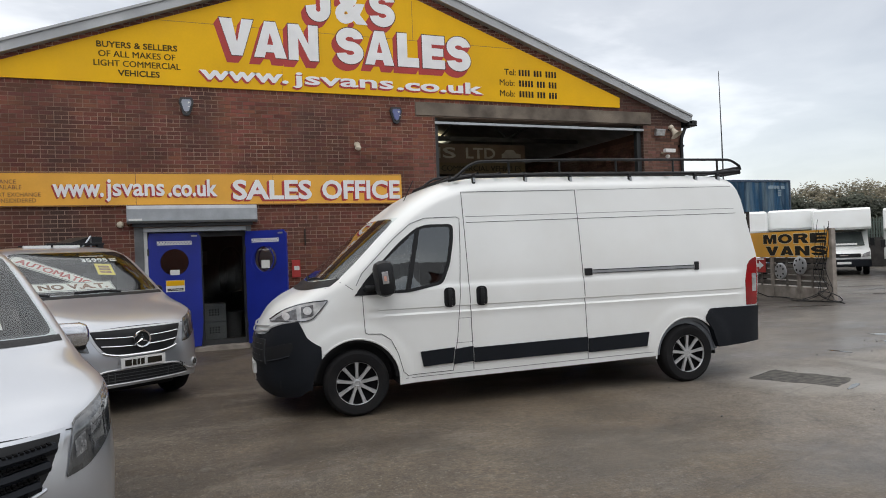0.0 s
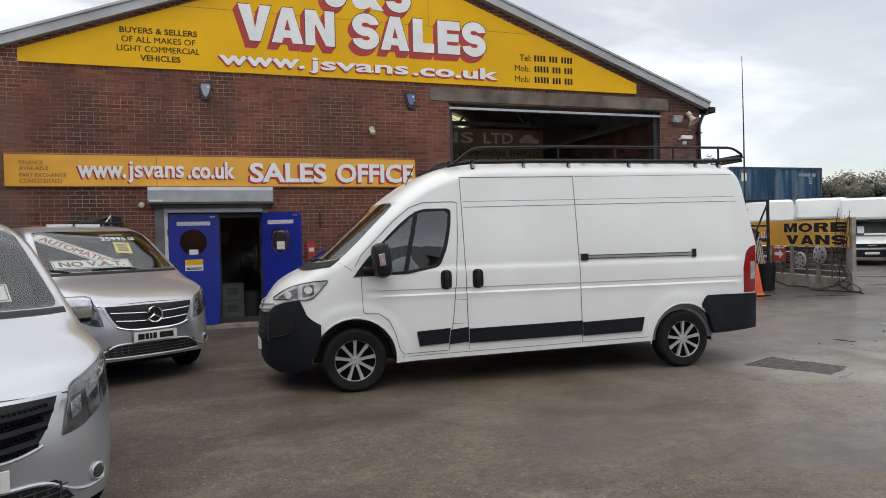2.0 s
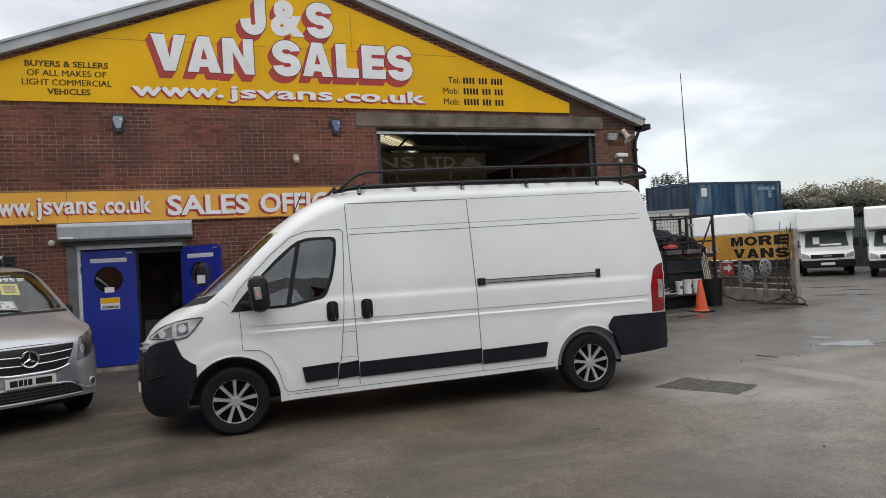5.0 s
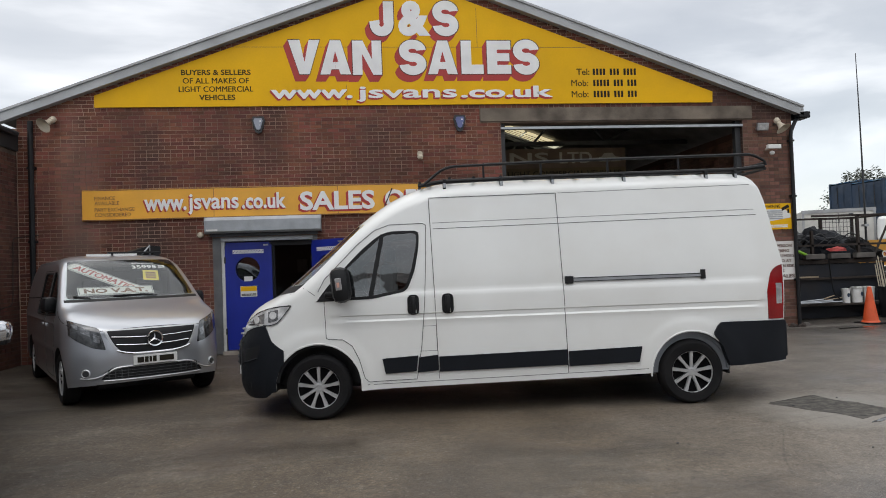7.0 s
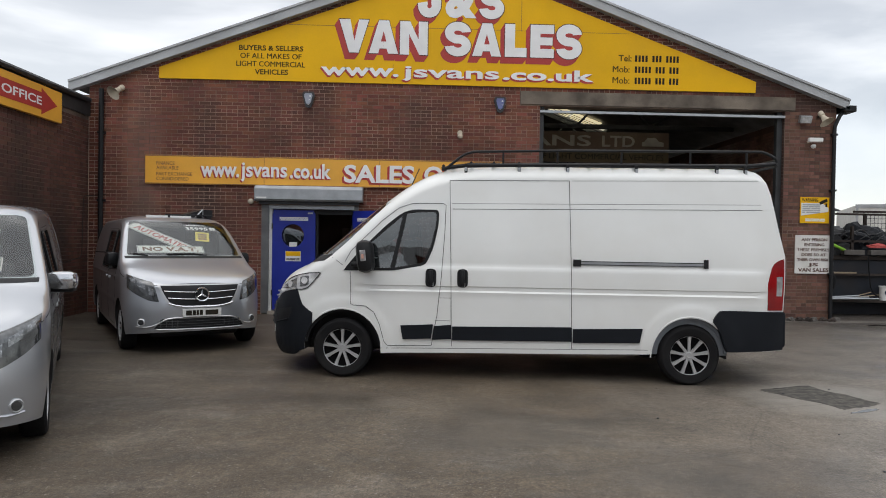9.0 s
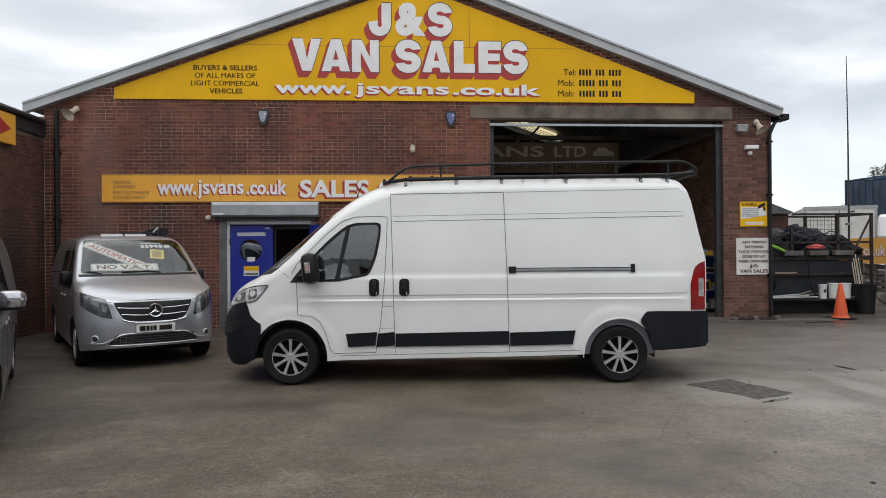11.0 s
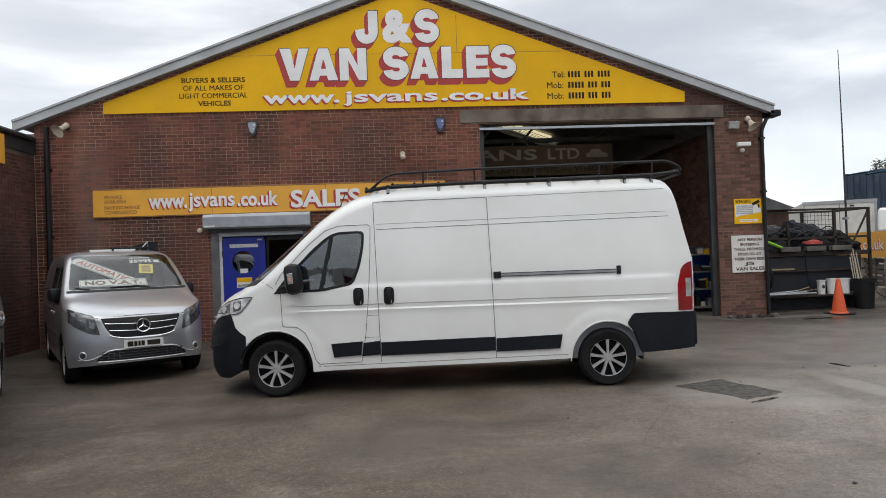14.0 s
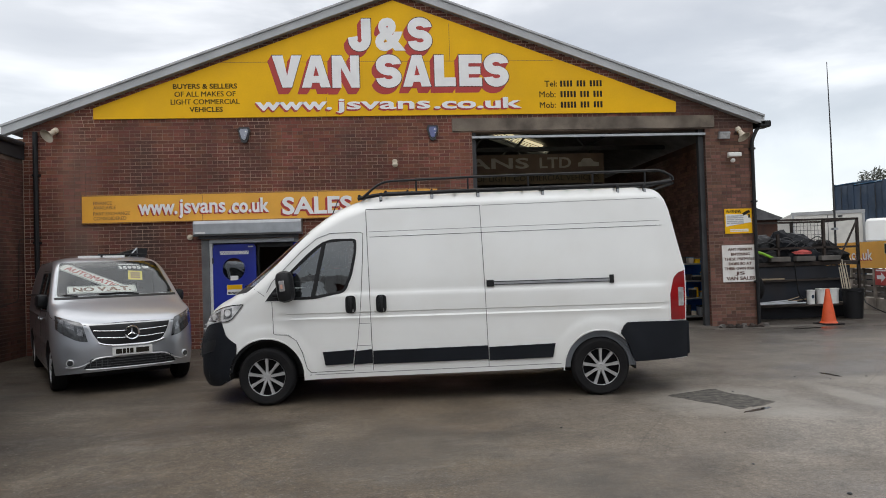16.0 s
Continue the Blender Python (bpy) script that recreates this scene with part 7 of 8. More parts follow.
def inside():
    r = tagged(empty("hanging_sign"), "faded brown and yellow sign hanging inside the workshop", "sign")
    part("board", bbox(3.1, 7.70, 4.0, 4.04, 3.78, 4.62), mat("faded_brown_board", (0.13, 0.085, 0.06), 0.6, vary=0.2), r)
    part("lower_band", bbox(3.1, 7.68, 3.985, 3.998, 3.80, 4.10), mat("faded_yellow_band", (0.10, 0.07, 0.03), 0.6, vary=0.2), r)
    m = Matrix.Translation((0, 3.984, 0))
    letters("lettering_vans", "VANS", 3.25, 5.55, 4.22, 4.52, m_dull_text, r, m, 0.004, 0.02)
    letters("lettering_ltd", "LTD", 5.85, 6.75, 4.22, 4.52, m_dull_text, r, m, 0.004, 0.02)
    letters("lettering_trade", "MAKES OF LIGHT COMMERCIAL VEHICLES", 3.3, 7.55, 3.87, 4.02, m_black_text, r, m, 0.004, 0.01)
    bm = prism(bmesh.new(), [(6.95, 4.25), (7.55, 4.25), (7.55, 4.36), (7.42, 4.38), (7.32, 4.48), (7.1, 4.48), (7.02, 4.38), (6.95, 4.36)], -0.004, 0)
    bm.transform(m)
    part("van_symbol", bm, m_dull_text, r)
    for x in (3.5, 5.4, 7.3):
        part("hanger", tube(bmesh.new(), [(x, 4.02, 4.62), (x, 4.02, 4.82)], 0.01, 6), m_dark_metal, r)
    for y in (4.1, 9.9, 15.0):
        t = tagged(empty("roof_truss"), "dark steel roof truss across the workshop", "truss", group="roof trusses", kind="structure")
        part("tie_beam", bbox(3.05, 9.54, y, y + 0.1, 4.72, 4.84), m_dark_metal, t)
        bm = bmesh.new()
        prism(bm, [(3.05, roof_z(3.05) - 0.30), (9.54, roof_z(9.54) - 0.30), (9.54, roof_z(9.54) - 0.16), (3.05, roof_z(3.05) - 0.16)], y, y + 0.1)
        if y > 5:
            part("rafter", bm, m_dark_metal, t)
        else:
            bm.free()
        for xa, xb in ((4.0, 5.2), (5.2, 6.2), (7.2, 6.2), (7.2, 8.0)):
            part("web", tube(bmesh.new(), [(xa, y + 0.05, 4.82), (xb, y + 0.05, roof_z(xb) - 0.25)], 0.035, 6), m_dark_metal, t)
    # yellowed rooflight between the rafters
    glow = bpy.data.materials.new("yellowed_rooflight")
    glow.use_nodes = True
    gb = glow.node_tree.nodes["Principled BSDF"]
    gb.inputs["Base Color"].default_value = (0.7, 0.62, 0.4, 1)
    gb.inputs["Emission Color"].default_value = (1.0, 0.86, 0.52, 1)
    gb.inputs["Emission Strength"].default_value = 0.75
    t = tagged(empty("rooflight"), "yellowed corrugated rooflight in the workshop roof", "rooflight", kind="structure")
    for xa, xb in ((5.45, 6.05), (6.15, 7.05)):
        bm = prism(bmesh.new(), [(xa, roof_z(xa) - 0.20), (xb, roof_z(xb) - 0.20), (xb, roof_z(xb) - 0.17), (xa, roof_z(xa) - 0.17)], 8.5, 9.4)
        part("sheet", bm, glow, t)
    for y in (8.75, 9.0, 9.2):
        bm = prism(bmesh.new(), [(5.45, roof_z(5.45) - 0.215), (7.05, roof_z(7.05) - 0.215), (7.05, roof_z(7.05) - 0.205), (5.45, roof_z(5.45) - 0.205)], y, y + 0.03)
        part("rib", bm, m_rust, t)
    # shelving by the jamb
    s = tagged(empty("steel_shelving"), "blue steel shelving loaded with small parts", "shelving")
    for x in (7.60, 8.60, 9.46):
        for y in (1.3, 1.85):
            part("post", bbox(x, x + 0.045, y, y + 0.045, 0.05, 1.55), m_shelf_blue, s)
    for z in (0.14, 0.58, 1.0, 1.42):
        part("shelf", bbox(7.60, 9.52, 1.28, 1.90, z, z + 0.035), m_steel, s)
    part("back_panel", bbox(7.62, 9.50, 1.90, 1.91, 0.16, 1.5), m_shelf_blue, s)
    rnd = random.Random(5)
    mats = [m_black, m_steel, m_rust, m_dark_metal, m_cont_blue, m_cream, m_yellow]
    for z in (0.175, 0.615, 1.035, 1.455):
        x = 7.7
        while x < 9.3:
            d, h, w = rnd.uniform(0.15, 0.4), rnd.uniform(0.08, 0.26), rnd.uniform(0.08, 0.22)
            y = rnd.uniform(1.32, 1.45)
            it = tagged(empty("parts_box"), rnd.choice(("small oily metal part on the shelving", "small storage box of parts on the shelving", "dusty parts tin on the shelving")), "parts box")
            if rnd.random() < 0.5:
                part("box", bbox(x, x + w, y, y + d, z, z + h, 0.01), rnd.choice(mats), it)
                part("lid", bbox(x - 0.005, x + w + 0.005, y - 0.005, y + d + 0.005, z + h - 0.02, z + h + 0.006), rnd.choice(mats), it)
            else:
                part("tin", lathe(bmesh.new(), [(w / 2, 0), (w / 2, h), (w / 2 * 0.9, h + 0.01), (0, h + 0.012)], 16, Matrix.Translation((x + w / 2, y + 0.1, z))), rnd.choice(mats), it, smooth=True)
            x += w + rnd.uniform(0.02, 0.08)
    # office: drawer boxes, desk and coats seen through the door
    for k in range(2):
        d = tagged(empty("storage_drawer"), "grey plastic storage drawer with square holes", "drawer", group="office drawers")
        z = 0.06 + k * 0.36
        part("body", bbox(-1.26, -0.80, 1.3, 1.8, z, z + 0.35, 0.01), m_grey_box, d)
        for i in range(4):
            for j in range(3):
                part("hole", bbox(-1.13 + i * 0.055, -1.10 + i * 0.055, 1.297, 1.301, z + 0.12 + j * 0.05, z + 0.15 + j * 0.05), m_black, d)
    b = tagged(empty("waste_bin"), "grey plastic waste bin in the office", "bin")
    part("tub", lathe(bmesh.new(), [(0.14, 0), (0.18, 0.5), (0.19, 0.52), (0.165, 0.5), (0.13, 0.02)], 20, Matrix.Translation((-0.62, 1.75, 0.05))), mat("bin_grey", (0.2, 0.2, 0.2), 0.6), b, smooth=True)
    d = tagged(empty("office_desk"), "dark office desk against the wall", "desk")
    part("top", bbox(-2.2, -0.9, 3.9, 4.6, 0.72, 0.76), m_timber, d)
    for x in (-2.15, -0.98):
        part("side_panel", bbox(x, x + 0.04, 3.95, 4.55, 0.05, 0.72), m_timber, d)
    w = tagged(empty("wall_poster"), "pale notice pinned on the office wall", "poster")
    part("sheet", bbox(-1.25, -0.98, 4.99, 4.998, 1.55, 1.9), m_grey_box, w)
    c = tagged(empty("hanging_coat"), "dark coat hanging on the office wall", "coat")
    bm = lathe(bmesh.new(), [(0.05, 0), (0.24, 0.05), (0.27, 0.5), (0.22, 0.9), (0.10, 1.05), (0.0, 1.06)], 20)
    for v in bm.verts:
        v.co.y = v.co.y * 0.4 + 0.03 * math.sin(v.co.x * 30)
    bm.transform(Matrix.Translation((-0.55, 3.2, 0.9)))
    part("cloth", bm, m_black, c, smooth=True)
    part("stand_pole", tube(bmesh.new(), [(-0.55, 3.2, 0.08), (-0.55, 3.2, 1.96)], 0.015, 6), m_dark_metal, c)
    part("stand_foot", lathe(bmesh.new(), [(0.22, 0), (0.22, 0.02), (0.02, 0.04)], 20, Matrix.Translation((-0.55, 3.2, 0.05))), m_dark_metal, c)


inside()


# ---- beside the hall ----
def cone():
    r = tagged(empty("traffic_cone", pose(11.38, -0.16, 0)), "scuffed orange traffic cone on the yard", "traffic cone")
    part("base", bbox(-0.23, 0.23, -0.23, 0.23, 0, 0.035, 0.012), m_rubber, r, "dark rubber base")
    part("shell", lathe(bmesh.new(), [(0.19, 0.033), (0.175, 0.06), (0.155, 0.07), (0.04, 0.79), (0.03, 0.80), (0.0, 0.80)], 28), m_cone, r, smooth=True)


cone()


def bin_and_tubs():
    r = tagged(empty("dustbin", pose(12.78, 0.95, 0) @ Matrix.Diagonal((0.82, 0.82, 0.92, 1))), "black plastic dustbin beside the fence", "bin")
    part("tub", lathe(bmesh.new(), [(0.24, 0), (0.29, 0.72), (0.31, 0.73), (0.31, 0.79), (0.29, 0.79), (0.27, 0.72), (0.22, 0.04)], 28), m_black, r, smooth=True)
    for s in (-1, 1):
        part("handle", bbox(-0.07, 0.07, s * 0.31 - 0.015, s * 0.31 + 0.015, 0.68, 0.72, 0.008), m_black, r)
    p = tagged(empty("pole_bundle"), "bundle of pale canes standing in the black bin", "canes")
    for k in range(5):
        part("cane", tube(bmesh.new(), [(12.62 + 0.05 * k, 0.95, 0.1), (12.50 + 0.04 * k, 1.02, 1.25 + 0.1 * (k % 3))], 0.012, 6), m_cream, p)
    for k, x in enumerate((11.86, 12.16, 12.45)):
        t = tagged(empty("white_tub", pose(x, 1.2 + 0.03 * (k % 2), 0.36, 0, 0, 25 * k) @ Matrix.Diagonal((0.60, 0.60, 0.78, 1) if k == 0 else (0.80, 0.80, 0.84, 1))), "white plastic tub with blue print on a ledge", "tub", group="white tubs")
        part("tub", lathe(bmesh.new(), [(0.14, 0), (0.155, 0.40), (0.17, 0.405), (0.17, 0.44), (0.0, 0.45)], 24), m_plate, t, smooth=True)
        part("print", lathe(bmesh.new(), [(0, -0.003), (0.06, -0.003), (0.06, 0.003), (0, 0.003)], 18, pose(0, -0.152, 0.24, 90)), m_cont_navy, t, "round blue print")
        part("bail", tube(bmesh.new(), [(0.17 * math.cos(a), -0.02, 0.42 + 0.02 * math.sin(a)) for a in np.linspace(0, math.pi, 9)], 0.006, 6), m_dark_metal, t)


bin_and_tubs()


def lump(bm, cx, cy, cz, rx, ry, rz, seed, n=10):
    """A crumpled heap."""
    k0 = len(bm.verts)
    g = bmesh.ops.create_icosphere(bm, subdivisions=4, radius=1.0)
    for v in g["verts"]:
        d = 1 + 0.38 * noise.noise(v.co * 1.7 + Vector((seed, 0, 0))) + 0.16 * noise.noise(v.co * 5 + Vector((0, seed, 0))) + 0.07 * noise.noise(v.co * 13 + Vector((0, 0, seed)))
        v.co = Vector((cx + v.co.x * rx * d, cy + v.co.y * ry * d, cz + max(v.co.z, -0.35) * rz * d))
    return bm


m_timber_pale = mat("sawn_pale_timber", (0.36, 0.28, 0.19), 0.8, vary=0.25, scale=6, fine=40, stretch=(0.2, 1, 1), bump=0.2)


def stillage():
    r = tagged(empty("scrap_trailer"), "rusty framed trailer with dark navy sides heaped with scrap", "trailer")
    x0, x1, y0, y1 = 10.05, 13.30, 1.35, 2.75
    part("deck", bbox(x0, x1, y0, y1, 1.30, 1.40, 0.01), m_rust, r)
    part("side_panel", bbox(x0, x1 - 0.25, y0 + 0.05, y0 + 0.10, 0.98, 1.29), m_navy_tank, r, "dark navy steel side")
    part("side_panel", bbox(x0, x1 - 0.25, y0 + 0.08, y0 + 0.13, 0.38, 0.93), m_navy_tank, r, "dark navy steel side")
    part("side_panel", bbox(x0, x1 - 0.25, y0 + 0.16, y0 + 0.21, 0.0, 0.33), m_navy_tank, r, "dark navy steel side")
    part("ledge", bbox(x0, x1 - 0.2, y0 - 0.33, y0 + 0.16, 0.32, 0.36), m_rust, r)
    part("ledge", bbox(x0, x1 - 0.2, y0 - 0.04, y0 + 0.1, 0.93, 0.975), m_rust, r)
    part("end_wall", bbox(x0, x1, y1 - 0.05, y1, 0.0, 1.3), m_navy_tank, r)
    for x in (x0, 11.15, 12.35, x1 - 0.06):
        for y in (y0, y1 - 0.06):
            part("post", bbox(x, x + 0.06, y, y + 0.06, 0.0 if x in (x0, x1 - 0.06) else 1.4, 2.46 if x > 12 else 2.1), m_rust, r)
    part("top_bar", bbox(11.2, x1, y0, y0 + 0.05, 2.42, 2.47), m_rust, r)
    part("top_bar", bbox(x0, x1, y1 - 0.06, y1, 2.42, 2.47), m_rust, r)
    part("end_bar", bbox(x1 - 0.06, x1, y0, y1, 2.42, 2.47), m_rust, r)
    part("mid_bar", bbox(x0, x1, y0, y0 + 0.05, 1.72, 1.77), m_rust, r)
    part("brace", tube(bmesh.new(), [(x1 - 0.05, y0, 2.4), (12.75, y0, 1.45)], 0.025, 6), m_rust, r)
    for k in range(9):
        part("mesh_wire", tube(bmesh.new(), [(12.40 + k * 0.1, y1 - 0.08, 1.45), (12.40 + k * 0.1, y1 - 0.08, 2.42)], 0.006, 5), m_dark_metal, r)
    for k in range(8):
        part("mesh_wire", tube(bmesh.new(), [(12.38, y1 - 0.085, 1.5 + k * 0.12), (x1 - 0.05, y1 - 0.085, 1.5 + k * 0.12)], 0.006, 5), m_dark_metal, r)
    # what lies on it
    for i, (cx, cy, rx, ry, rz, mm, nm, lb) in enumerate((
            (10.75, 1.95, 0.75, 0.55, 0.60, m_black, "plastic_sheet", "crumpled black plastic sheet over the trailer load"),
            (11.75, 2.05, 0.85, 0.55, 0.62, m_navy_plastic, "tarpaulin", "crumpled dark tarpaulin on the trailer"),
            (12.65, 1.95, 0.62, 0.5, 0.42, m_rubber, "rubber_mat", "crumpled dark rubber mat on the trailer"))):
        t = link_mesh(nm, lump(bmesh.new(), cx, cy, 1.50, rx, ry, rz, i * 7.3), mm)
        tagged(t, lb, "scrap heap")
    for i, x in enumerate((10.9, 11.55, 12.2)):
        b = tagged(link_mesh("pale_slab", bbox(x, x + 0.5, 1.22, 1.36, 1.42, 1.54, 0.012), m_grime), "pale dusty slab on the trailer edge", "slab", group="pale slabs")
    c = tagged(link_mesh("green_hose", tube(bmesh.new(), arc_path([(10.2, 1.28, 1.75), (10.6, 1.25, 1.68), (10.95, 1.26, 1.52)], 0.2), 0.035, 8), mat("lime_hose", (0.25, 0.55, 0.03), 0.5), smooth=True), "bright green hose lying on the trailer", "hose")
    c = tagged(link_mesh("red_cloth", lump(bmesh.new(), 11.75, 1.3, 1.62, 0.24, 0.08, 0.07, 3.3), mat("red_rag", (0.5, 0.09, 0.08), 0.8)), "red rag on the scrap", "rag")
    for k in range(6):
        a = radians(-30 + 22 * k)
        p = [(10.6 + 0.25 * k, 1.6, 1.7), (10.9 + 0.28 * k, 1.5, 1.95 + 0.06 * (k % 3)), (11.2 + 0.28 * k, 1.55, 1.85)]
        tagged(link_mesh("scrap_bar", tube(bmesh.new(), arc_path(p, 0.15), 0.016, 6), m_dark_metal), "bent metal bar in the scrap heap", "scrap bar", group="scrap bars")
    t = tagged(empty("old_tyre", pose(10.30, 1.02, 0.82, 0, 90, 0)), "worn tyre leaning by the trailer end", "tyre")
    part("tyre", lathe(bmesh.new(), [(0.2, -0.09), (0.30, -0.1), (0.33, -0.06), (0.33, 0.06), (0.30, 0.1), (0.2, 0.09)], 28, close=True), m_rubber, t, smooth=True)
    part("bracket", bbox(-0.02, 0.8, 0.0, 0.02, -0.02, 0.02), m_rust, t)
    for k in range(3):
        tagged(link_mesh("scaffold_tube", tube(bmesh.new(), [(10.0, 0.95 + 0.05 * k, 0.40), (11.55 - 0.2 * k, 0.92 + 0.05 * k, 0.42 + 0.03 * k)], 0.02, 8), m_steel), "steel tube lying on the trailer ledge", "tube", group="steel tubes")
    for k, (xa, xb) in enumerate(((10.30, 11.12), (10.34, 11.30))):
        tagged(link_mesh("timber_batten", bbox(xa, xb, y0 - 0.045 + 0.05 * k, y0 + 0.0 + 0.05 * k, 0.976, 1.012, 0.004), m_timber_pale), "pale sawn batten lying on the trailer ledge", "batten", group="sawn battens")
    tagged(link_mesh("hanging_cable", tube(bmesh.new(), arc_path([(11.52, y0 - 0.07, 1.42), (11.54, y0 - 0.09, 1.0), (11.58, y0 - 0.1, 0.62), (11.66, y0 - 0.30, 0.40)], 0.1), 0.014, 6), m_rubber, smooth=True), "black cable hanging down the trailer side", "cable")
    for k, (xa, xb, dz) in enumerate(((10.55, 11.75, 0.10), (10.75, 11.55, 0.16))):
        tagged(link_mesh("stick", tube(bmesh.new(), [(xa, y0 - 0.30 - 0.04 * k, 0.385), (xb, y0 - 0.16, 0.39 + dz)], 0.011, 6), m_timber_pale), "thin stick propped on the trailer ledge", "stick", group="thin sticks")
    m = tagged(empty("mast"), "thin tapering aerial mast fixed to the trailer post", "mast")
    part("pole", tube(bmesh.new(), [(13.33, 2.3, 0.0), (13.33, 2.3, 2.5), (13.33, 2.31, 4.6), (13.31, 2.32, 6.68)], [0.032, 0.027, 0.018, 0.009], 8), m_dark_metal, m, smooth=True)
    part("clamp", bbox(13.26, 13.38, 2.24, 2.36, 2.2, 2.26), m_steel, m)


stillage()

FENCE = Matrix.Translation((14.05, -0.65, 0)) @ Matrix.Rotation(math.atan2(0.983, 0.186), 4, "Z")


def fence():
    """Concrete post and timber fence; in its own frame x runs along it and +y looks to the yard."""
    r = tagged(empty("yard_fence", FENCE), "concrete post fence with weathered timber boards", "fence")
    for x in (0.0, 1.25, 2.35, 3.3, 4.6, 6.0):
        w = 0.22 if x == 0 else 0.11
        part("post", bbox(x, x + w, -0.06, 0.06, 0, 1.91 if x == 0 else 1.83, 0.012), m_concrete, r, "weathered concrete post")
    for xa, xb in ((0.22, 2.35), (2.46, 4.6), (4.71, 7.2)):
        part("gravel_board", bbox(xa, xb, -0.03, 0.03, 0, 0.33, 0.008), m_concrete, r, "concrete gravel board")
        for k, z in enumerate((0.36, 0.52, 0.68, 0.84, 1.0, 1.16)):
            part("board", bbox(xa, xb, -0.02 + 0.008 * (k % 2), 0.0 + 0.008 * (k % 2), z, z + 0.125), m_timber, r)
    for x in (0.75, 1.75, 2.85, 3.9):
        part("batten", bbox(x, x + 0.05, 0.01, 0.05, 0.33, 1.35), m_timber, r)
    s = tagged(empty("fence_sign", FENCE), "amber more vans sign along the fence top", "sign")
    part("board", bbox(0.1, 7.0, 0.062, 0.085, 1.15, 1.87), m_yellow2, s)
    k = Matrix.Translation((0, 0.086, 0)) @ Matrix.Rotation(radians(180), 4, "Z")
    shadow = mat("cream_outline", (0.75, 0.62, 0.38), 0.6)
    for txt, z0, z1, a, c in (("MORE", 1.54, 1.80, -2.70, -0.12), ("VANS", 1.20, 1.46, -2.60, -0.12)):
        step = (c - a) / 4
        for i, ch in enumerate(txt):
            block_letter(ch, a + i * step + 0.03, a + (i + 1) * step - 0.03, z0, z1, s, k, m_black_text, shadow, False)
    letters("lettering_ending", ".co.uk", -4.55, -3.30, 1.37, 1.66, m_white_text, s, k @ Matrix.Translation((0, -0.003, 0)), 0.004, 0.01)
    letters("lettering_ending_shadow", ".co.uk", -4.58, -3.33, 1.345, 1.635, m_red_text, s, k, 0.003, 0.02)
    letters("lettering_web", "jsvans", -6.3, -4.68, 1.30, 1.68, m_white_text, s, k @ Matrix.Translation((0, -0.003, 0)), 0.004, 0.01)
    letters("lettering_web_shadow", "jsvans", -6.33, -4.71, 1.275, 1.655, m_red_text, s, k, 0.003, 0.02)
    a = tagged(empty("arrow_sign", FENCE), "small red sign with white arrow on the fence", "sign")
    part("board", bbox(2.65, 3.25, 0.055, 0.07, 0.70, 1.13), m_red_text, a)
    bm = prism(bmesh.new(), [(-3.15, 0.88), (-2.93, 0.88), (-2.93, 0.80), (-2.73, 0.93), (-2.93, 1.06), (-2.93, 0.98), (-3.15, 0.98)], -0.004, 0)
    bm.transform(Matrix.Translation((0, 0.0705, -0.02)) @ Matrix.Rotation(radians(180), 4, "Z"))
    part("arrow", bm, m_white_text, a)
    bars("caption_bar", -3.2, -2.7, 1.07, 1.11, m_white_text, a, Matrix.Translation((0, 0.0705, 0)) @ Matrix.Rotation(radians(180), 4, "Z"), 1, depth=0.003)
    for x, z, rr in ((1.98, 0.75, 0.24), (1.18, 0.93, 0.25)):
        t = tagged(empty("wheel_trim", FENCE), "grey plastic wheel trim hung on the fence", "wheel trim", group="wheel trims")
        mm = Matrix.Translation((x, 0.075, z)) @ Matrix.Rotation(radians(-90), 4, "X")
        part("disc", lathe(bmesh.new(), [(0, 0.0), (rr * 0.92, 0.0), (rr, -0.015), (rr, 0.012), (rr * 0.9, 0.03), (rr * 0.3, 0.035), (0, 0.03)], 32, mm), m_trim_silver, t, smooth=True)
        for q in range(7):
            an = 2 * math.pi * q / 7
            part("slot", lathe(bmesh.new(), [(0, 0), (rr * 0.13, 0), (rr * 0.13, 0.004), (0, 0.004)], 12, mm @ Matrix.Translation((rr * 0.66 * math.cos(an), rr * 0.66 * math.sin(an), 0.03))), m_black, t)
    rnd = random.Random(11)
    for q in range(7):
        c = tagged(empty("loose_cable", FENCE), "black cable looped over the fence end", "cable", group="fence cables")
        x = rnd.uniform(-0.25, 0.4)
        pts = [(x, 0.12, rnd.uniform(1.7, 2.15)), (x + rnd.uniform(-0.15, 0.2), 0.14, rnd.uniform(1.1, 1.5)), (x + rnd.uniform(-0.3, 0.5), 0.15, rnd.uniform(0.6, 0.9)), (x + rnd.uniform(-0.5, 0.8), 0.2, rnd.uniform(0.15, 0.4)),
               (x + rnd.uniform(-0.6, 0.6), 0.3, 0.02)]
        part("run", tube(bmesh.new(), arc_path(pts, 0.4, 5), 0.008, 6), m_black, c)
    c = tagged(empty("loose_cable", FENCE), "black hose trailing along the ground by the fence", "cable", group="fence cables")
    part("run", tube(bmesh.new(), [(3.2 - 0.25 * q, 0.35 + 0.25 * math.sin(q * 0.8), 0.02 + 0.5 * max(0, 1 - q / 4)) for q in range(16)], 0.015, 6), m_black, c)
    c = tagged(empty("loose_cable", FENCE), "black cable in a loop on the ground by the post", "cable", group="fence cables")
    part("run", tube(bmesh.new(), [(-0.1 + 0.35 * math.cos(q * 0.5), 0.25 + 0.2 * math.sin(q * 0.5), 0.02 + 0.28 * (1 + math.sin(q * 0.5)) * 0.5) for q in range(14)], 0.012, 6), m_black, c)


fence()


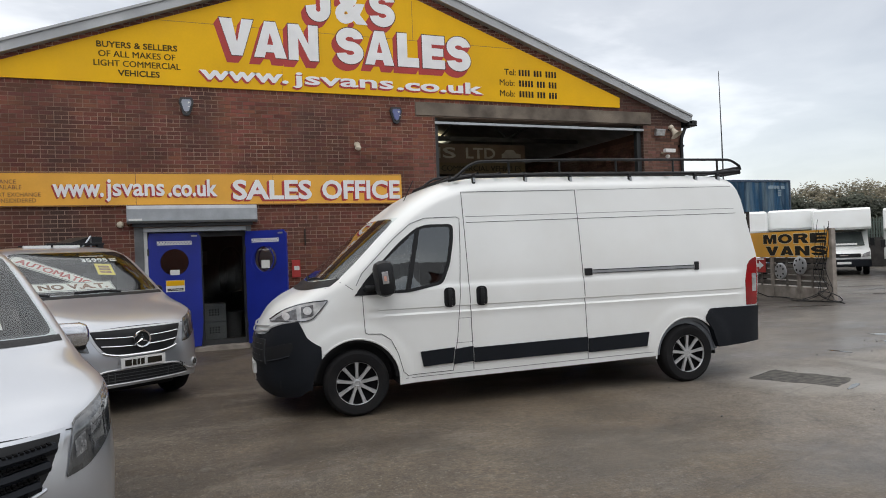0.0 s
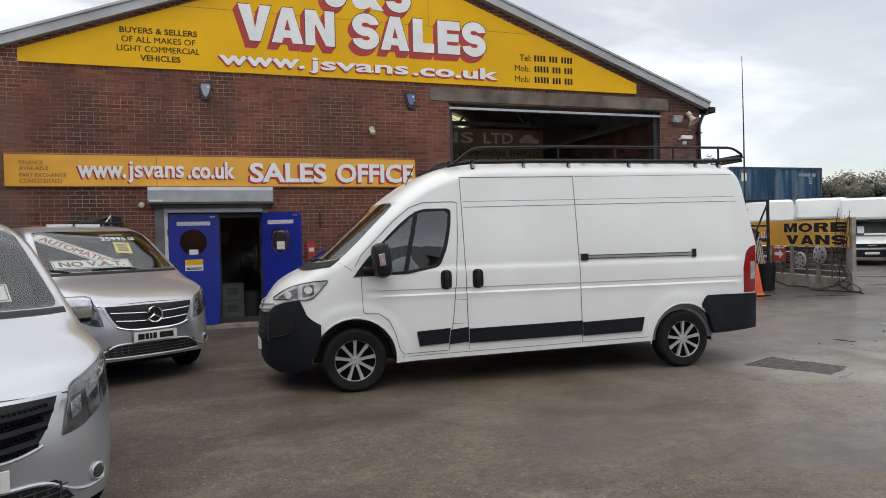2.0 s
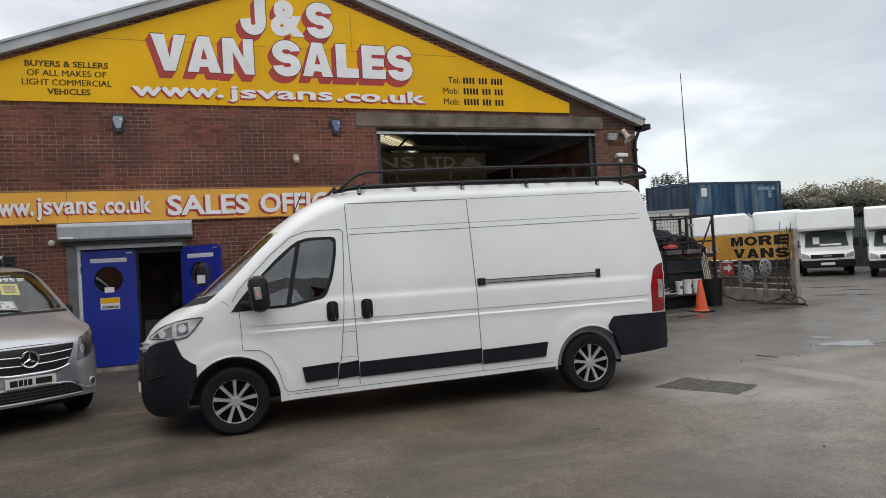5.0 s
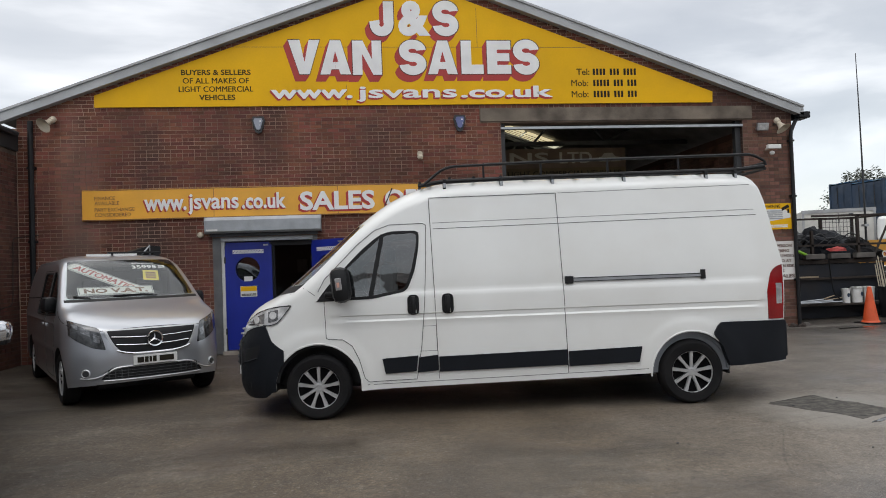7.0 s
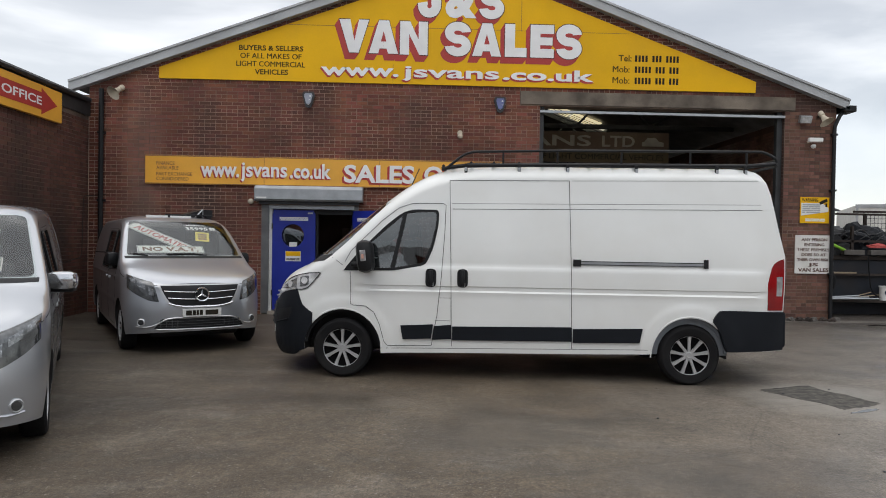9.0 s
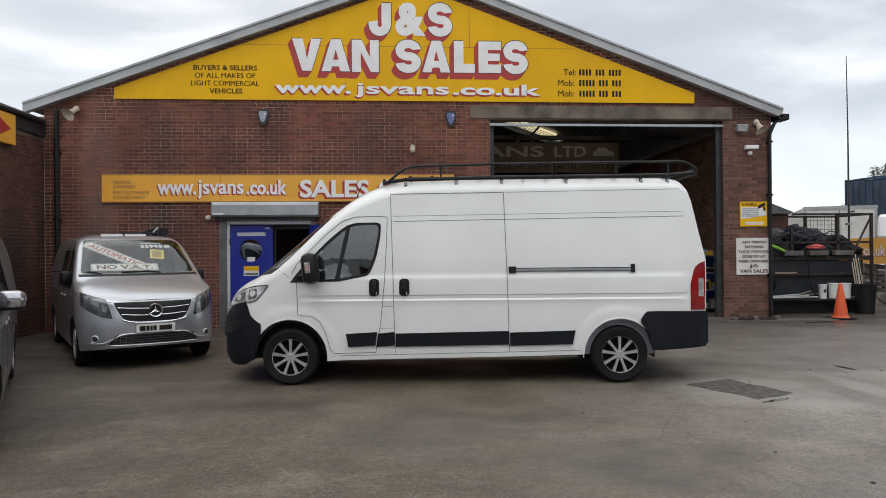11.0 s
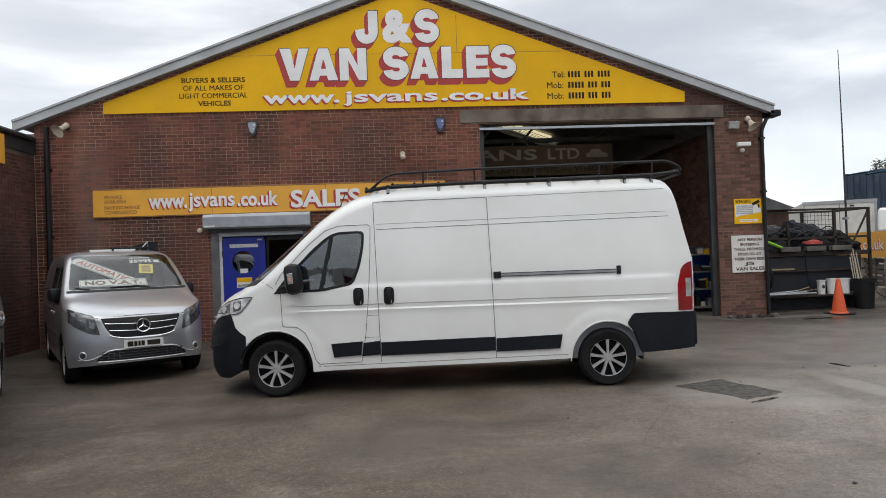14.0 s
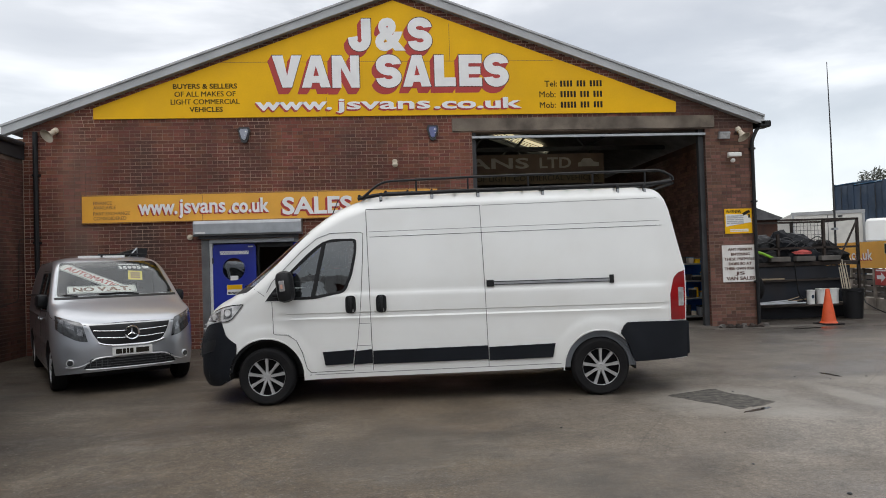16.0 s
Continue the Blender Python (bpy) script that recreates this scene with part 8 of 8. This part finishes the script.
# ---- the far yard ----
def luton(x, y, turn, label, tall=1.0, soft=0.15):
    """A box van with a body that overhangs the cab; its nose looks to -x."""
    r = tagged(empty("luton_van", pose(x, y, 0, 0, 0, turn) @ Matrix.Diagonal((1, 1, tall, 1))), label, "van", group="white box vans")
    prof = [(0.0, 0.45), (-0.02, 0.95), (0.12, 1.12), (0.55, 1.25), (1.15, 1.95), (1.5, 2.02), (2.0, 2.02), (2.0, 0.45)]
    part("cab", prism(bmesh.new(), prof, -0.98, 0.98), m_white, r)
    bm = bmesh.new()
    d = Vector((0.6, 0, 0.7)).normalized()
    v = [bm.verts.new(p) for p in ((0.565, -0.82, 1.31), (0.565, 0.82, 1.31), (1.10, 0.76, 1.93), (1.10, -0.76, 1.93))]
    for q in v:
        q.co += Vector((-0.02, 0, 0.017))
    bm.faces.new(v)
    bmesh.ops.solidify(bm, geom=list(bm.faces), thickness=0.01)
    part("windscreen", bm, m_cab_glass, r, "dark windscreen")
    lean = Matrix.Translation((0.545, 0, 1.33)) @ Matrix.Rotation(math.atan2(0.535, 0.62), 4, "Y")
    part("screen_card", bbox(-0.012, -0.004, -0.55, 0.25, 0.02, 0.12, 0, lean), m_plate, r, "white card along the windscreen")
    part("screen_card", bbox(-0.012, -0.004, 0.25, 0.50, 0.14, 0.55, 0, lean), m_plate, r, "white price card in the windscreen")
    part("bumper", bbox(-0.08, 0.25, -1.0, 1.0, 0.38, 0.72, 0.04), m_navy_plastic, r, "dark bumper")
    g = part("grille", bbox(-0.045, 0.02, -0.62, 0.62, 0.80, 0.97, 0.01), m_black, r, "dark grille")
    part("emblem", bbox(-0.06, -0.045, -0.16, 0.16, 0.87, 0.92), m_chrome, g)
    part("number_plate", bbox(-0.095, -0.082, -0.26, 0.26, 0.50, 0.61), m_plate, r)
    for s in (-1, 1):
        part("headlight", prism(bmesh.new(), [(s * 0.66, 0.82), (s * 0.95, 0.86), (s * 0.96, 1.06), (s * 0.72, 0.97)], -0.05, 0.1, "x"), m_lamp_clear, r)
        part("wing_mirror", bbox(0.75, 0.95, s * 1.12 - 0.09, s * 1.12 + 0.09, 1.30, 1.66, 0.03), m_black, r)
        part("mirror_arm", bbox(0.84, 0.9, min(s * 0.95, s * 1.06), max(s * 0.95, s * 1.06), 1.35, 1.4), m_black, r)
        part("side_window", prism(bmesh.new(), [(0.80, 1.28), (1.22, 1.85), (1.85, 1.85), (1.85, 1.28)], s * 0.985 - 0.006, s * 0.985 + 0.006), m_cab_glass, r)
        for wx in (0.95, 4.3):
            w = part("wheel", lathe(bmesh.new(), [(0, -0.1), (0.2, -0.1), (0.22, -0.08), (0.34, -0.1), (0.35, -0.05), (0.35, 0.05), (0.34, 0.1), (0.22, 0.08), (0, 0.08)], 24, pose(wx, s * 0.88, 0.35, 90)), m_rubber, r, smooth=True)
    # the box, with a swept head over the cab
    b = [(1.15, 2.06), (0.48, 2.06), (0.40, 2.16), (0.52, 2.94), (0.66, 3.04), (6.2, 3.04), (6.2, 0.75), (2.05, 0.75), (2.05, 2.06)]
    bm = prism(bmesh.new(), b, -1.08, 1.08)
    es = [ed for ed in bm.edges if abs(ed.verts[0].co.y - ed.verts[1].co.y) < 1e-4 and min(ed.verts[0].co.z, ed.verts[1].co.z) > 2.0 and ed.verts[0].co.x < 1.3]
    bmesh.ops.bevel(bm, geom=es, offset=soft, segments=4, affect="EDGES", profile=0.5)
    part("box_body", bm, m_white, r, "white box body", False)
    part("box_edge", bbox(0.95, 6.2, -1.10, -1.085, 2.98, 3.06), m_verge, r)
    part("chassis", bbox(0.3, 6.0, -0.5, 0.5, 0.45, 0.75), m_black, r)
    return r


luton(24.85, 7.6, 42, "white box van with overhanging body and dark bumper", 0.95, 0.06)
luton(24.55, 4.25, 36, "white box van with overhanging body beside the wall", 0.90, 0.06)
luton(25.55, 10.75, 43, "white box van parked behind the fence")
luton(19.9, 8.4, 43, "white box van parked in front of the blue container", 0.93)


def box_lorry():
    r = tagged(empty("box_lorry", pose(17.58, 11.0, 0, 0, 0, -26) @ Matrix.Diagonal((1, 1, 1.07, 1))), "white box lorry body seen from behind", "lorry")
    part("body", bbox(0, 2.5, 0, 6.0, 0.85, 2.98, 0.03), mat("cream_white_panel", (0.62, 0.61, 0.57), 0.5, vary=0.1), r)
    part("top_rail", bbox(-0.02, 2.52, -0.03, 0.0, 2.88, 3.0), m_verge, r)
    for x in (0.0, 2.42):
        part("corner_post", bbox(x, x + 0.08, -0.03, 0.0, 0.85, 2.88), m_verge, r)
    part("door_gap", bbox(1.24, 1.26, -0.006, 0.0, 0.9, 2.86), m_gap, r)
    part("marker_lamp", bbox(1.6, 1.75, -0.04, -0.03, 2.76, 2.82), m_dark_metal, r)
    part("chassis", bbox(0.4, 2.1, 0.1, 6, 0.5, 0.85), m_black, r)
    for s in (0.25, 2.25):
        part("wheel", lathe(bmesh.new(), [(0, -0.12), (0.3, -0.12), (0.4, -0.1), (0.4, 0.1), (0.3, 0.12), (0, 0.12)], 24, pose(s, 1.6, 0.4, 0, 90, 0)), m_rubber, r, smooth=True)
        part("wheel", lathe(bmesh.new(), [(0, -0.12), (0.3, -0.12), (0.4, -0.1), (0.4, 0.1), (0.3, 0.12), (0, 0.12)], 24, pose(s, 5.0, 0.4, 0, 90, 0)), m_rubber, r, smooth=True)


box_lorry()


m_cont_mark = mat("faded_container_marking", (0.22, 0.30, 0.36), 0.7)


def container(x, y, z, h, length, turn, label, marks=True):
    """A ribbed shipping container, its doors on the -x end."""
    r = tagged(empty("shipping_container", pose(x, y, z, 0, 0, turn)), label, "container", group="shipping containers")
    w = 2.44
    for s in (0, 1):
        bm = bmesh.new()
        ya = 0.03 if s == 0 else w - 0.03
        n = int(length / 0.28)
        prev = None
        for i in range(n * 4 + 1):
            px = 0.12 + (length - 0.24) * i / (n * 4)
            dy = (0.035 if (i % 4) in (1, 2) else 0.0) * (1 if s == 0 else -1)
            row = [bm.verts.new((px, ya + dy, 0.12)), bm.verts.new((px, ya + dy, h - 0.1))]
            if prev:
                bm.faces.new((prev[0], row[0], row[1], prev[1]))
            prev = row
        bmesh.ops.solidify(bm, geom=list(bm.faces), thickness=0.02)
        part("side_wall", bm, m_cont_blue, r, "ribbed faded blue side")
    for ya in (0.0, w - 0.12):
        for xa in (0.0, length - 0.12):
            part("corner_post", bbox(xa, xa + 0.12, ya, ya + 0.12, 0, h), m_cont_navy, r)
        for za in (0.0, h - 0.12):
            part("rail", bbox(0.12, length - 0.12, ya, ya + 0.12, za, za + 0.12), m_cont_navy, r)
    part("roof", bbox(0.05, length - 0.05, 0.05, w - 0.05, h - 0.06, h - 0.02), m_cont_blue, r)
    part("end_wall", bbox(length - 0.06, length - 0.02, 0.12, w - 0.12, 0.1, h - 0.1), m_cont_navy, r)
    for k in range(2):
        d = part("door", bbox(0.02, 0.06, 0.12 + k * 1.1, 1.2 + k * 1.1, 0.12, h - 0.12), m_cont_navy, r, "navy steel door")
        for q in range(2):
            part("door_rib", bbox(0.0, 0.02, 0.18 + k * 1.1 + q * 0.52, 0.60 + k * 1.1 + q * 0.52, 0.25, h * 0.45), m_cont_navy, d)
            part("door_rib", bbox(0.0, 0.02, 0.18 + k * 1.1 + q * 0.52, 0.60 + k * 1.1 + q * 0.52, h * 0.55, h - 0.28), m_cont_navy, d)
        part("lock_bar", tube(bmesh.new(), [(-0.02, 0.62 + k * 1.1, 0.15), (-0.02, 0.62 + k * 1.1, h - 0.15)], 0.018, 6), m_dark_metal, d)
    if marks:
        part("label_plate", bbox(0.75, 1.15, -0.012, -0.002, h - 0.85, h - 0.35), m_board_white, r)
        bars("marking_bar", length - 1.9, length - 0.5, h - 0.55, h - 0.35, m_cont_mark, r, Matrix.Translation((0, -0.003, 0)), 1, depth=0.004, words=6)
        bars("marking_bar", length - 1.1, length - 0.8, h - 1.0, h - 0.6, m_cont_mark, r, Matrix.Translation((0, -0.003, 0)), 3, depth=0.004, words=1)
    return r


container(27.5, 18.7, 0.0, 2.57, 7.0, 0.3, "blue steel container under another one", False)
container(27.5, 18.7, 2.57, 2.75, 7.0, 0.3, "faded blue ribbed container stacked on another")
container(28.9, 22.2, 0.0, 2.85, 6.06, 2, "blue steel container under another one", False)
container(28.9, 22.2, 2.85, 2.80, 6.06, 2, "navy container stacked behind the blue one", False)


def far_buildings():
    r = tagged(empty("brick_shed"), "dark brick shed with a low slate roof", "shed")
    part("wall", bbox(20.5, 28.0, 29, 36, 0, 3.9), m_brick_dark, r)
    part("roof", prism(bmesh.new(), [(20.1, 3.85), (28.3, 3.85), (24.2, 5.45)], 28.7, 36.3), mat("weathered_slate", (0.11, 0.11, 0.115), 0.8, vary=0.3, scale=2, bump=0.3), r)
    wmat = mat("dark_yard_wall", (0.05, 0.045, 0.042), 0.9, vary=0.3, bump=0.4)
    simple("wall_yard", bbox(33.0, 33.3, -12, 15, 0, 1.55), wmat, "dark rendered yard wall", "wall")
    f = tagged(empty("palisade_fence"), "grey green steel palisade fence on the yard wall", "fence")
    steel = mat("dull_green_steel", (0.12, 0.15, 0.13), 0.6, 0.3)
    for z in (1.75, 2.35):
        part("rail", bbox(33.12, 33.16, -12, 15, z, z + 0.05), steel, f)
    me = None
    for k in range(150):
        y = -8 + k * 0.15
        if me is None:
            bm = prism(bmesh.new(), [(0, 1.5), (0.07, 1.5), (0.07, 2.5), (0.035, 2.62), (0, 2.5)], -0.012, 0.012)
            bm.transform(Matrix.Rotation(radians(90), 4, "Z"))
            ob = part("pale", bm, steel, f)
            me = ob.data
        else:
            ob = new("pale", me)
            ob.parent = f
        ob.location = (33.1, y, 0)


far_buildings()


def tree(x, y, height, spread, material, seed, label, clumps=80, leaves=110, leaf=0.17):
    rnd = random.Random(seed)
    r = tagged(empty("tree", pose(x, y, 0)), label, "tree", group="trees behind the yard")
    bm = tube(bmesh.new(), [(0, 0, 0), (0.1, 0.05, height * 0.3), (0.0, 0.1, height * 0.62)], [0.22, 0.17, 0.08], 8)
    ends = []
    for k in range(7):
        a = rnd.uniform(0, 2 * math.pi)
        h = height * rnd.uniform(0.25, 0.55)
        e = Vector((math.cos(a) * spread * 0.6, math.sin(a) * spread * 0.6, min(height * 0.9, h + height * rnd.uniform(0.15, 0.35))))
        tube(bm, [(0.05, 0.05, h), Vector((0, 0, h)).lerp(e, 0.5) + Vector((0, 0, 0.2)), e], [0.09, 0.06, 0.025], 6)
    part("trunk", bm, m_bark, r, smooth=True)
    vs, fs = [], []
    for c in range(clumps):
        a, q = rnd.uniform(0, 2 * math.pi), math.sqrt(rnd.random())
        h = rnd.uniform(0.15, 1.0)
        wide = spread * (1.0 if h < 0.55 else 1.0 - 0.75 * ((h - 0.55) / 0.45) ** 1.6)
        cc = Vector((math.cos(a) * q * wide, math.sin(a) * q * wide, h * height - 0.3))
        cr = rnd.uniform(0.35, 0.75) * spread * 0.36
        for k in range(leaves):
            d = Vector((rnd.gauss(0, 1), rnd.gauss(0, 1), rnd.gauss(0, 0.8))).normalized() * cr * rnd.uniform(0.5, 1.15)
            u = Vector((rnd.gauss(0, 1), rnd.gauss(0, 1), rnd.gauss(0, 1))).normalized()
            w = u.orthogonal().normalized()
            s = leaf * rnd.uniform(0.6, 1.3)
            p = cc + d
            i = len(vs)
            vs += [p - u * s, p + w * s * 0.45, p + u * s, p - w * s * 0.45]
            fs.append((i, i + 1, i + 2, i + 3))
    me = bpy.data.meshes.new("crown")
    me.from_pydata([tuple(v) for v in vs], [], fs)
    me.materials.append(material)
    ob = new("crown", me)
    ob.parent = r
    ob["kind"] = "stuff"
    return r


for i, (x, y, h, sp, mm) in enumerate((
        (40, 32, 4.4, 3.2, m_leaf), (43.5, 29.5, 4.2, 3.4, m_leaf), (47, 27, 4.2, 3.4, m_leaf), (50, 23.8, 4.1, 3.4, m_leaf), (53, 20, 4.1, 3.2, m_leaf), (55.5, 15.5, 4.2, 3.2, m_leaf),
        (60, 43, 6.6, 4.6, m_leaf_pale), (64, 39, 6.8, 4.8, m_leaf_pale), (67, 34.5, 6.8, 4.8, m_leaf_pale), (70, 29.5, 6.6, 4.8, m_leaf_pale), (72, 24, 6.4, 4.6, m_leaf_pale), (56, 46.5, 6.2, 4.0, m_leaf_pale),
        (41.8, 31, 5.1, 3.2, m_leaf), (45.2, 28.4, 4.9, 3.3, m_leaf), (48.6, 25.4, 4.9, 3.3, m_leaf), (51.6, 22, 4.9, 3.2, m_leaf), (54.4, 17.8, 4.9, 3.2, m_leaf), (57, 12.5, 4.9, 3.4, m_leaf),
        (62, 41, 7.0, 4.6, m_leaf_pale), (65.6, 36.8, 7.1, 4.8, m_leaf_pale), (68.6, 32, 7.0, 4.8, m_leaf_pale), (71.2, 26.8, 6.9, 4.6, m_leaf_pale),
        (58, 9, 5.2, 3.6, m_leaf), (73, 18, 6.3, 4.6, m_leaf_pale), (56.6, 56.6, 10.9, 4.2, m_leaf), (48.2, 17.6, 7.6, 2.3, m_leaf))):
    tree(x, y, h, sp, mm, 20 + i, "leafy dark green tree behind the yard" if mm is m_leaf else "tall pale autumn tree far behind the yard")


# ---- marks on the yard ----
def yard_marks():
    corners = [Vector(c) for c in ((4.73, -6.93, 0), (5.43, -6.68, 0), (5.70, -7.56, 0), (5.17, -7.82, 0))]
    outline = [a.lerp(c, k / 16) for a, c in zip(corners, corners[1:] + corners[:1]) for k in range(16)]
    bm = prism(bmesh.new(), [(q.x + 0.05 * noise.noise(q * 3.1) + 0.03 * noise.noise(q * 11.0), q.y + 0.05 * noise.noise(q * 2.7 + Vector((9, 0, 0))) + 0.03 * noise.noise(q * 12.0)) for q in outline], -0.02, 0.0025, "z")
    tagged(link_mesh("tarmac_patch", bm, mat("dark_tarmac_patch", (0.072, 0.066, 0.056), 0.8, vary=0.6, scale=9, fine=45, bump=1.0, bump_scale=45, dirt=(0.15, 0.135, 0.115), dirt_scale=14, dirt_amount=0.7)), "rectangular dark tarmac repair in the yard", "patch", kind="structure")
    bm = bmesh.new()
    for a, c in (((4.76, -6.93), (5.40, -6.70)),):
        tube(bm, [(a[0], a[1], -0.004), (c[0], c[1], -0.004)], 0.010, 5)
    tagged(link_mesh("patch_edge", bm, m_gap), "dark sunken edge round the tarmac repair", "joint", kind="structure")
    # shallow puddles, lying in the hollows
    for i, (x, y, rx, ry, turn) in enumerate(((5.36, -7.86, 0.22, 0.03, 24), (9.12, -5.98, 0.50, 0.26, -28), (9.42, -5.25, 0.20, 0.09, -60), (7.33, -6.1, 0.16, 0.04, -80), (16.9, 0.3, 0.62, 0.16, -48), (19.3, 3.0, 0.75, 0.14, -46), (18.6, 1.5, 0.5, 0.10, -46),
                                              (10.6, -0.75, 0.55, 0.08, 8), (12.6, -0.95, 0.6, 0.07, -20))):
        out = []
        for q in range(28):
            a = 2 * math.pi * q / 28
            f = 1 + 0.6 * noise.noise(Vector((math.cos(a) * 1.3, math.sin(a) * 1.3, i * 3.1))) + 0.4 * noise.noise(Vector((math.cos(a) * 4, math.sin(a) * 4, i * 5.7)))
            out.append((rx * f * math.cos(a), ry * f * math.sin(a)))
        bm = prism(bmesh.new(), out, -0.02, 0.004, "z")
        bm.transform(pose(x, y, 0, 0, 0, turn))
        tagged(link_mesh("puddle", bm, m_puddle), "shallow puddle of rain water on the yard", "puddle", kind="structure")
    rnd = random.Random(3)
    pebble = None
    for k in range(34):
        x, y = rnd.uniform(3.0, 9.5), rnd.uniform(-12.5, -5.5)
        if k > 30:
            x, y = rnd.uniform(-3, 14), rnd.uniform(-3, -0.3)
        s = rnd.uniform(0.005, 0.017)
        if pebble is None:
            bm = bmesh.new()
            bmesh.ops.create_icosphere(bm, subdivisions=1, radius=1.0)
            for v in bm.verts:
                v.co *= 1 + 0.3 * noise.noise(v.co * 2)
            ob = link_mesh("pebble", bm, m_dark_metal)
            pebble = ob.data
        else:
            ob = new("pebble", pebble)
        tagged(ob, "small dark stone lying on the yard", "stone", group="loose stones")
        ob.matrix_basis = pose(x, y, s * 0.25, 0, 0, rnd.uniform(0, 360)) @ Matrix.Diagonal((s * 1.4, s, s * 0.6, 1))
    # litter at the pillar foot
    for k in range(7):
        x = 8.9 + 0.17 * k
        tagged(link_mesh("rubble", lump(bmesh.new(), x, -0.12 - 0.05 * (k % 3), 0.03, 0.08, 0.06, 0.06, k * 2.1), m_grime if k % 3 == 0 else m_rust), "broken masonry at the pillar foot", "rubble", group="rubble by the pillar")
    bm = bbox(8.6, 11.2, -0.40, 0.0, -0.05, 0.012, 0.005)
    tagged(link_mesh("apron", bm, m_slab), "cracked concrete apron at the workshop opening", "apron", kind="structure")


yard_marks()


# ---- bricks ----
def spans(z):
    """The stretches of brickwork on the front at a height."""
    lo, hi = X0, X1
    if z > 4.4:
        half = (APEX_Z - 0.16 - z) / SLOPE
        lo, hi = max(lo, APEX_X - half), min(hi, APEX_X + half)
    holes = []
    if z < 2.30:
        holes.append((DOOR_L, DOOR_R))
    if z < 4.52:
        holes.append((OPEN_L, OPEN_R))
    elif z < 4.81:
        holes.append((3.0, 8.95))
    if 4.98 < z < 7.2:
        h = min((7.40 - z) / SLOPE - 0.35, 6.2)
        if h > 0.2:
            holes.append((1.77 - h, 1.77 + h))
    out, at = [], lo
    for a, c in holes:
        if a > at:
            out.append((at, min(a, hi)))
        at = max(at, c)
    if at < hi:
        out.append((at, hi))
    return [(a, c) for a, c in out if c - a > 0.06]


def course(a, c, k, rnd):
    """The bricks of one course: a run of stretchers, or headers in every fourth course."""
    unit = 0.1125 if k % 4 == 0 else 0.225
    x = a - (unit * 0.5 if k % 2 else 0.0)
    while x < c - 0.01:
        lo, hi = max(x, a), min(x + unit, c)
        if hi - lo > 0.03:
            yield lo + 0.006, hi - 0.006
        x += unit


def wall_bricks():
    rnd = random.Random(7)
    vs, fs = [], []
    def brick(o, ux, out, a, c, z0, z1, depth):
        i = len(vs)
        j = [rnd.uniform(-0.0015, 0.0015) for _ in range(4)]
        d = depth + rnd.uniform(-0.0015, 0.002)
        for q, (s, z) in enumerate(((a, z0), (c, z0), (c, z1), (a, z1))):
            p = Vector(o) + Vector(ux) * (s + j[q]) + Vector((0, 0, z + j[3 - q]))
            vs.append(tuple(p + Vector(out) * d))
            vs.append(tuple(p))
        f = [0, 2, 4, 6]
        fs.append(tuple(i + q for q in f))
        for q in range(4):
            r = (q + 1) % 4
            fs.append((i + f[q], i + f[q] + 1, i + f[r] + 1, i + f[r]))
    k = 0
    z = 0.0
    while z < 7.4:
        for a, c in spans(z + 0.037):
            if a > OPEN_R - 0.01 and z < 4.5:
                continue
            for lo, hi in course(a, c, k, rnd):
                brick((0, 0.007, 0), (1, 0, 0), (0, -1, 0), lo, hi, z + 0.006, z + 0.069, 0.006)
        z += 0.075
        k += 1
    # jamb of the opening
    for k in range(60):
        for lo, hi in course(0.0, 0.33, k, rnd):
            brick((OPEN_R, 0.012, 0), (0, 1, 0), (-1, 0, 0), lo, hi, k * 0.075 + 0.005, k * 0.075 + 0.070, 0.006)
    me = bpy.data.meshes.new("brickwork")
    me.from_pydata(vs, [], fs)
    me.materials.append(m_brick)
    ob = new("brickwork", me)
    ob.parent = wall_front
    tagged(ob, kind="stuff")
    vs.clear()
    fs.clear()
    # inner face of the workshop's side wall near the opening
    for k in range(58):
        for lo, hi in course(0.34, 8.0, k, rnd):
            brick((X1 - 0.33, 0, 0.05), (0, 1, 0), (-1, 0, 0), lo, hi, k * 0.075 + 0.005, k * 0.075 + 0.070, 0.008)
    me = bpy.data.meshes.new("inner_brickwork")
    me.from_pydata(vs, [], fs)
    me.materials.append(m_brick_inner)
    ob = new("inner_brickwork", me)
    ob.parent = bpy.data.objects["wall_right"]
    tagged(ob, kind="stuff")
    vs.clear()
    fs.clear()
    # the wing's long face
    for k in range(53):
        for lo, hi in course(0.0, 9.0, k, rnd):
            brick((X0 - 0.015, 0, 0), (0, -1, 0), (1, 0, 0), lo, hi, k * 0.075 + 0.006, k * 0.075 + 0.069, 0.007)
    me = bpy.data.meshes.new("wing_brickwork")
    me.from_pydata(vs, [], fs)
    me.materials.append(m_brick_dark)
    ob = new("wing_brickwork", me)
    ob.parent = bpy.data.objects["wall_wing"]
    tagged(ob, kind="stuff")
    # the pillar's bricks one by one
    meshes = {}
    for k in range(60):
        for lo, hi in course(OPEN_R, X1, k, rnd):
            w = round(hi - lo, 3)
            if w not in meshes:
                bm = bbox(0, w, -0.010, 0.0, 0.0, 0.063)
                mm = bpy.data.meshes.new("brick")
                bm.to_mesh(mm)
                bm.free()
                mm.materials.append(m_brick_piece)
                meshes[w] = mm
            ob = new("brick", meshes[w])
            ob.parent = wall_front
            ob.location = (lo, 0.0115 + rnd.uniform(-0.002, 0.002), k * 0.075 + 0.006)


wall_bricks()
